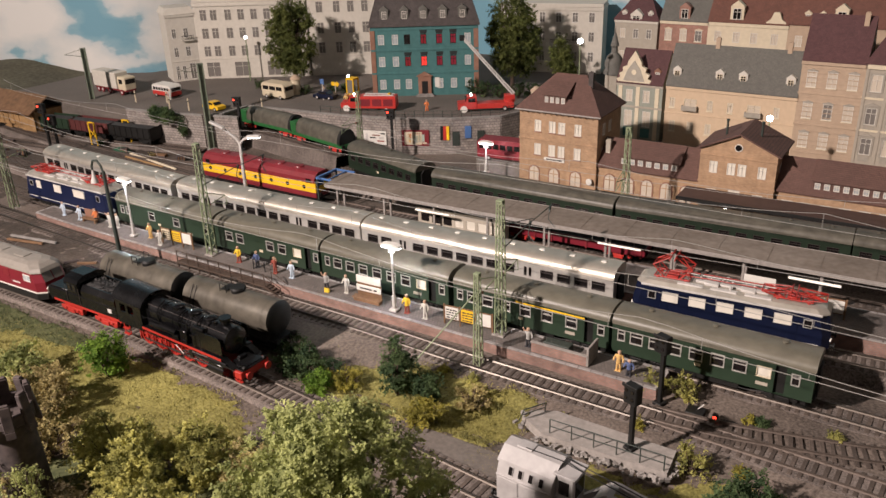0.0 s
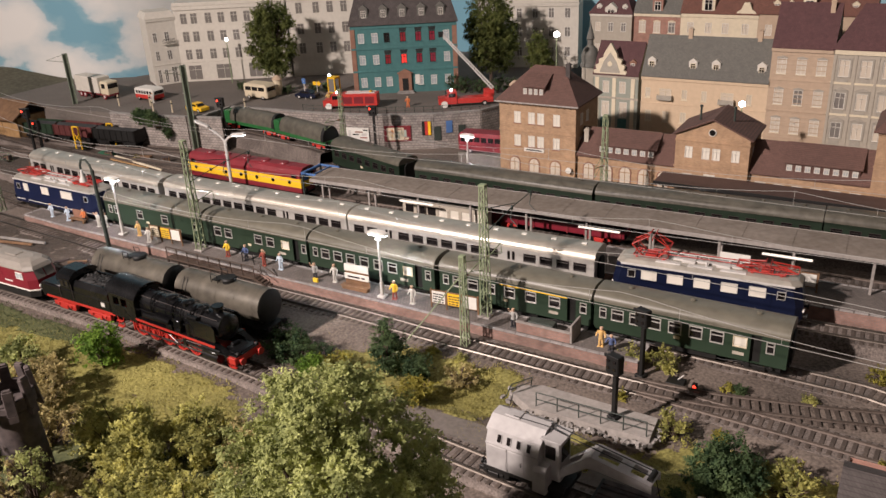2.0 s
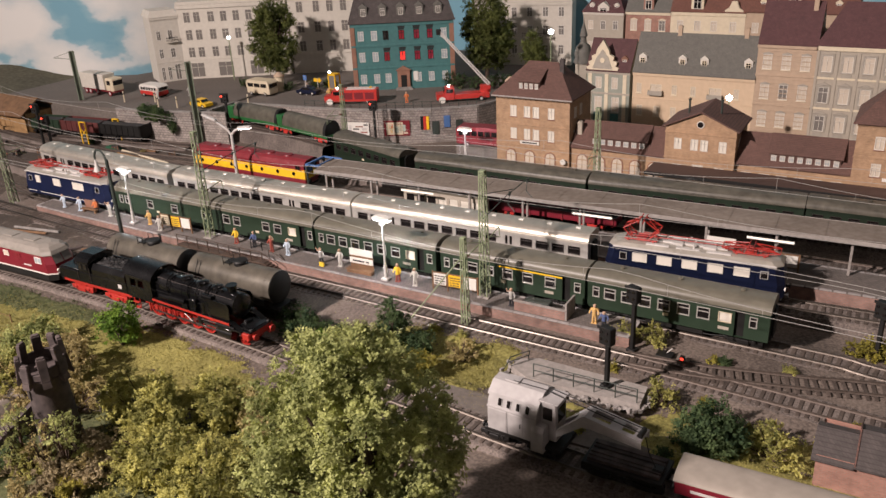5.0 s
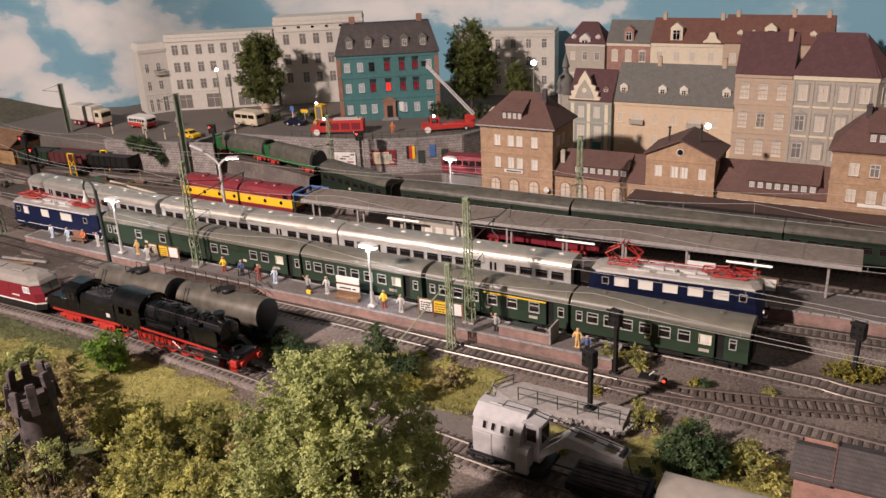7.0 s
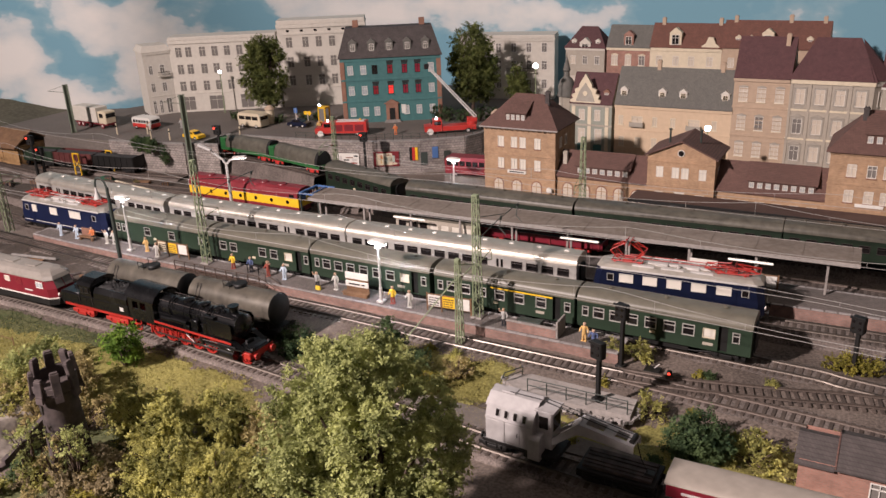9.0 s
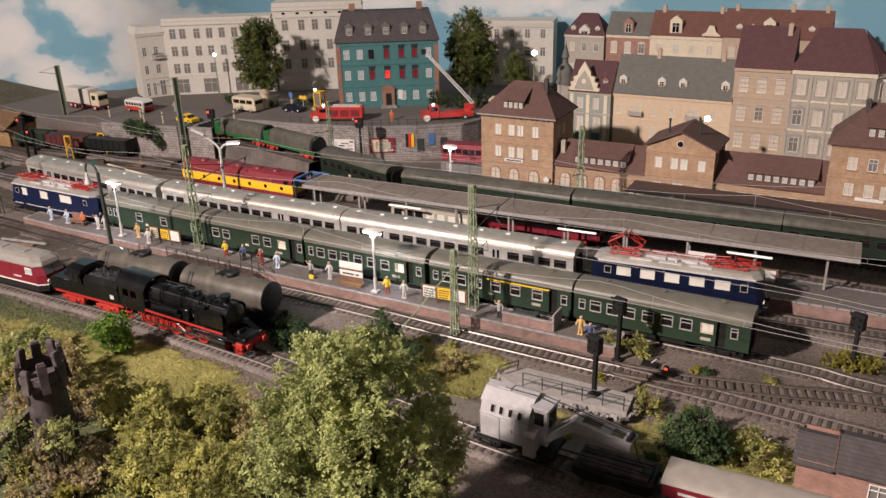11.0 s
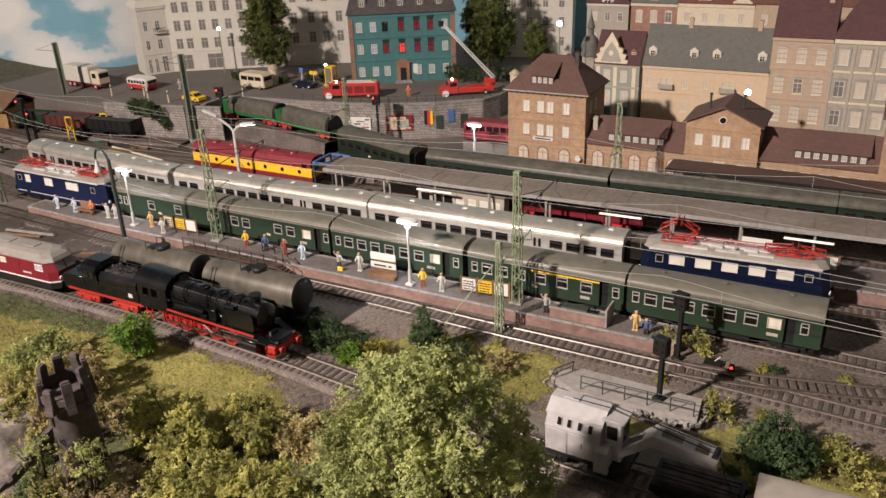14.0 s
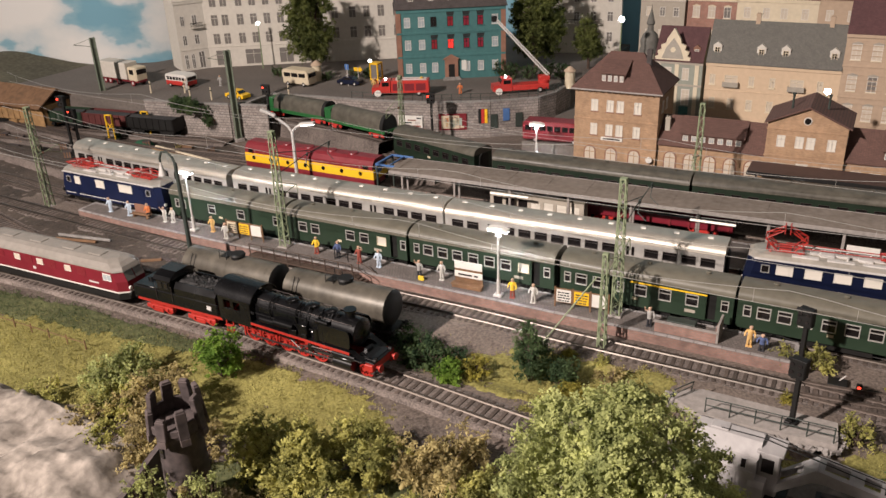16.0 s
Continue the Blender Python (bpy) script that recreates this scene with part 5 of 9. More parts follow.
def crane_wagon():
    px, py, a = on_line("S", -166)
    t = thing("railway_crane", "light grey railway crane with a lowered riveted jib", "crane wagon", px - 7, py + 2, S_RZ, a)
    t.scale = (0.77, 0.92, 0.88)
    # local x = 0 under the middle of the house
    part("deck", G().box(-37, 40, -14, 14, 9, 13, 0.6), "chassis", t)
    prof = [(-15.2, 14), (-15.6, 35.5), (-12.2, 45.5), (-4, 52.3), (5, 53), (12, 48.5), (15, 40), (15, 14)]
    house = part("house", G().prism(prof, -32, 17, "x"), "cranegrey", t, "light grey machinery house with a sloping roof")
    pw = window_set("w", 4.2, 6.6, "cranegrey", "pane", 0.0, 0.35, proud=True)
    for x in (-19.7, -10.8, -1.4, 7.9):
        window(house, *pw, at(x, -14.2, 40.6, rx=-19))
    part("roof_cover", G().prism([(-13.2, 44.6), (-12.6, 46.2), (-4, 53.3), (5, 54), (12.6, 49.2), (12, 48), (5, 52.8), (-4, 52.1)], -33, 18, "x"), "cranegrey", house)
    part("roof_hatch", G().box(-22, -8, -3, 6, 53.2, 54.6, 0.4), "cranegrey", house)
    part("eaves_band", G().box(-32.4, 17.4, -16.2, -15.4, 34.6, 36, 0.2), "cranegrey", house)
    for x0, x1 in ((-31.4, -13), (-11.6, 4)):
        part("side_panel", G().box(x0, x1, -15.9, -15.3, 16, 33.6, 0.2), "cranegrey", house)
    part("rivet_strip", G().box(-12.8, -11.8, -16.2, -15.4, 15, 34.4, 0.1), "cranegrey", house)
    part("door_handle", G().tube([(1.6, -16, 24), (1.6, -16.8, 24), (1.6, -16.8, 27), (1.6, -16, 27)], 0.3), "chassis", house)
    part("tool_box", G().prism([(-17.5, 8), (-17.5, 26), (-15, 30), (-8, 30), (-8, 8)], 13, 25, "x"), "cranegrey", t)
    cab = part("cab", G().box(17, 33, -9, 8, 15, 49, 1.2), "cranegrey", t, "light grey driver cab")
    part("cab_window", G().box(20, 29, -9.4, -8.9, 34, 45, 0.1), "pane", cab)
    part("front_window", G().box(32.9, 33.3, -6.5, 5.5, 32, 45, 0.1), "pane", cab)
    part("cab_roof", G().box(15.5, 35, -10.5, 9.5, 49, 50.6, 0.4), "cranegrey", cab)
    part("turntable", G().cyl((-10, 0, 13), (-10, 0, 15), 13, n=24), "chassis", t)
    # jib: two side plates joined by a top plate with cut-outs
    for y in (-8, 8):
        part("side_plate", G().prism([(24, 14), (24, 20), (57, 46.5), (62, 46.5), (109, 40.5), (109, 34), (64, 37.5), (56, 36.5)], y - 0.5, y + 0.5, "y"), "cranegrey", t)
    def top(x0, z0, x1, z1, y0, y1):
        return [(x0, y0, z0), (x1, y0, z1), (x1, y1, z1), (x0, y1, z0), (x0, y0, z0 - 0.8), (x1, y0, z1 - 0.8), (x1, y1, z1 - 0.8), (x0, y1, z0 - 0.8)]
    g = G()
    quads = [(0, 1, 2, 3), (4, 5, 6, 7), (0, 1, 5, 4), (2, 3, 7, 6), (1, 2, 6, 5), (0, 3, 7, 4)]
    h1 = lambda x: 20.5 + (x - 24) * 26.5 / 34.5
    h2 = lambda x: 47 - (x - 58.5) * 6.3 / 50.5
    for f, x0, x1, hole in ((h1, 24, 32, 0), (h1, 32, 48, 1), (h1, 48, 58.5, 0), (h2, 58.5, 63, 0), (h2, 63, 80, 1), (h2, 80, 90, 0), (h2, 90, 101, 1), (h2, 101, 109, 0)):
        for y0, y1 in (((-8, -4.6), (4.6, 8)) if hole else ((-8, 8),)):
            g.add(top(x0, f(x0), x1, f(x1), y0, y1), quads)
    part("top_plate", g, "cranegrey", t, "grey jib plate with large openings")
    part("pulley", G().cyl((106, -5, 42), (106, 5, 42), 2.4, n=14), "chassis", t)
    part("cable", G().tube([(-14, -2, 54.6), (17, -2, 55.5), (34, -2, 53), (106, -3, 44)], 0.4).tube([(17, 4, 54), (106, 3, 44)], 0.4), "chassis", t)
    part("cable_drop", G().tube([(109, 0, 40), (114, -2, 28), (121, -3, 18)], 0.4), "chassis", t)
    part("hook_block", G().box(118, 128, -6, 2, 14.5, 18.5, 1.2), "chassis", t)
    for x in (-28, 20):
        bogie(t, x, (-8, 8), 5.2)
    buffers(t, 80)
    w = thing("flat_wagon", "low dark wagon with a brown load beneath the crane jib", "goods wagon", *on_line("S", -99)[:2], S_RZ, on_line("S", -99)[2])
    part("deck", G().box(-27, 27, -14, 14, 9, 12, 0.4), "chassis", w)
    for i in range(7):
        part("plank", G().box(-24, 24, -11 + i * 3.2, -8.2 + i * 3.2, 12, 14.5 + (i * 7 % 3) * 0.6, 0.3), "tower", w)
    bogie(w, -15, (-6, 6)), bogie(w, 15, (-6, 6))
    px, py, a = on_line("S", 10)
    r = thing("covered_wagon", "long red wagon with a pale grey tarpaulin roof", "goods wagon", px, py, S_RZ, a)
    part("body", G().box(-76, 76, -14.5, 14.5, 9, 19, 0.6), "dieselred", r)
    part("roof", G().prism(arc_roof(29.5, 19, 3.2), -77, 77, "x", True), "tarp", r, "pale grey canvas roof")
    part("lettering", G().box(-66, -48, -14.8, -14.55, 13, 15).box(-44, -30, -14.8, -14.55, 13, 15), "lightgrey", r)
    bogie(r, -52, (-8, 8)), bogie(r, 52, (-8, 8))
    buffers(r, 156)


def hooded_wagon(x):
    px, py, a = on_line("R", x)
    t = thing("hooded_wagon", "bright green goods wagon with a long grey hood", "goods wagon", px, py, LZ["R"], a, group="hooded wagons")
    part("frame", G().box(-62, 62, -13, 13, 9, 14, 0.5).box(-62, -48, -14, 14, 14, 30, 1.0), "leafgreen", t, "bright green frame and end")
    part("hood", G().prism(arc_roof(28, 15, 20), -47, 55, "x", True), "darkroof", t)
    part("hood_end", G().prism(arc_roof(28.6, 14.5, 21), 55, 61, "x", True), "chassis", t, "black end of the hood")
    part("side_rail", G().box(-48, 60, -14.6, -13.6, 13, 15.5, 0.2).box(-48, 60, 13.6, 14.6, 13, 15.5, 0.2), "leafgreen", t)
    bogie(t, -44, (-8, 8), mat="fire"), bogie(t, 44, (-8, 8), mat="fire")
    buffers(t, 128)


M["locoroof"] = material("loco_roof_cream", (0.40, 0.37, 0.32), 0.36, 0.4, 0.2, 150, 25, 0.03)
M["wagonbrown"] = material("wagon_brown", (0.10, 0.028, 0.026), 0.6, 0, 0.25, 150, 25, 0.05)
M["leafgreen"] = material("bright_green_paint", (0.022, 0.12, 0.035), 0.45, 0, 0.15, 100, 20, 0.02)


def open_wagon(x, line, mat, label, L=90, load="coal"):
    px, py, a = on_line(line, x)
    t = thing("open_wagon", label, "goods wagon", px, py, LZ[line], a, group="open goods wagons")
    h = L / 2
    g = G()
    g.box(-h, h, -15, -14, 12, 29, 0.2).box(-h, h, 14, 15, 12, 29, 0.2).box(-h, -h + 1, -14, 14, 12, 29, 0.2).box(h - 1, h, -14, 14, 12, 29, 0.2).box(-h, h, -14, 14, 11, 12.5)
    b = part("body", g, mat, t)
    for i in range(8):
        x = -h + 2 + (L - 4) * i / 7
        part("stanchion", G().box(x - 0.7, x + 0.7, -16, -15, 11, 29), mat, b)
    part("load", G().prism([(-13.8, 20), (-9, 27), (0, 30), (9, 27), (13.8, 20)], -h + 2, h - 2, "x"), load, t)
    part("underframe", G().box(-h + 1, h - 1, -11, 11, 8, 11), "chassis", t)
    bogie(t, -h * 0.62, (-6, 6)), bogie(t, h * 0.62, (-6, 6))


def low_wagon():
    px, py, a = on_line("E", -325)
    t = thing("low_wagon", "bright red low-sided wagon standing under the canopy", "goods wagon", px, py, MZ, a)
    part("deck", G().box(-84, 84, -14, 14, 9, 11, 0.3), "chassis", t)
    part("sides", G().box(-84, 84, -15, -14, 9, 19, 0.2).box(-84, 84, 14, 15, 9, 19, 0.2).box(-85, -84, -15, 15, 9, 19, 0.2).box(84, 85, -15, 15, 9, 19, 0.2), "dieselred", t)
    for i in range(9):
        part("stanchion", G().box(-80 + i * 20, -78 + i * 20, -16, -15, 8, 19, 0.1), "darkred", t)
    bogie(t, -56, (-8, 8), mat="fire"), bogie(t, 56, (-8, 8), mat="fire")
    buffers(t, 172)


green_train(), silver_train(), dark_train()
electric_loco("dark blue electric locomotive with red pantographs beside the island platform", -131, "D", 172, True, (True, False))
electric_loco("dark blue electric locomotive at the head of the green train", -940, "C", 180, False, (False, False))
red_diesel(), yellow_diesel()
steam_loco(-433, "S", S_RZ, "large black steam locomotive with bright red wheels and frame")
tank_wagon(-517, 118), tank_wagon(-637, 118)
crane_wagon()
low_wagon()
hooded_wagon(-914), hooded_wagon(-790)
open_wagon(-1222, "H", "wagonbrown", "brown open goods wagon loaded with coal")
open_wagon(-1132, "H", "chassis", "black open goods wagon loaded with coal")
open_wagon(-1312, "H", "green", "dark green open goods wagon loaded with coal")
open_wagon(-1410, "H", "oldwood", "ochre wooden open wagon with timber load", load="oldwood")

# ---- town houses ----
WIN = {}


def win(w, h, framemat="frame", panemat="paneblind", split=True):
    key = (w, h, framemat, panemat, split)
    if key not in WIN:
        WIN[key] = window_set("w", w, h, framemat, panemat, h * 0.18, 0.8, 0 if split else None)
    return WIN[key]


def grid(xs, zs, w, h):
    return [(x, z, w, h) for z in zs for x in xs]


def house(name, label, x, y, z, rz, W, D, H, wallmat, wins, roof=("gable", 30, "slate"), framemat="frame", panemat="paneblind", side_wins=(),
          quoin=None, bands=(), bandmat=None, sills=None, hoods=None, special=None, chimneys=(), dormers=(), category="house", eave=2.5, chimneymat="ochre"):
    """A house with its front along local x, facing -y. wins: (centre, height of the middle, width, height)."""
    t = thing(name, label, category, x, y, z, rz)
    g = G()
    holes = [(a - w / 2 + .2, c - h / 2 + .2, a + w / 2 - .2, c + h / 2 - .2) for a, c, w, h in wins]
    g.facade((0, 0, 0), (1, 0, 0), (0, -1, 0), W, H, holes, 1.4)
    sh = [(a - w / 2 + .2, c - h / 2 + .2, a + w / 2 - .2, c + h / 2 - .2) for a, c, w, h in side_wins]
    g.facade((W, 0, 0), (0, 1, 0), (1, 0, 0), D, H, sh, 1.4)
    g.facade((0, 0, 0), (0, 1, 0), (-1, 0, 0), D, H, [], 1.4)
    g.facade((0, D, 0), (1, 0, 0), (0, 1, 0), W, H, [], 1.4)
    g.add([(1, 1.6, 0), (W - 1.6, 1.6, 0), (W - 1.6, 1.6, H), (1, 1.6, H)], [(0, 1, 2, 3)])
    g.add([(W - 1.6, 1.6, 0), (W - 1.6, D - 1, 0), (W - 1.6, D - 1, H), (W - 1.6, 1.6, H)], [(0, 1, 2, 3)])
    kind, rise, rmat = roof
    rg = G()
    e = eave
    if kind == "gable":
        if special == "front_gable":
            rg.prism([(-e, H - 1), (W / 2, H + rise), (W + e, H - 1), (W + e, H + 0.8), (W / 2, H + rise + 2), (-e, H + 0.8)], -e, D + e, "y")
            g.add([(0, 0, H), (W, 0, H), (W / 2, 0, H + rise)], [(0, 1, 2)])
            g.add([(0, D, H), (W, D, H), (W / 2, D, H + rise)], [(0, 1, 2)])
        else:
            rg.prism([(-e, H - 0.5), (D / 2, H + rise), (D + e, H - 0.5), (D + e, H + 1.2), (D / 2, H + rise + 1.8), (-e, H + 1.2)], -0.6, W + 0.6, "x")
            g.add([(0, 0, H), (0, D, H), (0, D / 2, H + rise)], [(0, 1, 2)])
            g.add([(W, 0, H), (W, D, H), (W, D / 2, H + rise)], [(0, 1, 2)])
    elif kind == "hip":
        k = min(W, D) * 0.42
        a = [(-e, -e, H), (W + e, -e, H), (W + e, D + e, H), (-e, D + e, H)]
        if W >= D:
            b = [(k, D / 2, H + rise), (W - k, D / 2, H + rise)]
            fs = [(0, 1, 5, 4), (1, 2, 5), (2, 3, 4, 5), (3, 0, 4)]
        else:
            b = [(W / 2, k, H + rise), (W / 2, D - k, H + rise)]
            fs = [(0, 1, 4), (1, 2, 5, 4), (2, 3, 5), (3, 0, 4, 5)]
        rg.add(a + b, fs + [(0, 3, 2, 1)])
        rg.box(-e, W + e, -e, D + e, H - 1.2, H)
    elif kind == "mansard":
        q = rise * 0.28
        a = [(-e, -e, H), (W + e, -e, H), (W + e, D + e, H), (-e, D + e, H)]
        b = [(q, q, H + rise), (W - q, q, H + rise), (W - q, D - q, H + rise), (q, D - q, H + rise)]
        rg.add(a + b, [(0, 1, 5, 4), (1, 2, 6, 5), (2, 3, 7, 6), (3, 0, 4, 7), (4, 5, 6, 7), (0, 3, 2, 1)])
    else:
        rg.box(-1.5, W + 1.5, -2.5, D + 1.5, H - 2.5, H, 0.5).box(0, W, 0, D, H, H + rise, 0.3)
    part("wall", g, wallmat, t)
    rf = part("roof", rg, rmat, t)
    for a, c, w, h in wins:
        m = win(w, h, framemat, panemat if rnd.random() < 0.9 or panemat == "panewhite" else "panegrey")
        window(t, *m, at(a, -0.05, c))
    for a, c, w, h in side_wins:
        window(t, *win(w, h, framemat, panemat), at(W + 0.05, a, c, 90))
    for a, c, w, h in (wins if sills else ()):
        part("window_sill", G().box(a - w / 2 - 0.8, a + w / 2 + 0.8, -1.2, 0, c - h / 2 - 1.1, c - h / 2), sills, t)
    for a, c, w, h in (wins if hoods else ()):
        part("window_hood", G().prism([(a - w / 2 - 1, c + h / 2 + 0.4), (a + w / 2 + 1, c + h / 2 + 0.4), (a + w / 2 + 1, c + h / 2 + 1.2), (a, c + h / 2 + 3.4), (a - w / 2 - 1, c + h / 2 + 1.2)], -1.3, 0, "y"), hoods, t)
    for z0, z1, out in bands:
        part("cornice", G().box(-0.8, W + 0.8, -out, 0, z0, z1, 0.2), bandmat or wallmat, t)
    if quoin:
        for x0 in (0, W - 4):
            part("quoin", G().box(x0 - 0.3, x0 + 4.3, -0.7, 0.2, 0, H, 0.2), quoin, t)
        part("quoin", G().box(W - 0.2, W + 0.7, 0, 4, 0, H, 0.2), quoin, t)
    for cx, cy, cz, ch in chimneys:
        part("chimney", G().box(cx - 3, cx + 3, cy - 2.5, cy + 2.5, cz, cz + ch, 0.2).box(cx - 3.6, cx + 3.6, cy - 3.1, cy + 3.1, cz + ch - 2.4, cz + ch - 1.2, 0.2).cyl((cx - 1.2, cy, cz + ch), (cx - 1.2, cy, cz + ch + 1.6), 0.8, n=8).cyl((cx + 1.4, cy, cz + ch), (cx + 1.4, cy, cz + ch + 1.6), 0.8, n=8), chimneymat, rf)
    for cx, cy, cz, w, h, dmat in dormers:
        d = part("dormer", G().box(cx - w / 2, cx + w / 2, cy, cy + 10, cz, cz + h, 0.2).prism([(cx - w / 2 - 0.8, cz + h), (cx + w / 2 + 0.8, cz + h), (cx, cz + h + w * 0.45)], cy - 0.8, cy + 11, "y"), dmat, rf)
        window(rf, *win(round(w * 0.62, 1), round(h * 0.75, 1), framemat, "pane"), at(cx, cy - 0.9, cz + h * 0.5))
    return t


def shed_dormer(parent, x0, x1, y, z, h, deep, n, roofmat="slate", ridge=None):
    """A long low dormer with a row of small windows."""
    d = part("dormer", G().box(x0, x1, y, y + deep, z, z + h).prism([(y - 3, z + h - 0.6), (y - 3, z + h + 0.6), *([(ridge[0], ridge[1] + 2.6), (ridge[0], ridge[1] + 1.0)] if ridge else [(y + deep + 8, z + h + 0.35 * deep + 4), (y + deep + 8, z + h)])], x0 - 2.5, x1 + 2.5, "x"), roofmat, parent)
    w = (x1 - x0) / n * 0.62
    for i in range(n):
        window(parent, *win(round(w, 1), round(h * 0.66, 1), "frame", "paneblue"), at(x0 + (x1 - x0) * (i + 0.5) / n, y - 0.9, z + h * 0.42))


M["slatedark"] = masonry("dark_slate", (0.075, 0.066, 0.062), (0.05, 0.04, 0.04), 2.6, 1.5, 0.12, 0.25, bump=0.4)


def arch_window(parent, x, z, w, h):
    """A round-headed window with a stone surround, on the front of a house."""
    def arch(r, dz):
        return [(x - r, z - dz), (x + r, z - dz)] + [(x + r * math.cos(math.pi * i / 10), z + h + r * math.sin(math.pi * i / 10)) for i in range(11)]
    f = part("arch_surround", G().prism(arch(w / 2 + 1.6, 0.6), -0.7, 0.3, "y"), "rust", parent)
    part("arch_pane", G().prism(arch(w / 2, 0.0), -0.9, -0.72, "y"), "paneblind", f)
    part("arch_bars", G().box(x - 0.4, x + 0.4, -1.3, -0.9, z, z + h + w / 2 - 0.5).box(x - w / 2, x + w / 2, -1.3, -0.9, z + h - 0.5, z + h + 0.4), "ochrebrick", f)


def station():
    z0 = 26
    up, mid, low = 75, 44, 8
    xs = [(26), (46), (59), (81)]
    w = grid(xs, (up,), 9, 15) + grid(xs, (mid,), 9, 15)
    t = house("station_building", "three-storey ochre brick station with a brown hipped roof", -472, 935, z0, 0, 107, 78, 96, "ochrebrick", w,
              ("hip", 40, "slate"), panemat="panewhite", side_wins=[(20, 75, 9, 15), (40, 75, 9, 15), (20, 44, 9, 15), (40, 44, 9, 15)], sills="rust",
              bands=((56, 58, 0.8), (27, 29, 0.8), (92, 96, 1.6)), bandmat="ochrebrick", chimneys=[(84, 30, 112, 30)], eave=5, category="station", chimneymat="slatedark")
    shed_dormer(t, 31, 61, 6, 104, 11, 10, 4, "slate", (28, 126))
    for x in (22, 50, 80):
        arch_window(t, x, 2, 13, 12)
    part("gutter", G().box(-5, 112, -5.6, -4.6, 94.2, 96.2, 0.3), "concrete", t, "pale eaves gutter")
    for i in range(14):
        part("eaves_bracket", G().box(2 + i * 8, 3.4 + i * 8, -4.6, 0, 92.6, 95), "wood", t)
    part("station_sign", G().box(36, 64, -1.4, -0.2, 30.5, 35, 0.2), "white", t, "white station name board")
    part("sign_lettering", G().box(39, 61, -1.6, -1.38, 32, 33.6), "chassis", t)
    part("station_clock", G().cyl((100, -5, 12), (100, -3, 12), 4, n=20).box(99.5, 100.5, -3, 0, 11.5, 12.5), "white", t, "round white station clock")
    # low wing
    t = house("station_wing", "low ochre brick wing with a brown roof and a long dormer", -364, 940, z0, 0, 126, 50, 32, "ochrebrick",
              [], ("gable", 30, "slate"), eave=3, category="station", chimneys=[(8, 12, 40, 24)], chimneymat="greyhouse")
    for x in (16, 40, 64, 88, 112):
        arch_window(t, x, 2, 13, 14)
    shed_dormer(t, 27, 100, 3, 37.5, 10.5, 12, 7, "slate", (25, 62))
    # pavilion
    w = [(16, 53, 9, 14), (36, 53, 9, 14), (48, 53, 9, 14), (70, 53, 9, 14)] + [(16, 18, 11, 17), (42, 18, 13, 20), (68, 18, 11, 17)]
    t = house("station_pavilion", "ochre brick station pavilion with a low gable", -238, 935, z0, 0, 85, 66, 74, "ochrebrick", w, ("gable", 20, "slate"), special="front_gable", eave=4, panemat="panewhite",
              bands=((66, 68, 0.8), (34, 36, 0.8)), bandmat="ochrebrick", category="station", side_wins=[(22, 53, 9, 14), (42, 53, 9, 14)])
    for x, y in ((22, 22), (60, 26)):
        part("vent_pipe", G().cyl((x, y, 76), (x, y, 103), 1.3, n=8).cyl((x, y, 103), (x, y, 105), 2.0, n=8), "mastdark", t)
    part("round_window", G().cyl((42, -1, 79), (42, 0.4, 79), 4.6, n=20), "frame", t)
    part("round_pane", G().cyl((42, -1.2, 79), (42, -0.8, 79), 3.6, n=20), "pane", t)
    # east wing
    t = house("station_wing", "low brown-roofed station wing with a row of dormer windows", -153, 942, z0, 0, 128, 52, 34, "ochrebrick",
              [(14 + 20 * i, 15, 12, 18) for i in range(6)], ("gable", 32, "slate"), eave=3, category="station")
    shed_dormer(t, 38, 116, 3, 40, 10.5, 12, 8, "slate", (26, 66))
    # second tower
    xs = (24, 45, 62, 84)
    t = house("station_building", "second ochre brick station tower with a hipped roof", -25, 935, z0, 0, 107, 78, 98, "ochrebrick", grid(xs, (76,), 10, 15) + grid(xs, (45,), 10, 15) + grid((24, 50, 84), (14,), 14, 14),
              ("hip", 42, "slate"), sills="rust", bands=((58, 60, 0.8), (28, 30, 0.8), (94, 98, 1.6)), bandmat="ochrebrick", chimneys=[(30, 30, 112, 32)], eave=5, category="station", chimneymat="slatedark")
    shed_dormer(t, 34, 62, 6, 107, 12, 22, 3, "slate", (33, 134))
    part("station_sign", G().box(32, 62, -1.4, -0.2, 33, 37, 0.2), "white", t, "white station name board")
    # platform roof along the building
    c = thing("station_canopy", "dark flat platform roof along the station building", "canopy")
    part("canopy_roof", G().box(-250, 150, 893, 933, 50, 52.5, 0.5), "slate", c)
    part("canopy_edge", G().box(-250, 150, 891.5, 893, 48.5, 53, 0.2), "chassis", c)
    for i in range(9):
        x = -240 + i * 46
        part("post", G().cyl((x, 900, PZ), (x, 900, 50), 1.2, n=8), "chassis", c)
    for i, x in enumerate((-194, -10)):
        l = thing("hanging_lamp", "round lit lamp below the station canopy", "lamp", x, 890, 45, group="canopy lamps")
        part("globe", G().lathe([(0.1, -3), (2.4, -1.8), (3, 0), (2.4, 1.8), (0.1, 3)], 12), "lamplit", l)
        part("stem", G().cyl((0, 0, 3), (0, 2.5, 7), 0.5, n=6), "chassis", l)


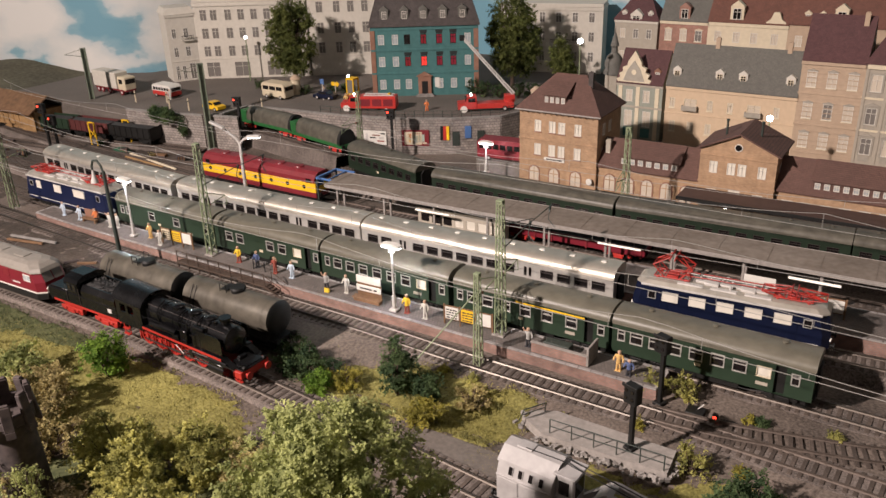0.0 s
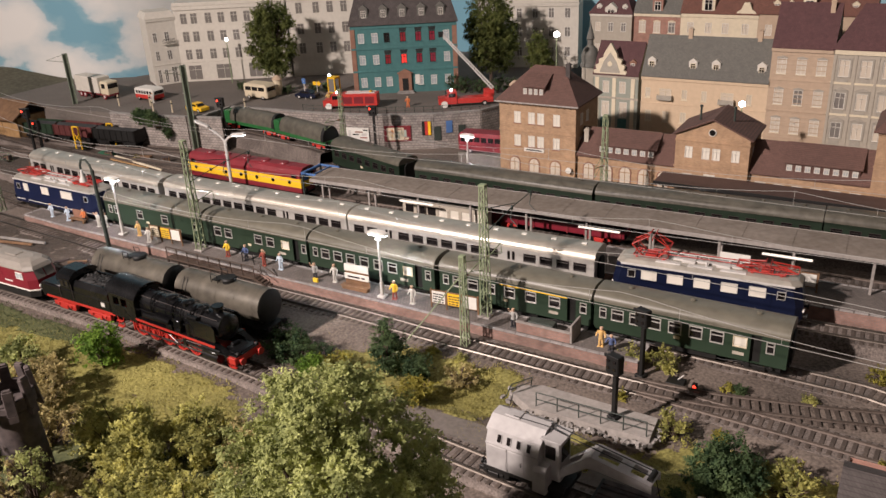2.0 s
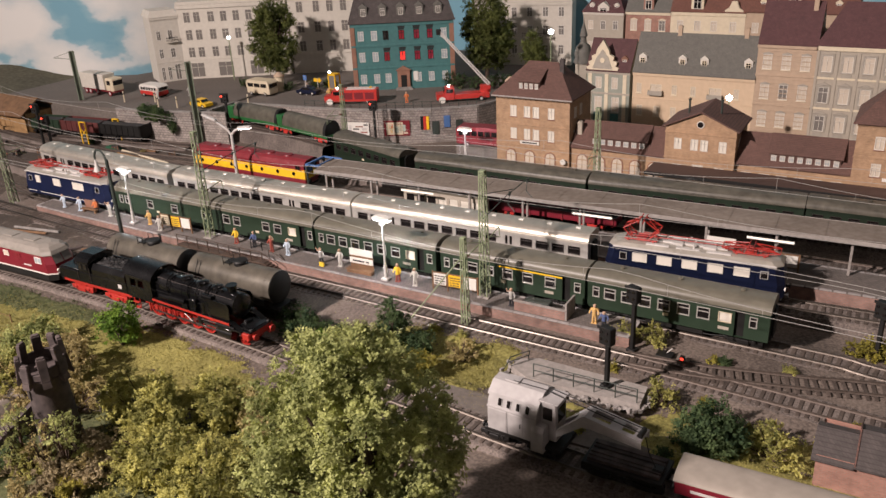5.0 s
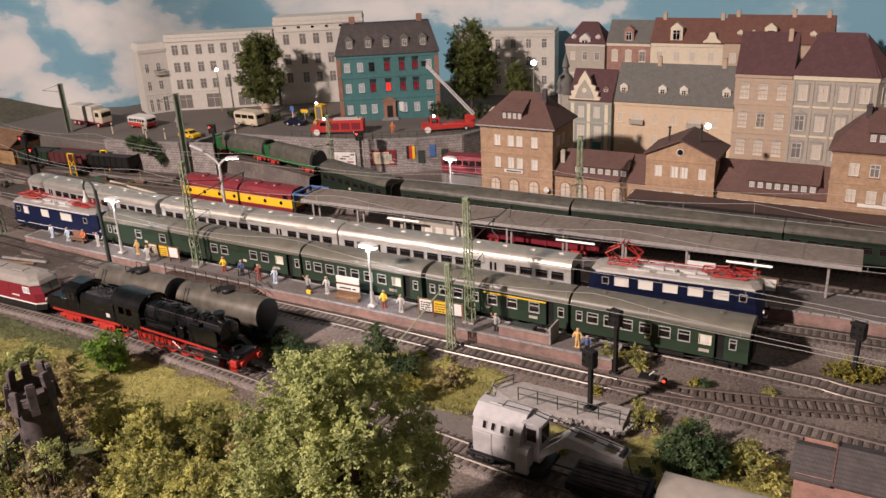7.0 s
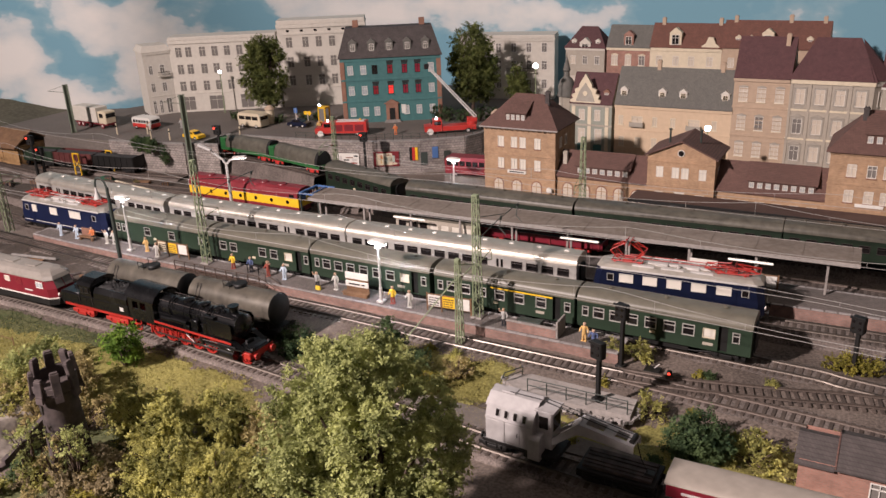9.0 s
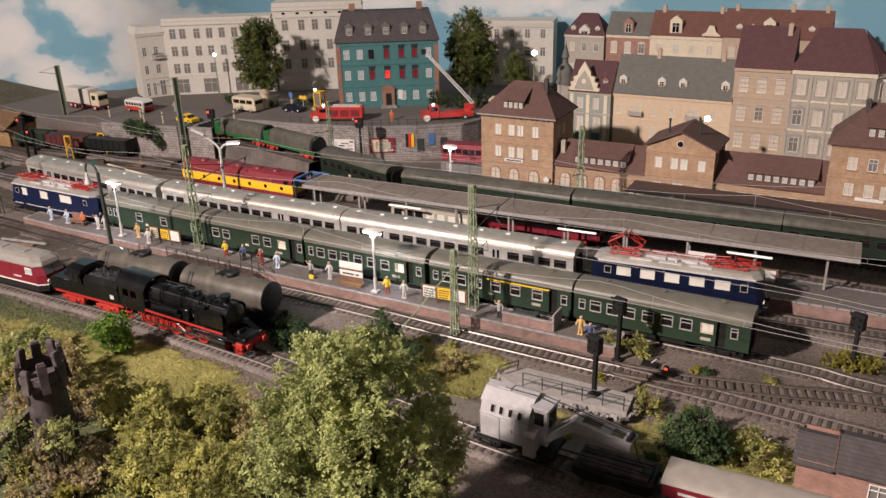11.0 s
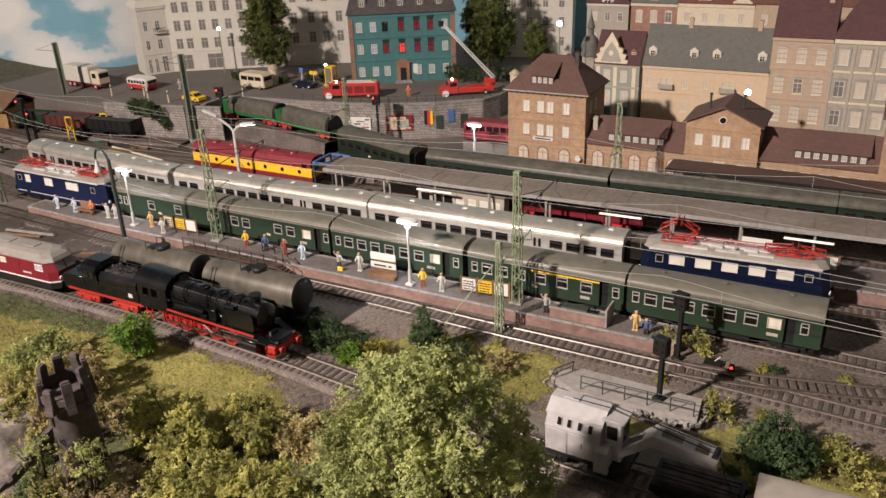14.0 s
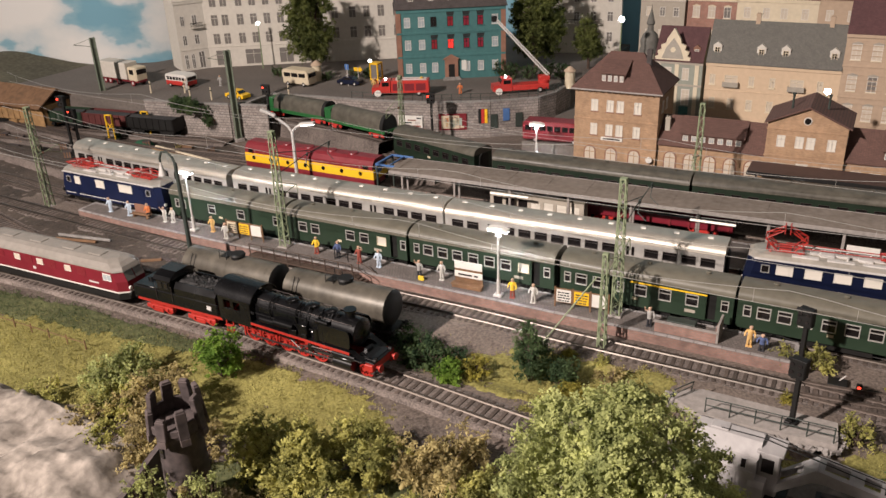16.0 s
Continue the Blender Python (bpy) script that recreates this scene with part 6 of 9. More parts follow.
def old_town():
    y, z0 = 1175, 26
    # narrow gabled house with a stepped ivory gable
    t = house("gabled_house", "narrow grey-green house with a curled ivory gable", -432, y, z0, 0, 70, 60, 84, "sage", [(20, 66, 10, 18), (46, 66, 10, 18), (20, 32, 12, 24), (48, 32, 12, 24)],
              ("gable", 44, "redtile"), dormers=[(58, 8, 92, 10, 11, "rust")], bands=((80, 84, 1.4), (48, 51, 1.0)), bandmat="greyhouse")
    for x in (6, 33, 62):
        part("pilaster", G().box(x - 3, x + 3, -0.9, 0.2, 0, 80, 0.2), "ivory", t)
    for x in (20, 47):
        part("panel", G().box(x - 7, x + 7, -0.6, -0.1, 4, 18, 0.2), "teal", t)
    gab = [(2, 84), (50, 84), (52, 90), (47, 92), (49, 98), (43, 101), (44, 107), (37, 110), (36, 116), (26, 132), (16, 116), (15, 110), (8, 107), (9, 101), (3, 98), (5, 92), (0, 90)]
    part("gable", G().prism(gab, -2, 4, "y"), "ivory", t, "curled ivory gable")
    part("gable_field", G().prism([(10, 88), (42, 88), (36, 104), (26, 118), (16, 104)], -2.7, -2.1, "y"), "bluegrey", t)
    part("gable_star", G().cyl((26, -3.4, 101), (26, -2.5, 101), 4, n=8), "ivory", t)
    # long peach house
    xs = (22, 60, 92, 130, 162)
    peach = house("peach_house", "long peach plastered house with a grey slate roof", -357, y, z0, 0, 178, 60, 86, "peach", [(10, 62, 8, 15), (36, 62, 18, 15), (64, 62, 8, 15), (92, 62, 8, 15), (124, 62, 18, 15), (154, 62, 8, 15), (12, 28, 9, 16), (38, 28, 9, 16), (64, 28, 9, 16), (92, 28, 9, 16), (124, 28, 9, 16), (154, 28, 9, 16)],
          ("gable", 54, "greyroof"), framemat="ivory", dormers=[(12, 6, 95, 12, 14, "frame"), (72, 6, 95, 12, 14, "frame"), (104, 6, 95, 12, 14, "frame"), (166, 6, 95, 12, 14, "frame")],
          chimneys=[(60, 30, 118, 34), (156, 30, 118, 34)], bands=((81, 86, 1.6), (46, 47.5, 0.7)), bandmat="peach", sills="ivory")
    for a in (36, 124):
        part("balcony", G().box(a - 11, a + 11, -6, 0, 53, 54.2).box(a - 11, a + 11, -6.3, -5.6, 54.2, 60, 0.1).box(a - 11, a - 10.4, -5.6, 0, 54.2, 60).box(a + 10.4, a + 11, -5.6, 0, 54.2, 60), "bluegrey", peach)
    # tan tenement
    xs = (14, 39, 64)
    tan = house("tan_tenement", "tall tan tenement with arched window surrounds and a dark red roof", -179, y, z0, 0, 77, 62, 136, "ochre", grid(xs, (112, 70, 30), 12, 21), ("gable", 54, "redtile"), chimneys=[(66, 26, 168, 28)],
          bands=((131, 136, 2.0), (92, 94, 0.9), (50, 52, 0.9), (12, 14, 0.9)), bandmat="ochre", hoods="bluegrey", sills="ivory", dormers=[(28, 22, 158, 5, 4, "frame"), (60, 22, 158, 5, 4, "frame")])
    for x0, z1 in ((0, 131),):
        for k in range(20):
            part("stone_course", G().box(0.4, 76.6, -0.42, 0.1, 3 + k * 6.5, 3.9 + k * 6.5), "ochre", tan)
    xs = (14, 40, 66, 92)
    t = house("grey_tenement", "tall grey and white tenement with grey window surrounds", -102, y, z0, 0, 108, 62, 138, "greyhouse", grid(xs, (113, 70, 30), 13, 22), ("hip", 54, "redtile"), hoods=None, sills="bluegrey",
              bands=((131, 138, 2.0), (92, 95, 0.9), (50, 53, 0.9)), bandmat="ivory", dormers=[(30, 26, 160, 5, 4, "frame"), (70, 26, 160, 5, 4, "frame")])
    for x in (2, 27, 53, 79, 106):
        part("pilaster", G().box(x - 1.8, x + 1.8, -1.0, 0.2, 0, 131, 0.2), "greyhouse", t)
    for a, c, w, h in grid(xs, (113, 70, 30), 13, 22):
        part("window_surround", G().box(a - w / 2 - 2.6, a - w / 2, -0.9, 0.1, c - h / 2 - 1, c + h / 2 + 2.6, 0.2).box(a + w / 2, a + w / 2 + 2.6, -0.9, 0.1, c - h / 2 - 1, c + h / 2 + 2.6, 0.2).box(a - w / 2, a + w / 2, -0.9, 0.1, c + h / 2, c + h / 2 + 2.6, 0.2), "bluegrey", t)
        part("apron_panel", G().box(a - w / 2, a + w / 2, -0.6, 0.1, c - h / 2 - 9, c - h / 2 - 2.5, 0.2), "bluegrey", t)
        if c < 100:
            part("window_hood", G().prism([(a - w / 2 - 3, c + h / 2 + 3), (a + w / 2 + 3, c + h / 2 + 3), (a, c + h / 2 + 7)], -1.6, 0, "y"), "bluegrey", t)
    # chamfered corner
    corner = part("corner_bay", G().prism([(108, 0), (126, 20), (126, 62), (108, 62)], 0, 138, "z"), "greyhouse", t)
    part("corner_roof", G().add([(106, -4, 138), (130, 19, 138), (130, 65, 138), (106, 65, 138), (84, 31, 192)], [(0, 1, 4), (1, 2, 4), (2, 3, 4), (3, 0, 4), (0, 3, 2, 1)]), "redtile", t)
    part("corner_cornice", G().prism([(107, -2.2), (128, 19.6), (128, 21), (107, 0)], 131, 138, "z"), "frame", t)
    for z in (113, 70, 30):
        window(corner, *win(12, 22), at(117.3, 9.6, z, 48))
    house("grey_tenement", "plain grey tenement beyond the corner house", 12, y + 10, z0, 0, 150, 62, 130, "greyhouse", grid((16, 46, 76, 106, 134), (105, 66, 28), 11, 18), ("gable", 46, "redtile"), bands=((126, 130, 1.6),), bandmat="white")
    # row behind
    yb = 1335
    house("pale_house", "grey stucco house with a pediment and a red roof", -500, yb, z0, 0, 72, 50, 150, "greyhouse", grid((14, 36, 58), (128, 92), 9, 15), ("hip", 34, "redtile"), bands=((145, 150, 1.5),), bandmat="palehouse", dormers=[(36, -1, 148, 20, 10, "palehouse"), (14, 4, 152, 9, 9, "palehouse"), (58, 4, 152, 9, 9, "palehouse")])
    house("brick_house", "pinkish brick house with a grey roof", -424, yb, z0, 0, 76, 50, 152, "redbrick", grid((14, 38, 62), (130, 92), 11, 17), ("gable", 34, "greyroof"), bands=((147, 152, 1.5),), bandmat="ivory", dormers=[(38, 0, 154, 17, 19, "redbrick")], sills="ivory", hoods="ivory")
    t = house("cream_house", "cream stucco house with curled gables and a red tiled roof", -348, yb, z0, 0, 118, 50, 154, "ivory", grid((16, 44, 70, 100), (132, 92), 10, 16), ("gable", 36, "orangetile"), bands=((148, 154, 1.5),), bandmat="ivory", dormers=[(42, 0, 156, 20, 22, "ivory")], chimneys=[(16, 25, 180, 20), (110, 25, 180, 20)])
    part("gable", G().prism([(84, 150), (116, 150), (114, 158), (108, 162), (104, 172), (96, 172), (92, 162), (86, 158)], -2, 4, "y"), "ivory", t)
    house("orange_house", "brown house with an orange tiled roof and dormers", -230, yb, z0, 0, 160, 50, 156, "ochre", grid((16, 46, 76, 106, 136), (132, 92), 10, 16), ("gable", 40, "orangetile"), dormers=[(70, 0, 158, 18, 22, "ivory"), (24, 6, 162, 10, 10, "ivory"), (44, 6, 162, 10, 10, "ivory"), (104, 6, 162, 9, 9, "ivory"), (132, 6, 162, 10, 10, "ivory")], chimneys=[(16, 25, 184, 20), (100, 25, 188, 18), (150, 25, 184, 20)])
    # spire behind the station
    s = thing("church_spire", "grey church spire with a slate onion dome", "church tower", -448, 1200, z0)
    part("shaft", G().cyl((0, 0, 0), (0, 0, 92), 13, n=8, smooth=False), "greyhouse", s)
    part("dome", G().lathe([(15, 90), (15, 94), (13, 98), (14.5, 106), (11, 116), (5, 122), (4.5, 130), (6.5, 132), (4.5, 140), (1, 152), (0.2, 160)], 12), "greyroof", s)


def burning_house():
    """The teal house on the upper street, with fire in five windows."""
    rz = math.degrees(math.atan2(93, 150))
    xs = (17, 40, 60, 87, 113, 136, 160)
    W, H = 177, 115
    wins = [(x, z, 10, 16) for z in (94, 58, 20) for x in xs if not (z == 20 and x == 87)]
    t = thing("burning_house", "teal plastered house with brown corners and fire in its windows", "house", -838, 1113, STREET, rz)
    lit = {(60, 94): "pane", (87, 94): "firedim", (113, 94): "firelit", (136, 94): "firelit", (60, 58): "firedim", (87, 58): "firehot", (113, 58): "firelit", (136, 58): "firelit"}
    g = G().facade((0, 0, 0), (1, 0, 0), (0, -1, 0), W, H, [(a - w / 2 + .2, c - h / 2 + .2, a + w / 2 - .2, c + h / 2 - .2) for a, c, w, h in wins], 1.6)
    g.facade((W, 0, 0), (0, 1, 0), (1, 0, 0), 70, H, [], 1).facade((0, 0, 0), (0, 1, 0), (-1, 0, 0), 70, H, [], 1).facade((0, 70, 0), (1, 0, 0), (0, 1, 0), W, H, [], 1)
    g.add([(1, 1.8, 0), (W - 1, 1.8, 0), (W - 1, 1.8, H), (1, 1.8, H)], [(0, 1, 2, 3)])
    part("wall", g, "teal", t)
    for a, c, w, h in wins:
        k = lit.get((a, c))
        if k:
            window(t, *win(w, h, "chassis", k), at(a, 0.1, c))
            if k != "pane":
                part("soot", G().prism([(a - 5, c + 8.5), (a + 5, c + 8.5), (a + 7, c + 15), (a - 6, c + 15)], -0.12, -0.05, "y"), "soot", t)
        else:
            window(t, *win(w, h, "white", "paneblue"), at(a, -0.05, c))
        part("window_sill", G().box(a - 6.5, a + 6.5, -1.2, 0, c - h / 2 - 1.2, c - h / 2), "teal", t)
    for z in (38, 76, 110):
        part("cornice", G().box(-0.6, W + 0.6, -1.3, 0, z - 1, z + (2.5 if z < 110 else 5), 0.2), "teal", t)
    for x0, x1 in ((-1, 7), (W - 7, W + 1)):
        part("quoin", G().box(x0, x1, -1.2, 1, 0, H, 0.3), "rust", t)
    part("side_cladding", G().box(W - 0.2, W + 1, 1, 70, 0, H), "rust", t)
    part("side_cladding", G().box(-1, 0.2, 1, 70, 0, H), "rust", t)
    d = part("door_surround", G().box(76, 98, -4, 0.5, 0, 33, 0.4).prism([(73, 33), (101, 33), (87, 41)], -5, 0.5, "y"), "rust", t, "brown stone doorway")
    part("door", G().box(82, 92, -4.4, -3.9, 0, 25), "chassis", d)
    part("steps", G().box(72, 102, -12, -4, 0, 2).box(74, 100, -9, -4, 2, 4), "stonecap", t)
    part("plaque", G().box(104, 112, -1.2, -0.2, 14, 30, 0.2), "white", t, "white plaque beside the door")
    r = G()
    a = [(-4, -4, H), (W + 4, -4, H), (W + 4, 74, H), (-4, 74, H)]
    b = [(12, 16, H + 50), (W - 12, 16, H + 50), (W - 12, 54, H + 50), (12, 54, H + 50)]
    r.add(a + b, [(0, 1, 5, 4), (1, 2, 6, 5), (2, 3, 7, 6), (3, 0, 4, 7), (4, 5, 6, 7), (0, 3, 2, 1)])
    rf = part("roof", r, "slatedark", t, "dark mansard roof")
    for x in (24, 57, 88, 120, 152):
        dm = part("dormer", G().box(x - 7, x + 7, 1, 18, H + 10, H + 26, 0.3).prism([(x - 8.5, H + 26), (x + 8.5, H + 26), (x, H + 33)], 0, 20, "y"), "greyroof", rf)
        window(rf, *win(8, 12, "frame", "paneblind"), at(x, 0.6, H + 18))
    for x in (30, 148):
        part("chimney", G().box(x - 5, x + 5, 30, 38, H + 48, H + 62, 0.3), "rust", rf)


M["firehot"] = glowing("open_fire", (0.95, 0.05, 0.035), 0.5)
M["firedim"] = glowing("low_fire", (0.25, 0.012, 0.02), 0.05)
M["firelit"] = glowing("red_fire", (0.24, 0.012, 0.03), 0.08)
M["soot"] = material("soot", (0.02, 0.025, 0.025), 0.95, 0, 0.4, 200, 60, 0.1)


def pale_block():
    """The pale apartment houses along the back of the upper street."""
    rz = math.degrees(math.atan2(93, 150))
    c, s = math.cos(radians(rz)), math.sin(radians(rz))
    o = lambda a, b=0: (-1270 + a * c - b * s, 1065 + a * s + b * c)
    xs = (68, 87, 114, 138, 162, 186, 210, 234)
    t = house("apartment_house", "pale stucco apartment house with rows of dark windows", *o(50), STREET, rz, 208, 60, 140, "palehouse", [(x - 50, z, 13, 20) for z in (117, 84, 51) for x in xs] + [(25, 17, 26, 28), (80, 17, 30, 28), (140, 17, 26, 28), (185, 17, 24, 28)],
              ("flat", 6, "palehouse"), framemat="palehouse", panemat="panegrey", bands=((133, 140, 2.4), (36, 38, 1.0)), bandmat="palehouse")
    # corner wing turned away
    p = o(50)
    t2 = house("apartment_house", "pale corner house with a balcony and narrow windows", p[0] - 52 * math.cos(radians(rz + 28)), p[1] - 52 * math.sin(radians(rz + 28)), STREET, rz + 28, 52, 60, 122, "palehouse",
               [(12, 88, 8, 18), (34, 88, 9, 18), (12, 54, 8, 18), (34, 54, 9, 18), (10, 16, 7, 26), (22, 16, 7, 26), (38, 17, 11, 30)], ("mansard", 12, "palehouse"), framemat="white", panemat="panegrey", bands=((117, 122, 1.6), (36, 38, 0.9)), bandmat="palehouse")
    bal = part("balcony", G().box(24, 46, -7, 0, 74, 75.5), "palehouse", t2)
    g = G()
    for i in range(12):
        g.cyl((24.5 + i * 1.9, -6.6, 75.5), (24.5 + i * 1.9, -6.6, 83), 0.3, n=4)
    g.box(24, 46, -7, -6.3, 83, 83.8)
    part("balcony_railing", g, "chassis", bal)
    t = house("apartment_house", "taller pale apartment house with a heavy cornice", *o(262, 0), STREET, rz, 172, 60, 160, "palehouse", grid((22, 54, 80, 106, 134, 158), (126, 88, 52), 13, 21), ("flat", 8, "palehouse"), framemat="palehouse", panemat="panegrey",
              bands=((140, 144, 1.6), (153, 160, 2.6), (36, 39, 1.4)), bandmat="palehouse")
    for i in range(6):
        part("attic_opening", G().box(18 + i * 27, 24 + i * 27, -0.3, 0.1, 146, 150), "pane", t)
    t = house("apartment_house", "pale apartment house with an iron balcony behind the trees", -745, 1390, STREET, 14, 190, 60, 118, "palehouse", grid((20, 50, 80, 110, 140, 170), (100, 66, 30), 11, 18), ("flat", 6, "palehouse"), framemat="white", panemat="panegrey", bands=((112, 118, 2),), bandmat="palehouse")
    bal = part("balcony", G().box(96, 156, -7, 0, 52, 53.5), "palehouse", t)
    g = G()
    for i in range(24):
        g.cyl((97 + i * 2.5, -6.6, 53.5), (97 + i * 2.5, -6.6, 61), 0.3, n=4)
    g.box(96, 156, -7, -6.3, 61, 61.8)
    part("balcony_railing", g, "chassis", bal)




def canopy():
    t = thing("platform_canopy", "long grey felt-covered platform canopy on steel posts", "canopy", -320, 724, 0, 2.0)
    L0, L1, y0, y1, z = -300, 345, 0, 47, 61.5
    part("roof", G().prism([(y0, z), (y0, z + 1.8), ((y0 + y1) / 2, z + 2.6), (y1, z + 1.8), (y1, z), ((y0 + y1) / 2, z + 1)], L0, L1, "x"), "canopy", t)
    for i in range(15):
        x = L0 + 8 + i * (L1 - L0 - 16) / 14
        part("felt_seam", G().prism([(y0 + 0.4, z + 1.85), (y0 + 0.4, z + 2.1), ((y0 + y1) / 2, z + 2.9), (y1 - 0.4, z + 2.1), (y1 - 0.4, z + 1.85), ((y0 + y1) / 2, z + 2.4)], x - 0.3, x + 0.3, "x"), "canopy", t)
    part("fascia", G().box(L0, L1, y0 - 0.8, y0, z - 2, z + 2.2, 0.2).box(L0, L1, y1, y1 + 0.8, z - 2, z + 2.2, 0.2), "concrete", t)
    for i in range(10):
        x = L0 + 14 + i * 67
        for y in (6, 19):
            part("post", G().box(x - 1.2, x + 1.2, y - 1, y + 1, P2, z, 0.2), "concrete", t)
        part("cross_beam", G().prism([(y0 + 2, z - 0.5), (11, z - 5), (15, z - 5), (y1 - 2, z - 0.5)], x - 0.8, x + 0.8, "x"), "mastdark", t)
    for x in (-470, -255, -75):
        l = thing("tube_lamp", "lit white tube lamp under the platform canopy", "lamp", x, 723 + (x + 320) * 0.035, 53, 2, group="canopy tube lamps")
        part("tube", G().box(-22, 22, -1.2, 1.2, -1, 1, 0.4), "tubelit", l)
        part("hanger", G().cyl((-15, 0, 1), (-15, 1, 7), 0.4, n=5).cyl((15, 0, 1), (15, 1, 7), 0.4, n=5), "chassis", l)
    k = thing("kiosk", "pale grey waiting room with dark and bright panes under the canopy", "kiosk", -500, 694, P2)
    part("body", G().facade((0, 40, 0), (1, 0, 0), (0, -1, 0), 110, 24, [(4 + 15 * i, 8, 15 + 15 * i, 18) for i in range(7)], 1).box(0, 110, 42, 54, 0, 24), "greyhouse", k)
    for i in range(7):
        part("pane", G().box(4 + 15 * i, 15 + 15 * i, 40.6, 41, 8, 18), "pane" if i < 3 else "panewhite", k)
    part("roof", G().box(-2, 112, 38, 56, 24, 26, 0.4), "coachroof", k)


station(), old_town(), burning_house(), pale_block(), canopy()

# ---- plants and ground cover ----
nrng = np.random.default_rng(11)


def leaf_mesh(name, blobs, n, size, mat, flat=0.5):
    """Sprays of small leaves over a set of lumps, with gaps between them; blobs are (x, y, z, rx, ry, rz) in mm."""
    b = np.array(blobs, float)
    area = (b[:, 3] * b[:, 4] + b[:, 3] * b[:, 5] + b[:, 4] * b[:, 5])
    unit = lambda a: a / np.linalg.norm(a, axis=1)[:, None]
    ns = max(8, n // 22)
    pick = nrng.choice(len(b), ns, p=area / area.sum())
    out = unit(nrng.normal(size=(ns, 3)) + (0, 0, 0.3))
    root = b[pick, :3] + out * b[pick, 3:] * nrng.uniform(0.45, 1.05, ns)[:, None]
    way = unit(out + nrng.normal(size=(ns, 3)) * 0.55 - (0, 0, 0.15))
    reach = size * nrng.uniform(2.5, 6.5, ns)
    face = unit(out * 0.7 + nrng.normal(size=(ns, 3)) * 0.35 + (0, 0, 0.5))
    q = nrng.integers(0, ns, n)
    c = root[q] + way[q] * (nrng.uniform(-0.2, 1.0, n) * reach[q])[:, None] + nrng.normal(size=(n, 3)) * size * 0.85
    nor = unit(face[q] + nrng.normal(size=(n, 3)) * flat)
    u = nrng.normal(size=(n, 3)) + way[q]
    u = unit(u - nor * (u * nor).sum(1)[:, None])
    w = np.cross(nor, u)
    s = size * nrng.uniform(0.5, 1.4, n)[:, None]
    v = np.stack([c - u * s, c + w * s * 0.55, c + u * s, c - w * s * 0.55], 1).reshape(-1, 3) * K
    me = bpy.data.meshes.new(name)
    idx = np.arange(4 * n).reshape(-1, 4)
    me.vertices.add(4 * n)
    me.vertices.foreach_set("co", v.ravel())
    me.loops.add(4 * n)
    me.loops.foreach_set("vertex_index", idx.ravel())
    me.polygons.add(n)
    me.polygons.foreach_set("loop_start", idx[:, 0])
    me.update(calc_edges=True)
    me.materials.append(M[mat])
    return me


def lumps(rx, ry, rz, n, cz, lump, seed):
    r = random.Random(seed)
    out = []
    for i in range(n):
        while True:
            d = Vector((r.uniform(-1, 1), r.uniform(-1, 1), r.uniform(-0.75, 1)))
            if 0.25 < d.length < 1:
                break
        s = lump * r.uniform(0.45, 1.4)
        out.append((d.x * rx, d.y * ry, cz + d.z * rz, s * r.uniform(0.7, 1.3), s * r.uniform(0.7, 1.3), s * r.uniform(0.6, 1.2)))
    return out


def bush(x, y, r, h, mat, label, seed, dens=1.0, leaf=1.7, z=None, name="bush", ry=None, lump=None):
    gz = ground_height(x, y) if z is None else z
    t = thing(name, label, "bush", x, y, gz)
    bl = lumps(r * 0.85, (ry or r) * 0.85, h * 0.42, max(12, int(30 * r / 15)), h * 0.48, lump or max(3.2, r * 0.17), seed)
    area = sum(b[3] ** 2 for b in bl)
    part("foliage", leaf_mesh("foliage", bl, int(dens * area * 11.0 / leaf ** 2), leaf * 0.72, mat), "", t)
    g = G()
    rr = random.Random(seed)
    for b in rr.sample(bl, min(len(bl), 9 if r < 12 else 24)):
        m = (b[0] * 0.5 + rr.uniform(-2, 2), b[1] * 0.5 + rr.uniform(-2, 2), b[2] * 0.7)
        g.cyl((0, 0, -1), m, 0.8 if r > 12 else 0.4, 0.5, n=4).cyl(m, (b[0] * 1.1, b[1] * 1.1, b[2] + b[5] * 0.9), 0.5 if r > 12 else 0.25, 0.2, n=4)
    part("stem", g, "bark", t)
    return t


def tree(x, y, z, label, crown, mat, seed, n, lump, leaf, trunk_h, trunk_r, total=26000):
    t = thing("tree", label, "tree", x, y, z)
    rx, ry, rz, cz = crown
    bl = lumps(rx, ry, rz, n, cz, lump, seed)
    if rx > 50:
        bl = [b for b in bl if not (b[2] < 66 and abs(b[0] - 10) < 24 and b[1] < 16)]
    part("crown", leaf_mesh("crown", bl, total, leaf, mat), "", t)
    g = G()
    r = random.Random(seed)
    g.cyl((0, 0, -4), (r.uniform(-2, 2), r.uniform(-2, 2), trunk_h), trunk_r, trunk_r * 0.6, n=9)
    top = Vector((0, 0, trunk_h * 0.9))
    if rx > 50:
        for a, k in ((-16, 70), (14, 78), (-4, 92), (20, 60)):
            g.cyl(top, (a, r.uniform(-8, 4), k), trunk_r * 0.5, trunk_r * 0.25, n=8)
    for b in r.sample(bl, min(len(bl), 40)):
        e = Vector(b[:3])
        m = top.lerp(e, 0.5) + Vector((r.uniform(-3, 3), r.uniform(-3, 3), 4))
        g.cyl(top, m, trunk_r * 0.45, trunk_r * 0.25, n=6).cyl(m, e, trunk_r * 0.25, 0.4, n=5)
    part("trunk", g, "bark", t)
    return t


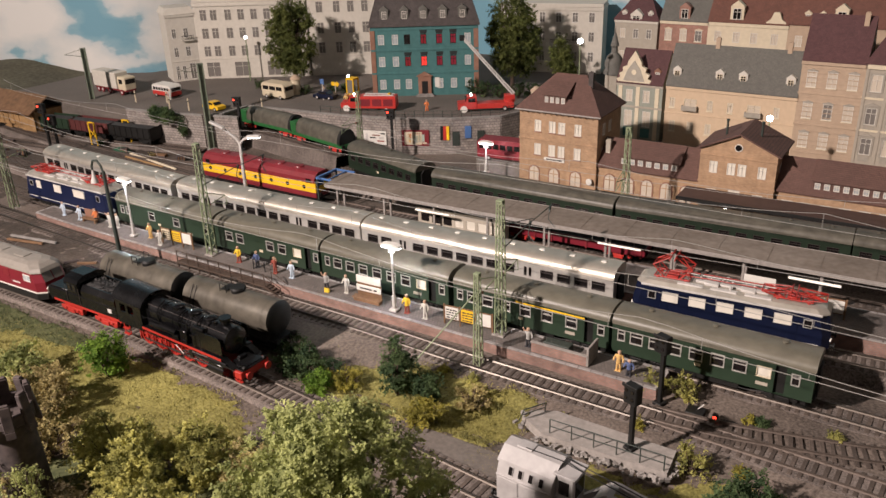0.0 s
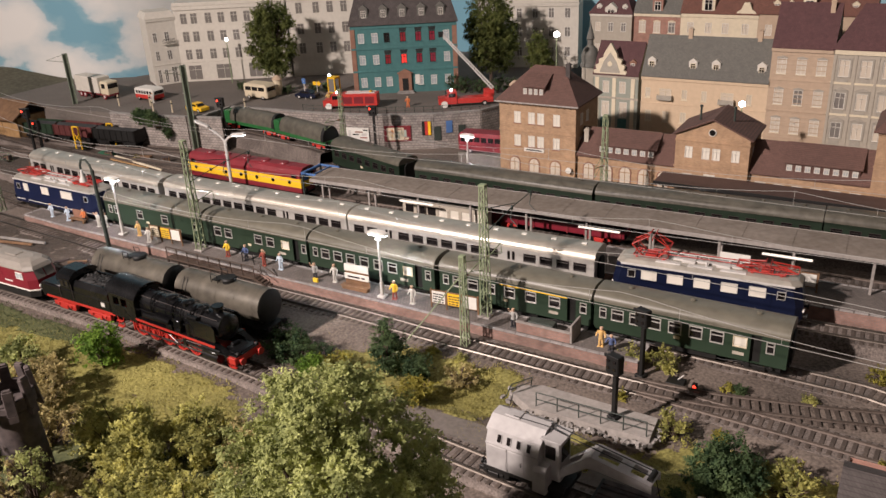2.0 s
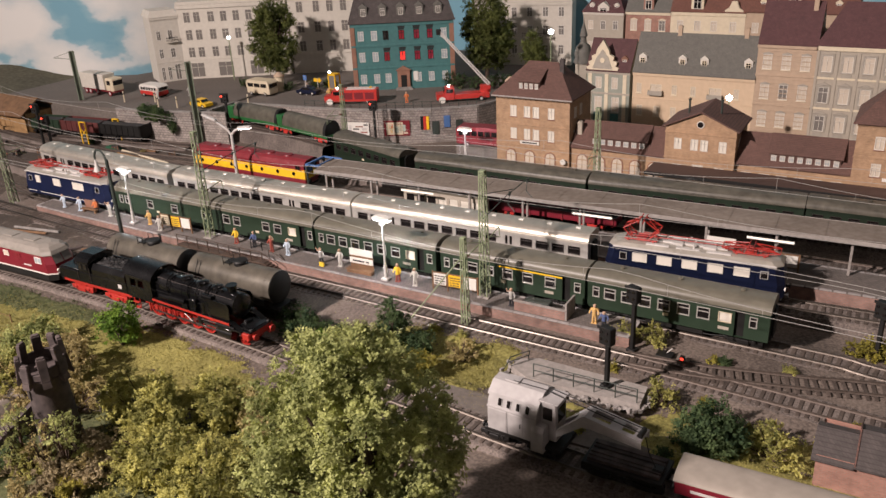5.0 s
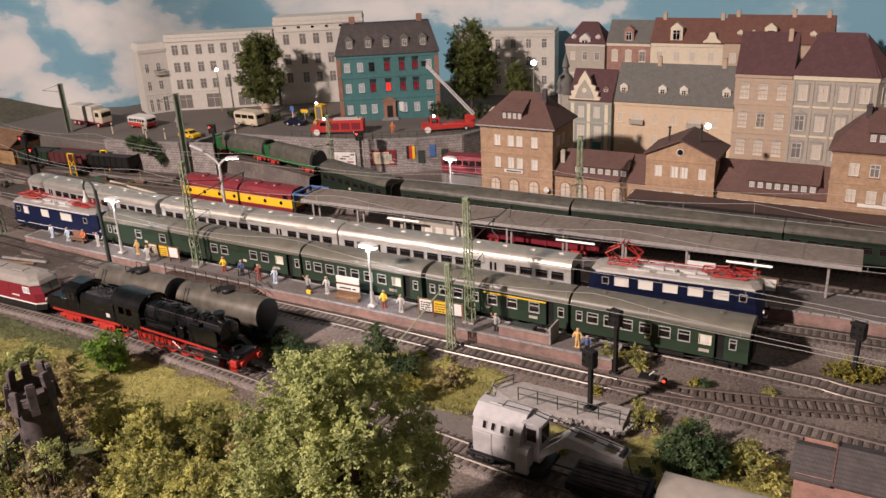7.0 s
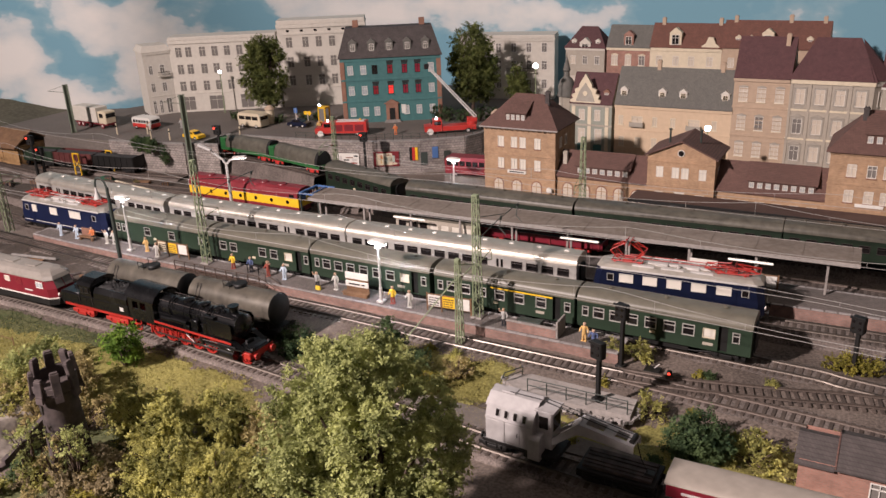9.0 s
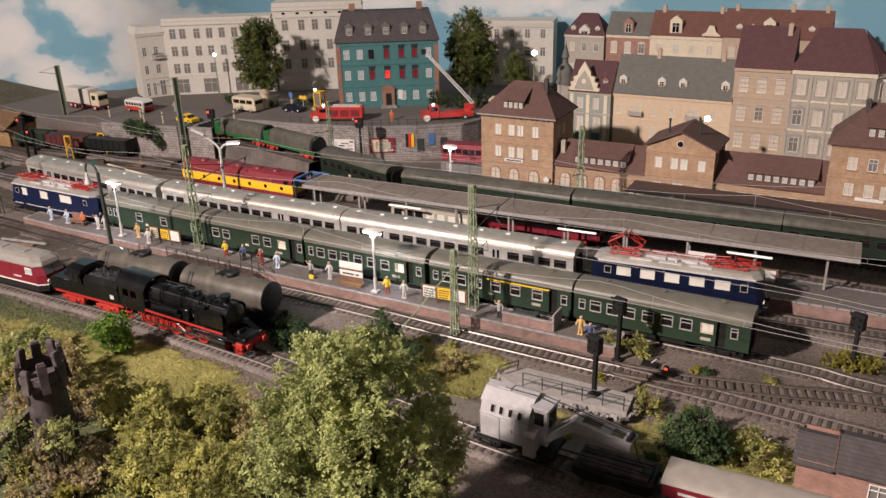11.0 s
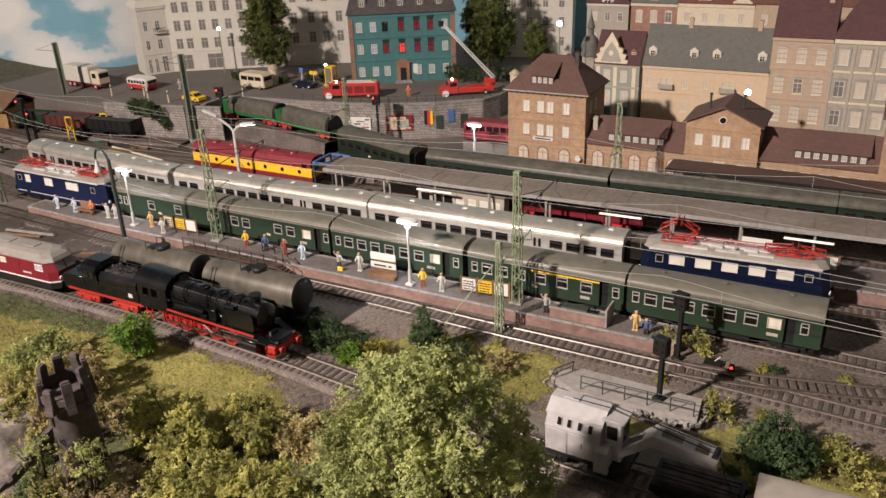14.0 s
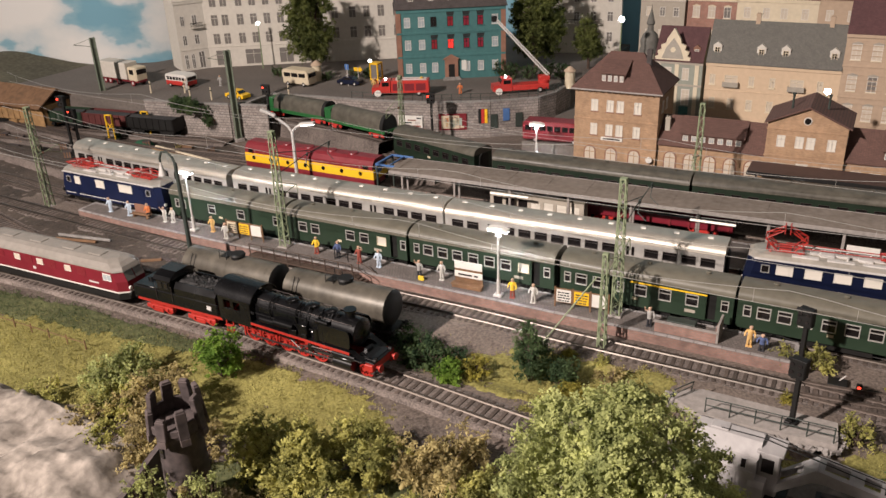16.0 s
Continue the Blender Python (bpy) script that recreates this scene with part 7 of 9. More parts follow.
def patch(outline, label, mat, blade, n, tall, seed, lift=0.7):
    """A flocked patch on the ground with short upright blades."""
    xs = [p[0] for p in outline]
    ys = [p[1] for p in outline]
    def inside(x, y):
        c = False
        for (ax, ay), (bx, by) in zip(outline, outline[1:] + outline[:1]):
            if (ay > y) != (by > y) and x < (bx - ax) * (y - ay) / (by - ay) + ax:
                c = not c
        return c
    def ragged(x, y, more=0.0):
        a = 8 * noise.noise((x * .045, y * .045, seed)) + (5 + more) * noise.noise((x * .16, y * .16, seed + 2))
        b = 8 * noise.noise((x * .045, y * .045, seed + 4)) + (5 + more) * noise.noise((x * .16, y * .16, seed + 6))
        return inside(x + a, y + b)
    st = 3.0
    g = G()
    ids = {}
    def vid(i, j):
        if (i, j) not in ids:
            x, y = min(xs) + i * st, min(ys) + j * st
            x2, y2 = x + 2 * noise.noise((x * .1, y * .1, seed)), y + 2 * noise.noise((x * .1, y * .1, seed + 9))
            ids[i, j] = len(g.v)
            g.v.append((x2, y2, ground_height(x, y) + lift + 0.9 * noise.noise((x * .13, y * .13, 5))))
        return ids[i, j]
    for i in range(int((max(xs) - min(xs)) / st)):
        for j in range(int((max(ys) - min(ys)) / st)):
            x, y = min(xs) + (i + .5) * st, min(ys) + (j + .5) * st
            if ragged(x, y):
                g.f.append((vid(i, j), vid(i + 1, j), vid(i + 1, j + 1), vid(i, j + 1)))
                g.smooth.append(True)
    used = [0] * len(g.v)
    for q in g.f:
        for k in q:
            used[k] += 1
    g.v = [(x, y, z if used[k] > 3 else ground_height(x, y) - 0.5) for k, (x, y, z) in enumerate(g.v)]
    t = tagged(new("grass", g.mesh("grass", M[mat], False)), label, "grass", kind="stuff")
    b = G()
    r = random.Random(seed)
    k = 0
    while k < n:
        x, y = r.uniform(min(xs) - 8, max(xs) + 8), r.uniform(min(ys) - 8, max(ys) + 8)
        if ragged(x, y, 6 + r.gauss(0, 14)):
            z, a, h = ground_height(x, y) + lift, r.uniform(0, 6.28), tall * r.uniform(.5, 1.3)
            dx, dy = math.cos(a) * 0.28, math.sin(a) * 0.28
            b.add([(x - dx, y - dy, z - .5), (x + dx, y + dy, z - .5), (x + r.uniform(-1, 1), y + r.uniform(-1, 1), z + h)], [(0, 1, 2)])
            k += 1
    tagged(part("blades", b.mesh("blades", M[blade], False), "", t), kind="stuff")


def plants():
    # the large pale tree close to the camera
    tree(-203, 221, 14, "large pale green tree with a rounded airy crown", (58, 50, 62, 100), "leaf_pale", 3, 300, 7.2, 0.95, 44, 6, 165000)
    # trees before the town houses
    tree(-1010, 1110, STREET, "tall dark green tree before the pale houses", (42, 34, 72, 82), "leaf_tree", 5, 150, 9, 1.4, 40, 4, 52000)
    tree(-664, 1285, STREET, "tall dark green tree behind the burning house", (46, 36, 76, 80), "leaf_tree", 8, 160, 10, 1.4, 40, 4, 56000)
    tree(-575, 1300, STREET, "small green tree beside the pale house", (20, 18, 38, 50), "leaf_tree", 9, 34, 9, 1.4, 26, 3, 11000)
    # foreground shrubs
    bush(-563, 352, 21, 42, "leaf_bright", "bright green leafy bush beside the steam engine track", 21, 1.3, lump=5.0)
    bush(-436, 268, 46, 46, "leaf_mid", "broad olive green bush with a sunlit top", 22, 1.0, 1.2, ry=30)
    bush(-395, 300, 34, 40, "leaf_mid", "dense olive green bush below the meadow", 23, 1.0, 1.2)
    bush(-340, 315, 34, 36, "leaf_brown", "dry brownish bush below the meadow", 24, 1.0, 1.8)
    bush(-385, 236, 38, 34, "leaf_mid", "broad green bush below the tower", 25, 0.8, 1.4)
    bush(-436, 212, 34, 20, "heather", "brown heather below the tower", 26, 0.9, 1.3)
    bush(-335, 235, 40, 44, "leaf_mid", "green bush beneath the large tree", 27, 1.0, 1.2)
    bush(-300, 300, 30, 34, "leaf_mid", "green bush behind the large tree", 28, 1.0, 1.2)
    bush(-620, 305, 34, 26, "leaf_pale", "pale low shrub on the slope", 29, 1.0, 1.8)
    bush(-565, 290, 34, 30, "leaf_brown", "dry straw-coloured shrub behind the tower", 30, 0.9, 1.8)
    bush(-536, 240, 22, 24, "leaf_brown", "dry straw-coloured shrub on the edge of the rock", 94, 1.0, 1.4)
    bush(-566, 238, 20, 20, "leaf_mid", "low green shrub on the edge of the rock", 95, 1.0, 1.4)
    bush(-600, 250, 20, 18, "leaf_brown", "dry shrub above the pale rock", 96, 1.0, 1.4)
    bush(-660, 262, 20, 14, "leaf_mid", "low green shrub at the edge of the rock", 31, 1.0, 1.6)
    bush(-520, 265, 28, 26, "leaf_brown", "dry brown shrub beside the tower", 37, 0.9, 1.6)
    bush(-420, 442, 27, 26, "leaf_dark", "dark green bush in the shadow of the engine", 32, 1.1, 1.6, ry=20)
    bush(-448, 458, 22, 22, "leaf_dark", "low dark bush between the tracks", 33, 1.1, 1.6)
    bush(-384, 446, 16, 18, "leaf_yellow", "yellow-green bush beside the track", 34, 1.1, 1.5)
    bush(-293, 430, 15, 18, "leaf_yellow", "bright yellow-green bush behind the large tree", 38, 1.3, 1.4, lump=4.5)
    bush(-396, 424, 13, 12, "leaf_bright", "light green low bush at the track side", 35, 1.3, 1.3, lump=4.0)
    bush(-276, 470, 16, 17, "leaf_brown", "brownish low bush at the foot of a mast", 36, 1.0, 1.6)
    bush(-340, 458, 17, 58, "leaf_dark", "upright dark green conifer-shaped bush", 41, 1.6, 1.4, lump=5.0, name="conical_bush")
    bush(-316, 462, 14, 22, "leaf_dark", "rounded dark bush beside the conical one", 42, 1.5, 1.4, lump=4.5)
    bush(-138, 561, 15, 18, "leaf_mid", "green bush at the end of the platform", 43, 1.1, 1.4)
    bush(-160, 562, 11, 15, "leaf_mid", "small green bush at the foot of a signal", 44, 1.1, 1.4)
    bush(-106, 478, 13, 19, "leaf_mid", "olive bush at the corner of the concrete slab", 45, 1.1, 1.5)
    bush(-62, 440, 28, 32, "leaf_dark", "rounded dark green bush on the grass", 46, 1.3, 1.6, lump=7.0)
    bush(-22, 448, 22, 24, "leaf_mid", "olive green bush beside the dark one", 47, 1.1, 1.7)
    bush(24, 622, 17, 15, "leaf_yellow", "low yellow-green bush at the foot of a signal", 48, 1.1, 1.4)
    bush(46, 626, 14, 14, "leaf_yellow", "low yellow-green bush beside the far track", 49, 1.1, 1.4)
    bush(-438, 202, 18, 58, "leaf_pale", "leafy green bush in front of the tower", 86, 0.9, 1.2)
    bush(-470, 190, 16, 60, "leaf_pale", "spiky pale green bush growing up the tower", 87, 0.9, 1.1)
    bush(-450, 194, 14, 52, "leaf_brown", "thin straw-coloured bush growing up the tower", 88, 0.6, 1.1)
    bush(-462, 188, 15, 26, "leaf_mid", "green bush growing against the tower", 80, 1.0, 1.2)
    bush(-480, 190, 13, 20, "leaf_dark", "dark green bush at the foot of the tower", 81, 1.0, 1.2)
    bush(-428, 205, 14, 22, "leaf_brown", "dry bush at the foot of the tower", 82, 1.0, 1.2)
    bush(-548, 266, 22, 20, "leaf_brown", "dry straw-coloured shrub above the rock", 83, 0.9, 1.4)
    bush(-600, 276, 26, 16, "leaf_mid", "low green shrub above the rock", 84, 0.9, 1.4)
    bush(-500, 255, 20, 18, "leaf_brown", "dry straw-coloured shrub beside the tower", 85, 0.9, 1.4)
    for i, (x, y, m) in enumerate(((-470, 182, "heather"), (-452, 190, "leaf_mid"), (-436, 178, "heather"), (-418, 188, "leaf_yellow"), (-402, 176, "heather"), (-446, 168, "leaf_brown"), (-425, 165, "leaf_mid"), (-388, 190, "leaf_mid"), (-480, 168, "leaf_mid"), (-410, 160, "heather"))):
        bush(x, y, 9, 13, m, "small purple-brown heather tuft" if m == "heather" else "small rounded green tuft", 90 + i, 1.0, 1.3, name="tuft")
    for i, (x, y) in enumerate(((-690, 1200), (-668, 1190), (-640, 1195), (-612, 1205), (-590, 1215))):
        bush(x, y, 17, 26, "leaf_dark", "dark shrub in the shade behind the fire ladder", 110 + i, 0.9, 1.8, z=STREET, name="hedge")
    for i in range(26):
        x, y = rnd.uniform(-330, 60), rnd.choice((rnd.uniform(488, 508), rnd.uniform(548, 575), rnd.uniform(395, 410)))
        if x < -130 and y > 540:
            continue
        bush(x, y, rnd.uniform(2.2, 4.5), rnd.uniform(2, 4), rnd.choice(("leaf_mid", "leaf_dark", "leaf_yellow")), "tiny green weed on the gravel", 130 + i, 1.0, 0.9, name="weed")
    for i, (x, y) in enumerate(((-960, 1078), (-985, 1085), (-1060, 1075), (-930, 1110), (-905, 1125))):
        bush(x, y, 13, 14, "leaf_dark", "dark clipped hedge before the pale houses", 60 + i, 0.9, 1.8, z=STREET, name="hedge")
    bush(-1078, 864, 32, 20, "leaf_dark", "dark ivy hanging over the street wall", 70, 2.4, 1.5, z=STREET - 10, name="ivy", ry=6)
    bush(-1044, 872, 12, 42, "leaf_dark", "dark ivy trailing down the wall", 71, 2.6, 1.5, z=24, name="ivy", ry=5)
    patch([(-960, 300), (-760, 372), (-560, 385), (-440, 378), (-380, 340), (-430, 300), (-600, 270), (-900, 230)], "yellow-green flocked meadow beside the track", "grass", "blade", 42000, 1.7, 3)
    patch([(-425, 428), (-330, 420), (-240, 440), (-255, 498), (-330, 508), (-400, 480)], "yellow-green grass between the tracks", "grass", "blade", 5000, 1.7, 4)
    patch([(-335, 424), (-236, 424), (-228, 505), (-262, 510)], "yellow-green grass beside the bright track", "grass", "blade", 4500, 1.7, 5)
    patch([(-250, 395), (-115, 405), (60, 400), (60, 470), (-60, 484), (-112, 470), (-115, 452), (-215, 450)], "olive grass around the dark bush", "grass", "blade", 9000, 1.7, 6)
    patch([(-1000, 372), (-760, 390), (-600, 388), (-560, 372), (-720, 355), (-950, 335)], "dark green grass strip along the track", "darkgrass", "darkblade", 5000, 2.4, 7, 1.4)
    patch([(-1880, 560), (-1100, 560), (-1060, 640), (-960, 690), (-900, 800), (-1010, 880), (-1160, 855), (-1880, 820)], "dark brown earth of the goods yard", "earth", "darkblade", 600, 1.6, 12, 0.4)
    patch([(-1250, 440), (-760, 450), (-700, 520), (-780, 550), (-1250, 560)], "dark trodden earth beside the siding", "earth", "darkblade", 500, 1.6, 14, 0.4)
    # dark grass colour stands in for the shade below the bushes
    patch([(-520, 250), (-330, 330), (-260, 330), (-150, 300), (-150, 150), (-480, 120)], "undergrowth below the bushes with the shade put into its dark green", "darkgrass", "darkblade", 5000, 3.0, 8)


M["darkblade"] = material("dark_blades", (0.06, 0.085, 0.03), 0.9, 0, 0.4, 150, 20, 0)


def rock():
    g = G()
    st = 3
    w, h = 120, 56
    vs = []
    for j in range(h):
        for i in range(w):
            x, y = -860 + i * st, 130 + j * st
            f = min(1, max(0, (x + 512) / -34)) * min(1, max(0, (262 + (x + 600) * -0.06 - y) / 16))
            z = ground_height(x, y) - 4 + f * (16 + 13 * noise.noise((x * .02, y * .025, 2)) + 5 * noise.noise((x * .06, y * .06, 4)) + 2.5 * noise.noise((x * .17, y * .17, 6)) + 1.2 * noise.noise((x * .4, y * .4, 8)))
            vs.append((x, y, z))
    g.add(vs, [(j * w + i, j * w + i + 1, (j + 1) * w + i + 1, (j + 1) * w + i) for j in range(h - 1) for i in range(w - 1)], True)
    solo("rock", g, "rock", "pale grey rugged rock outcrop", "rock", kind="structure")


def ruined_tower():
    t = thing("ruined_tower", "charred dark ruined round tower with jagged battlements", "tower", -468, 220, 38)
    t.scale = (0.88, 0.88, 0.8)
    part("shaft", G().lathe([(17.5, -26), (15.5, 30), (14.4, 58), (15.2, 61), (0.1, 61)], 24), "tower", t)
    part("moulding", G().lathe([(14.6, 57.5), (16.4, 58.5), (16.4, 60), (14.8, 61)], 24), "tower", t)
    part("floor", G().lathe([(15.4, 61), (15.4, 63.4), (0.1, 63.4)], 24), "tower", t)
    for k, (a, h) in enumerate(((15, 27), (60, 29), (105, 28), (150, 28), (196, 26), (238, 19), (282, 16), (328, 22))):
        post = part("battlement", G().box(-3.6, 3.6, -2.0, 2.0, 0, h - 0.6, 0.5).box(-2.9, 2.9, -1.6, 1.6, h - 1.2, h + 0.8, 0.4), "tower", t, m=at(18.0 * math.cos(radians(a)), 18.0 * math.sin(radians(a)), 60, a + 90, rx=-5))
        part("corbel", G().prism([(-2.2, 0), (2.2, 0), (2.2, -2.2), (-0.6, -5.6), (-2.2, -5.6)], -3.2, 3.2, "x"), "tower", post)
        b = a + 22.5
        part("parapet", G().box(-3.8, 3.8, -1.2, 1.2, 0, (13, 12, 13, 12, 10, 7, 6, 10)[k], 0.4), "tower", t, m=at(16.2 * math.cos(radians(b)), 16.2 * math.sin(radians(b)), 61, b + 90))
    part("window_hole", G().box(-2.2, 2.2, -0.4, 0.4, 0, 9, 0.2), "pane", t, m=at(-3, -15.2, 40, -10))
    w = thing("ruined_wall", "broken stepped stone wall running up to the tower", "wall", -507, 200, 10)
    for k, (y0, y1, za, zb) in enumerate(((14, 36, 30, 38), (-9, 9, 20, 27), (-34, -14, 12, 18), (-58, -38, 6, 11))):
        part("wall_piece", G().prism([(y0, -6), (y1, -6), (y1, zb), (y0, za)], -2.0, 2.0, "x"), "tower", w)
        part("wall_pier", G().box(-2.6, 2.6, y0 - 5, y0, -6, za - 3, 0.5), "tower", w)


plants(), rock(), ruined_tower()

# ---- masts, wires, lamps, signals ----
def lattice_mast(x, y, z, h, w=6.0, mat="mast", label="green lattice overhead-line mast", arm=None, group="lattice masts", reach=0):
    """Four tapered corner angles with crossed lacing. arm: (dy, height) of a bracket over the track."""
    t = thing("lattice_mast", label, "mast", x, y, z, group=group)
    part("base", G().box(-w * .8, w * .8, -w * .8, w * .8, -4, 1.5, 0.4), "concrete", t)
    top = w * 0.62
    f = lambda k: (w + (top - w) * k) / 2
    for sx in (-1, 1):
        for sy in (-1, 1):
            part("corner_post", G().cyl((sx * f(0), sy * f(0), 0), (sx * f(1), sy * f(1), h), 0.75, 0.6, n=4, smooth=False), mat, t)
    lace = G()
    steps = max(5, int(h / 7))
    for i in range(steps):
        k0, k1 = i / steps, (i + 1) / steps
        s = 1 if i % 2 else -1
        for q in (-1, 1):
            lace.cyl((-s * f(k0), q * f(k0), k0 * h), (s * f(k1), q * f(k1), k1 * h), 0.42, n=4)
            lace.cyl((q * f(k0), -s * f(k0), k0 * h), (q * f(k1), s * f(k1), k1 * h), 0.42, n=4)
    tagged(part("lacing", lace, mat, t), kind="stuff")
    part("cap", G().box(-f(1) - .6, f(1) + .6, -f(1) - .6, f(1) + .6, h - 0.6, h + 0.8, 0.2), mat, t)
    if arm:
        dy, az = arm
        part("bracket_arm", G().tube([(0, 0, az), (0, dy, az + 5)], 0.55).tube([(0, 0, az + 17), (0, dy, az + 5)], 0.4).tube([(0, dy, az + 5), (0, dy * 1.05, az - 6)], 0.4).tube([(0, dy * 0.4, az + 2), (0, dy * 1.05, az - 6)], 0.4), mat, t)
        part("insulator", G().cyl((0, dy * 0.16, az + 0.9), (0, dy * 0.26, az + 1.4), 1.3, n=8), "rust", t)
    if reach:
        part("cross_arm", G().tube([(0, 0, h - 46), (0, reach * 0.5, h - 40), (0, reach, h - 38)], 0.5).tube([(0, 0, h - 22), (0, reach * 0.62, h - 38)], 0.45), "mastdark", t)
        for d in (0.56, 0.97):
            part("steady_arm", G().tube([(0, reach * d, h - 38), (0, reach * d - 4, h - 50), (8, reach * d - 6, h - 56)], 0.45).cyl((0, reach * d, h - 38), (0, reach * d - 1.2, h - 42), 1.3, n=8), "mastdark", t)
    return t


def beam_mast(x, y, z, h, label):
    """A rolled H-section mast."""
    t = thing("beam_mast", label, "mast", x, y, z, -28, group="steel beam masts")
    part("flange", G().box(-3.6, 3.6, -4.2, -3.2, 0, h, 0.2), "mastbeam", t)
    part("flange", G().box(-3.6, 3.6, 3.2, 4.2, 0, h, 0.2), "mastbeam", t)
    part("web", G().box(-0.5, 0.5, -3.2, 3.2, 0, h), "mastbeam", t)
    part("foot", G().box(-7, 7, -7, 7, -2, 3, 0.5), "concrete", t)
    part("bracket_arm", G().tube([(0, -4, h - 14), (0, -30, h - 8)], 0.5).tube([(0, -4, h - 2), (0, -30, h - 8)], 0.35), "mastbeam", t)


M["mastbeam"] = material("mast_beam_green", (0.15, 0.175, 0.13), 0.55, 0, 0.25, 200, 40, 0.05)


def wires(key, x0, x1, label, zc=78, sag=11, span=330):
    t = thing("overhead_wire", label, "wire", kind="structure")
    pts = [(p.x, p.y) for p, a in LINES[key] if x0 <= p.x <= x1][::12]
    n = len(pts)
    c = G().tube([(x, y, zc) for x, y in pts], 0.27, 4)
    part("contact_wire", c, "wire", t)
    h = lambda x: zc + 4 + sag * (2 * (((x - x0) / span) % 1) - 1) ** 2
    part("carrier_wire", G().tube([(x, y, h(x)) for x, y in pts], 0.27, 4), "wire", t)
    for x, y in pts[1::3]:
        part("dropper", G().cyl((x, y, zc), (x, y, h(x)), 0.22, n=4), "wire", t)


def masts():
    lattice_mast(-303, 566, PZ, 126, 7.5, arm=(32, 55), reach=102)
    lattice_mast(-664, 568, PZ, 126, 7.5, arm=(30, 55), reach=98)
    lattice_mast(-1035, 568, 8, 128, 8, arm=(32, 68))
    lattice_mast(-303, 526, 8, 88, 6, arm=(33, 66))
    lattice_mast(-300, 862, PZ, 114, 7.5, arm=(-30, 55))
    lattice_mast(-722, 920, 8, 112, 6.5, "mast", arm=(-40, 68))
    beam_mast(-996, 884, 8, 138, "tall dark green steel beam mast in the goods yard")
    beam_mast(-1284, 888, STREET - 12, 100, "tall dark green steel beam mast beside the street")
    lattice_mast(95, 690, P2, 110, 7, arm=(-36, 55))
    LINES["BV"] = LINES["B"] + LINES["V"]
    wires("BV", -1150, 250, "thin grey overhead wire above the platform track")
    wires("C", -1150, 250, "thin grey overhead wire above the green train")
    wires("D", -1500, 250, "thin grey overhead wire above the silver train", 84)
    wires("E", -1400, 250, "thin grey overhead wire above the canopy track", 86)
    wires("F", -1000, 250, "thin grey overhead wire before the station", 82)
    # pole with a curved arm beside the tank wagons
    t = thing("curved_pole", "dark slim pole with a curved arm beside the siding", "mast", -737, 505, 8)
    part("shaft", G().cyl((0, 0, 0), (0, 0, 116), 2.6, 1.8, n=10), "mastdark", t)
    part("arm", G().tube([(0, 0, 114), (-4, 1, 121), (-12, 3, 125), (-22, 5, 123), (-26, 5.4, 116), (-26, 5.4, 112)], 1.2, 7), "mastdark", t)
    part("lamp_bell", G().lathe([(0.6, 14), (1.6, 10), (2.2, 6), (3.6, 3), (4.2, 0), (0.2, 0.6)], 12, (-26, 5.4, 98)), "lightgrey", t, "grey bell-shaped lamp shade")
    part("base", G().box(-4, 4, -4, 4, -2, 3, 0.4), "concrete", t)
    # stay wire of the small mast
    s = thing("stay_rod", "thin green stay rod leaning on the mast", "stay rod", -352, 484, 8)
    part("rod", G().cyl((0, 0, 0), (40, 50, 62), 0.7, n=6), "mast", s)


def platform_lamp(x, y, z, h, label="white platform lamp with a lit twin head"):
    t = thing("platform_lamp", label, "lamp", x, y, z, group="platform lamps")
    part("base", G().box(-4, 4, -4, 4, 0, 2.4, 0.5), "lightgrey", t)
    part("pole", G().cyl((0, 0, 2), (0, 0, 16), 1.9, n=10).cyl((0, 0, 16), (0, 0, h - 4), 1.25, 1.0, n=10), "lightgrey", t)
    hd = part("head", G().prism([(-10, h - 2), (10, h - 2), (10, h), (4, h + 1.4), (-4, h + 1.4), (-10, h)], -3, 3, "y").prism([(-3, h - 8), (3, h - 8), (1, h - 2), (-1, h - 2)][::-1], -1.4, 1.4, "y"), "white", t)
    part("tube", G().box(-9.6, 9.6, -2.6, 2.6, h - 3.4, h - 2, 0.3), "lamplit", hd)
    li = bpy.data.lights.new("platform_lamp_light", "POINT")
    li.energy, li.color, li.shadow_soft_size = 0.2, (0.78, 0.92, 1.0), 0.006
    lo = new("platform_lamp_light", li)
    lo.location = (x * K, y * K, (z + h - 5.5) * K)


def globe_lamp(x, y, z0, h, label="slim street lamp with a lit white globe", r=3.4):
    t = thing("street_lamp", label, "street lamp", x, y, z0, group="street lamps")
    part("pole", G().cyl((0, 0, 0), (0, 0, h - 3), 1.3, 0.8, n=8), "mast", t)
    part("globe", G().lathe([(0.1, -r), (r * .8, -r * .6), (r, 0), (r * .8, r * .6), (0.1, r)], 14, (0, 0, h)), "lamplit", t)


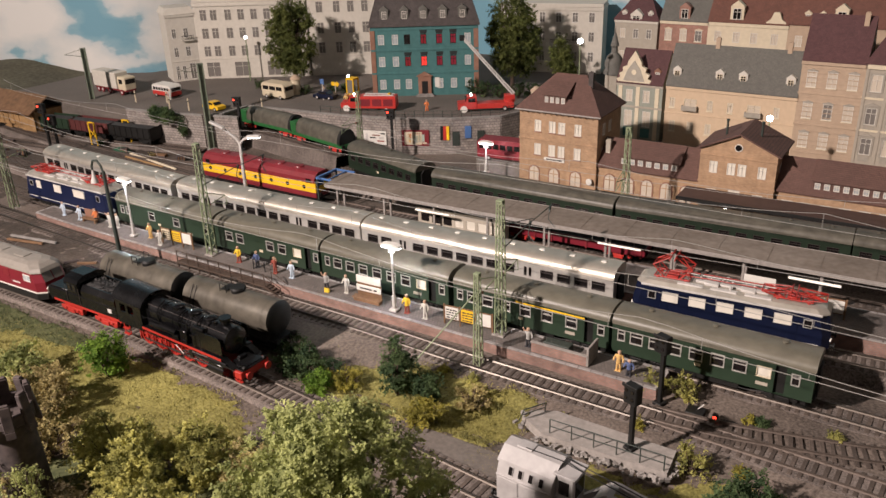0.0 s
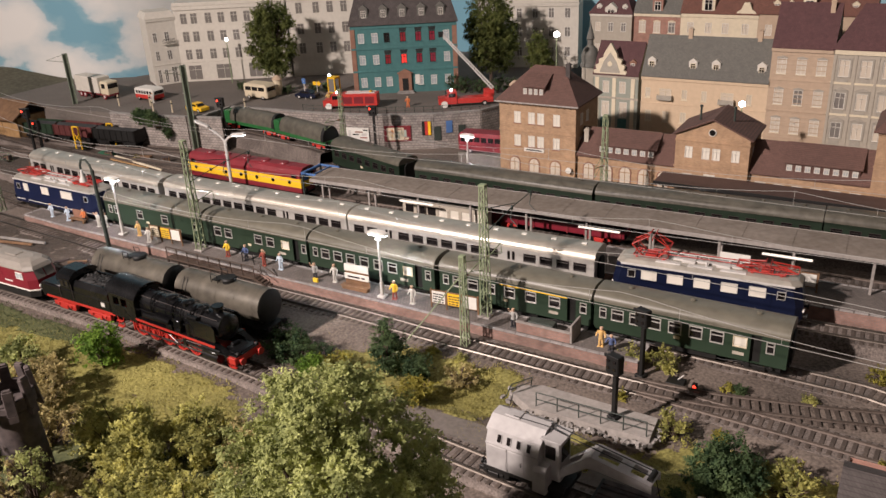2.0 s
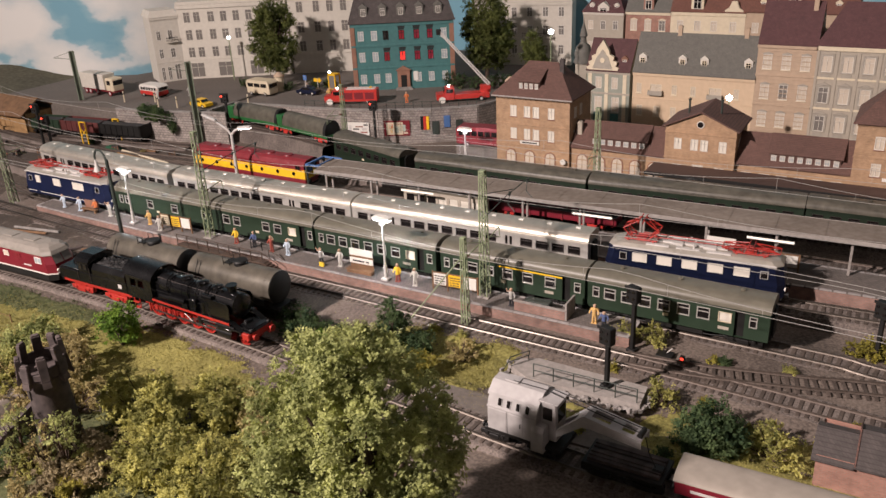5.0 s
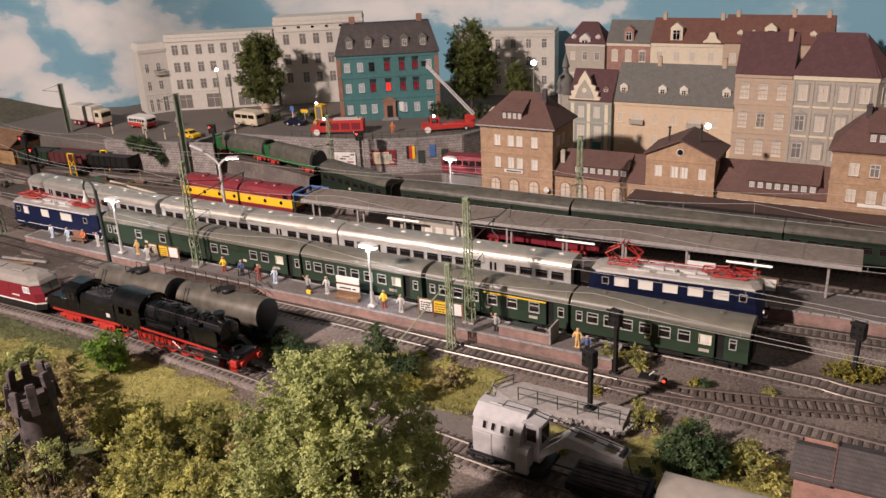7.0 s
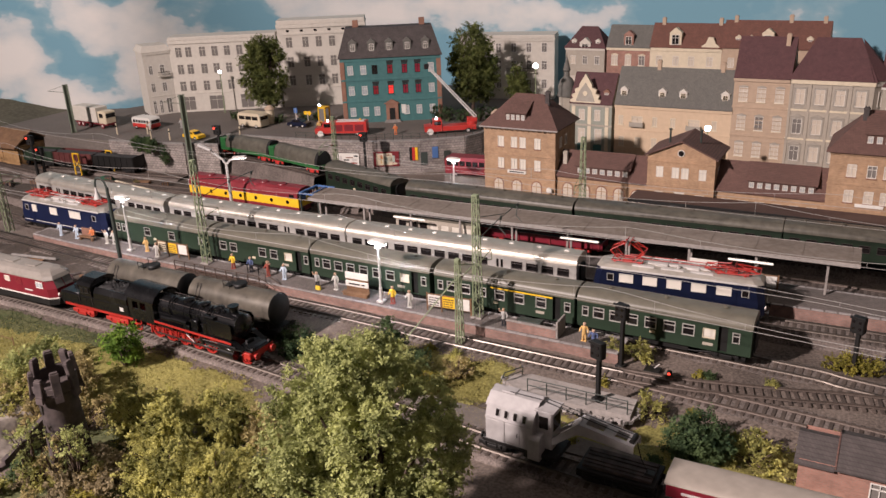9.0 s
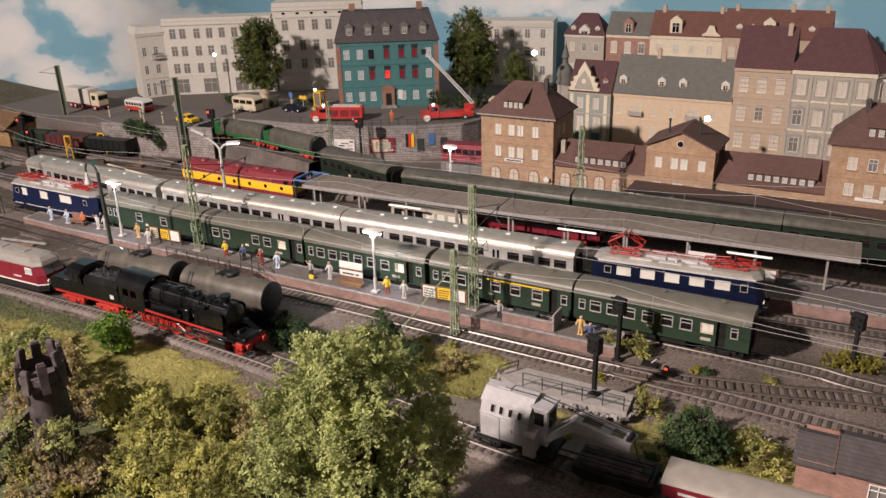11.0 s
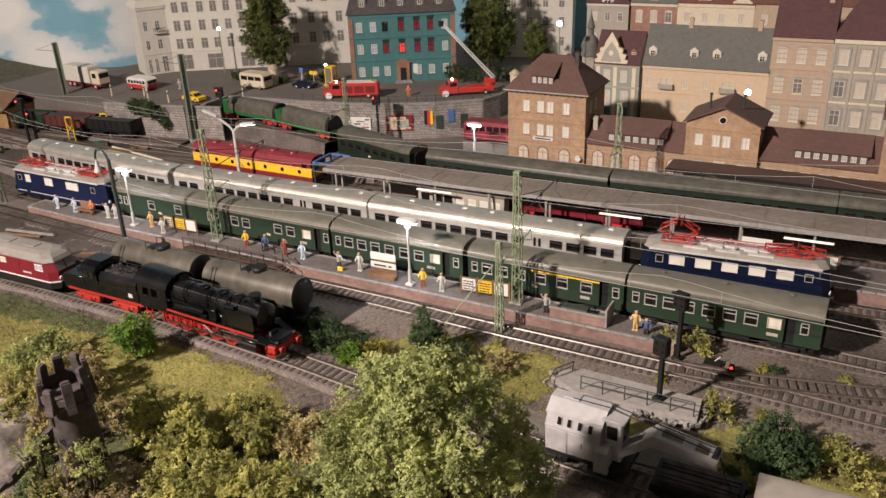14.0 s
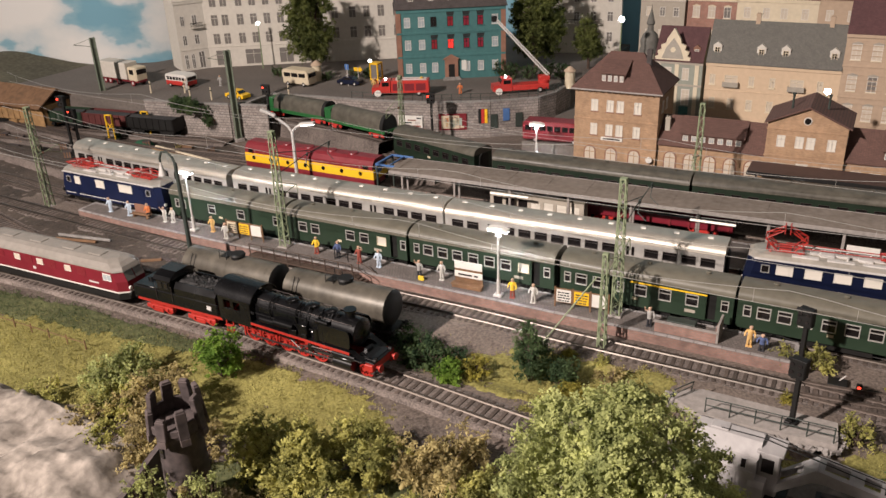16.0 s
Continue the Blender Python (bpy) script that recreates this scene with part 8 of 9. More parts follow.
def lamps():
    platform_lamp(-411, 557, PZ, 68)
    platform_lamp(-786, 562, PZ, 71)
    platform_lamp(-528, 945, 22, 44)
    t = thing("yard_lamp", "tall grey twin-armed yard lamp", "lamp", -761, 722, 10)
    part("pole", G().cyl((0, 0, 0), (0, 0, 20), 3.0, 2.6, n=12).cyl((0, 0, 20), (0, 0, 84), 2.4, 1.9, n=12), "lightgrey", t)
    part("arm", G().tube([(0, 0, 82), (-5, -1, 89), (-13, -4, 96), (-18, -6, 100)], 1.6, 8), "lightgrey", t)
    part("arm", G().tube([(0, 0, 82), (5, 2, 88), (12, 4, 91)], 1.6, 8), "lightgrey", t)
    part("lamp_head", G().box(-34, -14, -3, 3, -1.6, 1.6, 0.8), "lightgrey", t, m=at(-4, -4, 97, 20, 0, 24))
    part("lamp_head", G().box(0, 20, -3, 3, -1.6, 1.6, 0.8), "lightgrey", t, m=at(10, 4, 92, 10, 0, -6))
    part("lit_glass", G().box(1, 19, -2.6, 2.6, -2.2, -1.55, 0.2), "lamplit", t, m=at(10, 4, 92, 10, 0, -6))
    globe_lamp(-1128, 1118, STREET, 80)
    globe_lamp(-470, 1120, 26, 150, r=4.5)
    globe_lamp(-186, 1040, 26, 89, r=4.2)
    globe_lamp(-905, 1130, STREET, 26, "low lit lamp beside the phone box", 2.8)
    globe_lamp(-1000, 1050, STREET, 14, "low lit lamp beside the cream van", 2.4)


def light_signal(x, y, z, h, label, reds=0, rz=-20):
    t = thing("light_signal", label, "railway signal", x, y, z, rz, group="light signals")
    part("post", G().box(-1.7, 1.7, -1.7, 1.7, 0, h - 6, 0.3), "chassis", t)
    g = G().box(-6.5, 5.0, -4.2, 3.0, h - 15, h, 0.8)
    hd = part("head", g, "chassis", t)
    part("hood", G().box(-7.2, 5.6, -5.4, -4.0, h - 1.5, h + 0.8, 0.2), "chassis", hd)
    for k, (dx, dz) in enumerate(((-4, -4), (1.5, -4), (-4, -10), (1.5, -10))):
        lit = k < reds
        part("lens", G().cyl((dx, -4.9, h + dz), (dx, -4.1, h + dz), 1.3 if not lit else 1.6, n=10), "redlit" if lit else "pane", hd)
    part("foot", G().box(-4, 4, -4, 4, -1, 2, 0.4), "chassis", t)


def signals():
    light_signal(-148, 471, 17.5, 53, "black light signal on the concrete slab")
    light_signal(-151, 545, 10, 61, "black light signal at the end of the platform")
    light_signal(32, 620, 9, 52, "black light signal among low yellow-green bushes")
    light_signal(-1172, 722, 9, 92, "tall dark signal post with a red light", 1, 10)
    light_signal(-1172, 735, 9, 70, "dark signal with a lit red lens in the yard", 1, 10)
    light_signal(-950, 908, 9, 84, "dark signal with a red light below the street", 1, 20)
    light_signal(-700, 968, 9, 78, "dark signal with a red light before the stone wall", 1, 20)


# ---- things on the platforms ----
def figurine(x, y, z, upper, lower, label, h=20.0, wide=1.0, rz=0):
    """A small painted figure as one plain shape."""
    g = G()
    r = random.Random(int(abs(x) * 7 + abs(y)))
    lean, step = r.uniform(-0.6, 0.6), r.uniform(0.2, 1.6)
    for s in (-1, 1):
        g.cyl((s * 1.3, s * step, 0), (s * 1.0, 0, h * .47), 0.85, 1.25, n=7)
        g.box(s * 1.3 - 0.8, s * 1.3 + 0.8, s * step - 1.9, s * step + 0.9, 0, 1.0, 0.3)
        up = r.random() < 0.2
        hand = (s * 4.0, -2.2, h * (0.98 if up else 0.50))
        elbow = (s * 3.9, -0.4, h * (0.80 if up else 0.60))
        g.cyl((s * 2.3, 0, h * .76), elbow, 0.9, 0.8, n=6).cyl(elbow, hand, 0.8, 0.6, n=6)
    g.box(-2.6, 2.6, -2.4, 2.2, -0.2, 0.3, 0.1)
    g.lathe([(0.2, h * .38), (2.3 * wide, h * .40), (1.9 * wide, h * .56), (2.6 * wide, h * .71), (2.2 * wide, h * .77), (0.9, h * .80), (0.85, h * .82)], 10)
    g.lathe([(0.3, h * .815), (1.35, h * .85), (1.6, h * .90), (1.4, h * .96), (0.1, h * .985)], 10, (lean * 0.3, -0.3, 0))
    me = g.mesh("figurine", M[upper])
    me.materials.append(M[lower])
    me.materials.append(M["f_skin"])
    for p in me.polygons:
        c = p.center.z / K / h
        p.material_index = 1 if c < 0.44 else 2 if c > 0.79 else 0
    return solo("figurine", me, upper, label, "figurine", x, y, z, rz, group="platform figurines")


def figures():
    for n, c in (("f_yellow", (0.75, 0.50, 0.04)), ("f_red", (0.28, 0.07, 0.05)), ("f_white", (0.52, 0.50, 0.46)), ("f_pale", (0.50, 0.58, 0.66)), ("f_blue", (0.08, 0.11, 0.22)), ("f_tan", (0.60, 0.38, 0.14)), ("f_grey", (0.36, 0.35, 0.33)), ("f_orange", (0.60, 0.18, 0.06)), ("f_skin", (0.50, 0.33, 0.23)), ("f_black", (0.03, 0.03, 0.035))):
        M[n] = material(n[2:] + "_figure_paint", c, 0.6, 0, 0.2, 150, 60, 0)
    rows = [(-922, 566, "f_pale", "pale blue"), (-890, 566, "f_pale", "pale blue"), (-862, 568, "f_orange", "orange"), (-836, 568, "f_white", "white"), (-826, 571, "f_white", "white"), (-764, 568, "f_tan", "ochre"), (-737, 559, "f_white", "white"),
            (-622, 567, "f_yellow", "yellow"), (-595, 567, "f_blue", "dark blue"), (-568, 565, "f_red", "red"), (-545, 565, "f_pale", "pale blue"), (-497, 562, "f_grey", "dark grey"), (-474, 565, "f_white", "white"),
            (-398, 559, "f_yellow", "yellow"), (-377, 558, "f_white", "white"), (-272, 559, "f_grey", "grey"), (-191, 560, "f_tan", "tan"), (-181, 557, "f_blue", "blue")]
    for x, y, m, c in rows:
        low = {"f_yellow": "f_red", "f_tan": "f_tan", "f_white": "f_white", "f_pale": "f_pale", "f_red": "f_red"}.get(m, "f_black")
        figurine(x, y, PZ, m, low, "small %s painted figurine on the platform" % c, 15 if c == "blue" else 19.5 + rnd.uniform(-1, 1))
    for x, y, m, c in ((-112, 712, "f_grey", "grey"), (-100, 722, "f_orange", "reddish"), (70, 722, "f_grey", "grey"), (-138, 722, "f_red", "red")):
        figurine(x, y - 6, P2, m, "f_black", "small %s painted figurine on the island platform" % c)
    for x, y, m, c in ((-850, 1058, "f_orange", "orange"), (-838, 1050, "f_orange", "orange"), (-705, 1072, "f_orange", "orange"), (-915, 1075, "f_grey", "grey"), (-1150, 945, "f_white", "white"), (-1112, 985, "f_grey", "grey"), (-850, 1052, "f_tan", "tan")):
        figurine(x, y, STREET, m, m, "small %s painted figurine on the street" % c, 18)
    s = thing("suitcase", "small yellow suitcase on the platform", "suitcase", -492, 556, PZ)
    part("case", G().box(-3, 3, -1.2, 1.2, 0, 4.5, 0.4), "f_yellow", s)
    part("handle", G().tube([(-1, 0, 4.5), (-1, 0, 5.6), (1, 0, 5.6), (1, 0, 4.5)], 0.25), "chassis", s)


def poster_board(x, y, z, panels, label, rz=0.0, h=19.0):
    t = thing("poster_board", label, "notice board", x, y, z, rz, group="poster boards")
    w = 16.0
    L = w * len(panels)
    for i in range(len(panels) + 1):
        part("post", G().box(-L / 2 + i * w - .7, -L / 2 + i * w + .7, -.7, .7, 0, h + 1, 0.1), "wood", t)
    part("board", G().box(-L / 2, L / 2, -0.5, 0.5, 5, h, 0.1), "wood", t)
    for i, m in enumerate(panels):
        x0 = -L / 2 + i * w
        p = part("poster", G().box(x0 + 1.4, x0 + w - 1.4, -0.9, -0.55, 6, h - 1), m, t)
        bars = G()
        rr = random.Random(i + int(abs(x)))
        for k in range(4):
            zz = h - 3.2 - k * 2.6
            a = x0 + 2.6
            while a < x0 + w - 4:
                b = a + rr.uniform(1.2, 4)
                bars.box(a, min(b, x0 + w - 2.4), -1.05, -0.9, zz - 1.2, zz)
                a = b + 0.7
        if i % 3 != 2:
            tagged(part("print", bars, "chassis" if m != "yellow" else "mastdark", p), kind="stuff")


def platform_furniture():
    poster_board(-333, 561, PZ, ["white", "yellow", "white"], "wooden notice board with one yellow and two white posters", 4)
    poster_board(-716, 566, PZ, ["cream", "yellow", "white"], "wooden notice board with a yellow poster beside a mast", 2)
    poster_board(-70, 724, P2, ["yellow", "white", "white"], "notice board with yellow and pale posters on the island platform", 4)
    # name board with a bench below
    for x, y, rz, lab in ((-444, 562, 2, "white station name board above a wooden bench"), (-120, 726, 2, "white name board above a bench on the island platform")):
        t = thing("name_board", lab, "sign", x, y, PZ if y < 600 else P2, rz)
        part("board", G().box(-14, 14, -0.6, 0.6, 18, 25.5, 0.2), "white", t, "white name board")
        part("lower_board", G().box(-14, 14, -0.9, 0.4, 9.5, 15.5, 0.2), "white", t)
        part("lettering", G().box(-10, 4, -1.1, -0.9, 11.6, 13.2).box(6, 10, -1.1, -0.9, 11.6, 13.2), "chassis", t)
        for sx in (-12.5, 12.5):
            part("post", G().box(sx - .7, sx + .7, 0.5, 1.9, 0, 25, 0.1), "wood", t)
        part("back_panel", G().box(-14, 14, 0.6, 1.2, 4, 18), "wood", t)
        part("bench_seat", G().box(-16, 16, -7, 0, 3.6, 4.6, 0.3), "wood", t)
        part("bench_foot", G().box(-15, 15, -6, -0.5, 0, 3.6, 0.3), "wood", t)
    # stair opening with brick parapet
    t = thing("stair_parapet", "low brick parapet round a stair opening on the platform", "parapet", -236, 560, PZ)
    part("brick_wall", G().box(-30, 20, -8, -6, -2, 9, 0.2).box(18, 20, -6, 12, -2, 9, 0.2), "platbrick", t)
    part("cap", G().box(-31, 21, -8.6, -5.4, 9, 10, 0.2), "concrete", t)
    part("crate", G().box(-22, 2, -2, 8, 0, 9, 0.6), "mastdark", t, "dark crate beside the parapet")
    part("screen", G().box(20, 22, -8, 13, 0, 17, 0.3), "concrete", t, "grey upright screen")
    # railing and steps along the platform front
    t = thing("loading_steps", "dark brown railed gangway with steps below the platform", "railing", -625, 545, 12)
    part("gangway", G().box(-66, 66, -5, 4, 3, 5, 0.2), "darkwood", t)
    for i in range(9):
        x = -64 + i * 16
        part("rail_post", G().cyl((x, -4.5, 5), (x, -4.5, 18), 0.6, n=6), "darkwood", t)
        part("strut", G().box(x - 0.7, x + 0.7, -4.6, -3.2, -5, 3), "darkwood", t)
    for z in (11.5, 18):
        part("rail_bar", G().tube([(-64, -4.5, z), (64, -4.5, z)], 0.5), "darkwood", t)
    for k in range(5):
        part("tread", G().box(66 + k * 4, 70 + k * 4, -6, 4, 3.4 - k * 1.6, 4.4 - k * 1.6), "darkwood", t)
    for y in (-6.6, 4.0):
        part("stringer", G().prism([(66, 4), (66, 6.4), (88, -2.6), (88, -5)], y, y + 0.7, "y"), "darkwood", t)
        part("stair_rail", G().tube([(66, y + 0.3, 4), (66, y + 0.3, 18), (87, y + 0.3, 9), (87, y + 0.3, -4)], 0.5), "darkwood", t)
    t = thing("railing", "short bent rust-brown railing at the platform edge", "railing", -520, 549, 10)
    part("rail_bar", G().tube([(-8, 0, 0), (-8, 0, 10), (6, 0, 10), (8, 0, 6), (8, 0, 0)], 0.5), "rust", t)
    t = thing("railing", "dark barrier railing on the platform", "railing", -588, 562, PZ)
    part("rail_bar", G().tube([(-8, 0, 0), (-8, 0, 11), (8, 0, 11), (8, 0, 0)], 0.6).tube([(-8, 0, 5.5), (8, 0, 5.5)], 0.5), "chassis", t)


M["palestone"] = material("pale_rubble", (0.27, 0.25, 0.235), 0.9, 0, 0.3, 200, 40, 0.4, per_thing=0.25)


def chunk(rr, a, b, c):
    """A broken stone: a box with pushed corners."""
    vs = [(a * sx * rr.uniform(.6, 1.1), b * sy * rr.uniform(.6, 1.1), c * sz * rr.uniform(.6, 1.1)) for sx in (-1, 1) for sy in (-1, 1) for sz in (-1, 1)]
    return G().add(vs, [(0, 1, 3, 2), (4, 6, 7, 5), (0, 4, 5, 1), (2, 3, 7, 6), (0, 2, 6, 4), (1, 5, 7, 3)])


def slab():
    t = thing("concrete_slab", "cracked grey concrete slab with a rubble edge", "slab", kind="structure")
    part("top", G().prism([(-229, 467), (-209, 455), (-117, 457), (-119, 484), (-212, 487), (-226, 480)], 10, 17.5, "z"), "concrete", t)
    rr = random.Random(5)
    me = [chunk(rr, *q).mesh("stone", M["palestone"]) for q in ((1.7, 1.3, 1.5), (1.1, 0.9, 1.0), (2.3, 1.1, 1.1))]
    for i in range(70):
        k = rr.random()
        ob = part("stone", me[rr.randrange(3)], "", t, m=at(-216 + k * 98 + rr.uniform(-2, 2), 454.6 - rr.random() ** 2 * 5, 12.6 + rr.uniform(-1.2, 2.0), rr.uniform(0, 180), rr.uniform(-25, 25), rr.uniform(-25, 25)))
    for i in range(14):
        part("stone", me[i % 3], "", t, m=at(-115 + rr.uniform(-1.5, 3), 456 + i * 2.0, 12.4 + rr.uniform(-1, 2), rr.uniform(0, 180), rr.uniform(-20, 20)))
    for i in range(12):
        part("stone", me[i % 3], "", t, m=at(-232 + rr.uniform(-5, 4), 462 + i * 1.8, 12.6 + rr.uniform(-1, 1), rr.uniform(0, 180), rr.uniform(-20, 20)))
    f = thing("railing", "thin grey pipe railing along the concrete slab", "railing", 0, 0, 18.5)
    for i in range(6):
        x = -205 + i * 17
        part("rail_post", G().cyl((x, 459, -1), (x, 459, 11), 0.5, n=5), "mastdark", f)
    for z in (6, 12):
        part("rail_bar", G().tube([(-205, 459, z - 1), (-120, 459, z - 1)], 0.45), "mastdark", f)
    r = thing("railing", "bent grey railing at the end of the slab", "railing", -228, 474, 18)
    part("rail_bar", G().tube([(-4, -12, -2), (0, -10, 9), (10, 6, 9), (8, 8, -2)], 0.45).tube([(-2, -11, 4), (9, 7, 4)], 0.4), "mastdark", r)
    p = thing("path", "dark asphalt path between the slab and the crane track", "path", kind="structure")
    part("surface", G().prism([(-300, 398), (-225, 396), (-100, 394), (-95, 412), (-200, 421), (-290, 422)], 12, 15.6, "z"), "asphalt", p)
    b = thing("point_machine", "dark point motor with an orange lamp beside the turnout", "point motor", -118, 546, 9)
    part("box", G().box(-12, 2, -6, 6, 0, 4, 0.5), "chassis", b)
    part("lantern", G().box(8, 12, -3, 1, 0, 6, 0.5), "chassis", b)
    part("lens", G().cyl((10, -3.6, 4), (10, -2.9, 4), 1.4, n=10), "redlit", b)
    part("lever", G().tube([(-4, 2, 4), (0, 4, 8)], 0.5), "lightgrey", b)
    part("board", G().box(16, 26, -2, 0, 0, 3), "chassis", b)


def hut():
    t = thing("track_hut", "small red brick hut with a dark slate roof", "hut", 8, 424, 12)
    part("wall", G().facade((0, 0, 0), (1, 0, 0), (0, -1, 0), 74, 26, [(44, 6, 56, 20)], 1.2).facade((0, 0, 0), (0, 1, 0), (-1, 0, 0), 44, 26, [], 1).box(1.4, 73, 1.4, 43, 0, 25.8).facade((74, 0, 0), (0, 1, 0), (1, 0, 0), 44, 26, [], 1).facade((0, 44, 0), (1, 0, 0), (0, 1, 0), 74, 26, [], 1), "redbrick", t)
    window(t, *win(12, 14, "white", "panegrey"), at(50, -0.1, 13))
    part("roof", G().prism([(-4, 24.5), (22, 37), (48, 24.5), (48, 26), (22, 38.6), (-4, 26)], 22, 77, "x"), "slatedark", t)
    part("low_roof", G().prism([(-3, 22.5), (20, 33.5), (40, 24), (40, 25.5), (20, 35), (-3, 24)], -3, 22, "x"), "slatedark", t)
    part("gable", G().prism([(0, 26), (44, 26), (22, 36.6)], 22.2, 23.2, "x"), "redbrick", t)
    part("roof_rib", G().prism([(-4, 26.1), (22, 38.7), (48, 26.1), (48, 26.6), (22, 39.3), (-4, 26.6)], 22, 23, "x"), "slate", t)


# ---- street life ----
def wheels(t, xs, y, r=3.6, mat="chassis"):
    for x in xs:
        for s in (-1, 1):
            w = part("wheel", G().cyl((x, s * y, r), (x, s * (y - 2.2), r), r, n=14), mat, t)
            part("hub", G().cyl((x, s * (y + 0.2), r), (x, s * (y - 0.4), r), r * 0.5, n=10), "lightgrey", w)


def bus(x, y, z, rz, low, high, label, L=62, h=26, win_n=6):
    t = thing("bus", label, "bus", x, y, z, rz)
    part("lower_body", G().box(-L / 2, L / 2, -12, 12, 3, h * 0.52, 1.6), low, t)
    g = G().prism([(-L / 2 + .4, h * .5), (-L / 2 + .4, h * .86), (-L / 2 + 4, h), (L / 2 - 5, h), (L / 2 - 0.6, h * .84), (L / 2 - 0.2, h * .5)], -11.8, 11.8, "y")
    part("upper_body", g, high, t)
    step = (L - 8) / win_n
    for i in range(win_n):
        part("window", G().box(-L / 2 + 4 + i * step, -L / 2 + 2 + (i + 1) * step, -12.1, -11.7, h * .56, h * .8, 0.1), "pane", t)
    part("windscreen", G().box(L / 2 - 0.9, L / 2 + 0.1, -9.5, 9.5, h * .56, h * .8, 0.1), "pane", t)
    wheels(t, (-L * .3, L * .3), 12)


def fire_engine(x, y, z, rz, label, ladder):
    t = thing("fire_engine", label, "fire engine", x, y, z, rz)
    part("cab", G().prism([(-45, 5), (-45, 14), (-34, 15), (-30, 24), (-16, 24), (-16, 5)], -11, 11, "y"), "fire", t)
    part("cab_window", G().box(-29, -18, -11.3, -10.9, 16, 22, 0.1), "pane", t)
    part("windscreen", G().box(-33.6, -31, -9, 9, 16, 22, 0.1), "pane", t)
    part("mudguard", G().cyl((-36, -11.6, 5), (-36, 11.6, 5), 5.4, n=14), "white", t)
    if ladder:
        part("body", G().box(-15, 42, -11, 11, 5, 13, 0.6), "fire", t)
        part("turntable", G().cyl((36, 0, 13), (36, 0, 18), 9, n=16).box(28, 44, -7, 7, 17, 24, 0.6), "fire", t)
    else:
        part("body", G().box(-15, 44, -11.5, 11.5, 5, 24, 0.8), "fire", t)
        part("roof_rack", G().box(-8, 40, -6, -5, 24, 26, 0.2).box(-8, 40, 5, 6, 24, 26, 0.2), "lightgrey", t)
        for i in range(7):
            part("rack_rung", G().box(-6 + i * 7, -4.8 + i * 7, -5, 5, 24.6, 25.4), "lightgrey", t)
        part("roof_hose", G().cyl((32, -3, 25.5), (32, 3, 25.5), 2.2, n=12), "yellow", t)
        for i in range(3):
            part("locker", G().box(-12 + i * 18, 3 + i * 18, -11.9, -11.4, 9, 20, 0.1), "darkred", t)
    part("blue_light", G().cyl((-24, 0, 24), (-24, 0, 27), 1.8, n=10), "lamplit", t)
    wheels(t, (-36, 28), 11, 4.4)
    return t


def car(x, y, z, rz, mat, label, L=44, h=15):
    t = thing("car", label, "car", x, y, z, rz)
    part("body", G().prism([(-L / 2, 3), (-L / 2, 8), (-L * .28, 9), (L * .36, 9), (L / 2, 8), (L / 2, 3)], -8.5, 8.5, "y"), mat, t)
    part("cabin", G().prism([(-L * .3, 9), (-L * .18, h), (L * .14, h), (L * .28, 9)], -7.6, 7.6, "y"), mat, t)
    part("side_window", G().prism([(-L * .23, 9.6), (-L * .15, h - 1), (L * .11, h - 1), (L * .2, 9.6)], -7.9, -7.55, "y"), "pane", t)
    part("windscreen", G().prism([(L * .27, 9.4), (L * .15, h - .8), (L * .17, h - .6), (L * .29, 9.6)], -6.6, 6.6, "y"), "pane", t)
    wheels(t, (-L * .3, L * .3), 8.6, 3.4)


def truck(x, y, z, rz, label):
    t = thing("truck", label, "truck", x, y, z, rz)
    part("box_body", G().box(-50, 20, -13, 13, 10, 38, 0.8), "palehouse", t)
    part("cab", G().box(22, 44, -12, 12, 8, 32, 2.0), "cream", t)
    part("cab_window", G().box(28, 38, -12.3, -11.9, 20, 28, 0.1), "pane", t)
    part("windscreen", G().box(43.6, 44.3, -10, 10, 20, 28, 0.1), "pane", t)
    part("chassis", G().box(-50, 44, -10, 10, 6, 10, 0.4), "darkred", t)
    wheels(t, (-38, -26, -4, 32), 12, 5, "darkred")


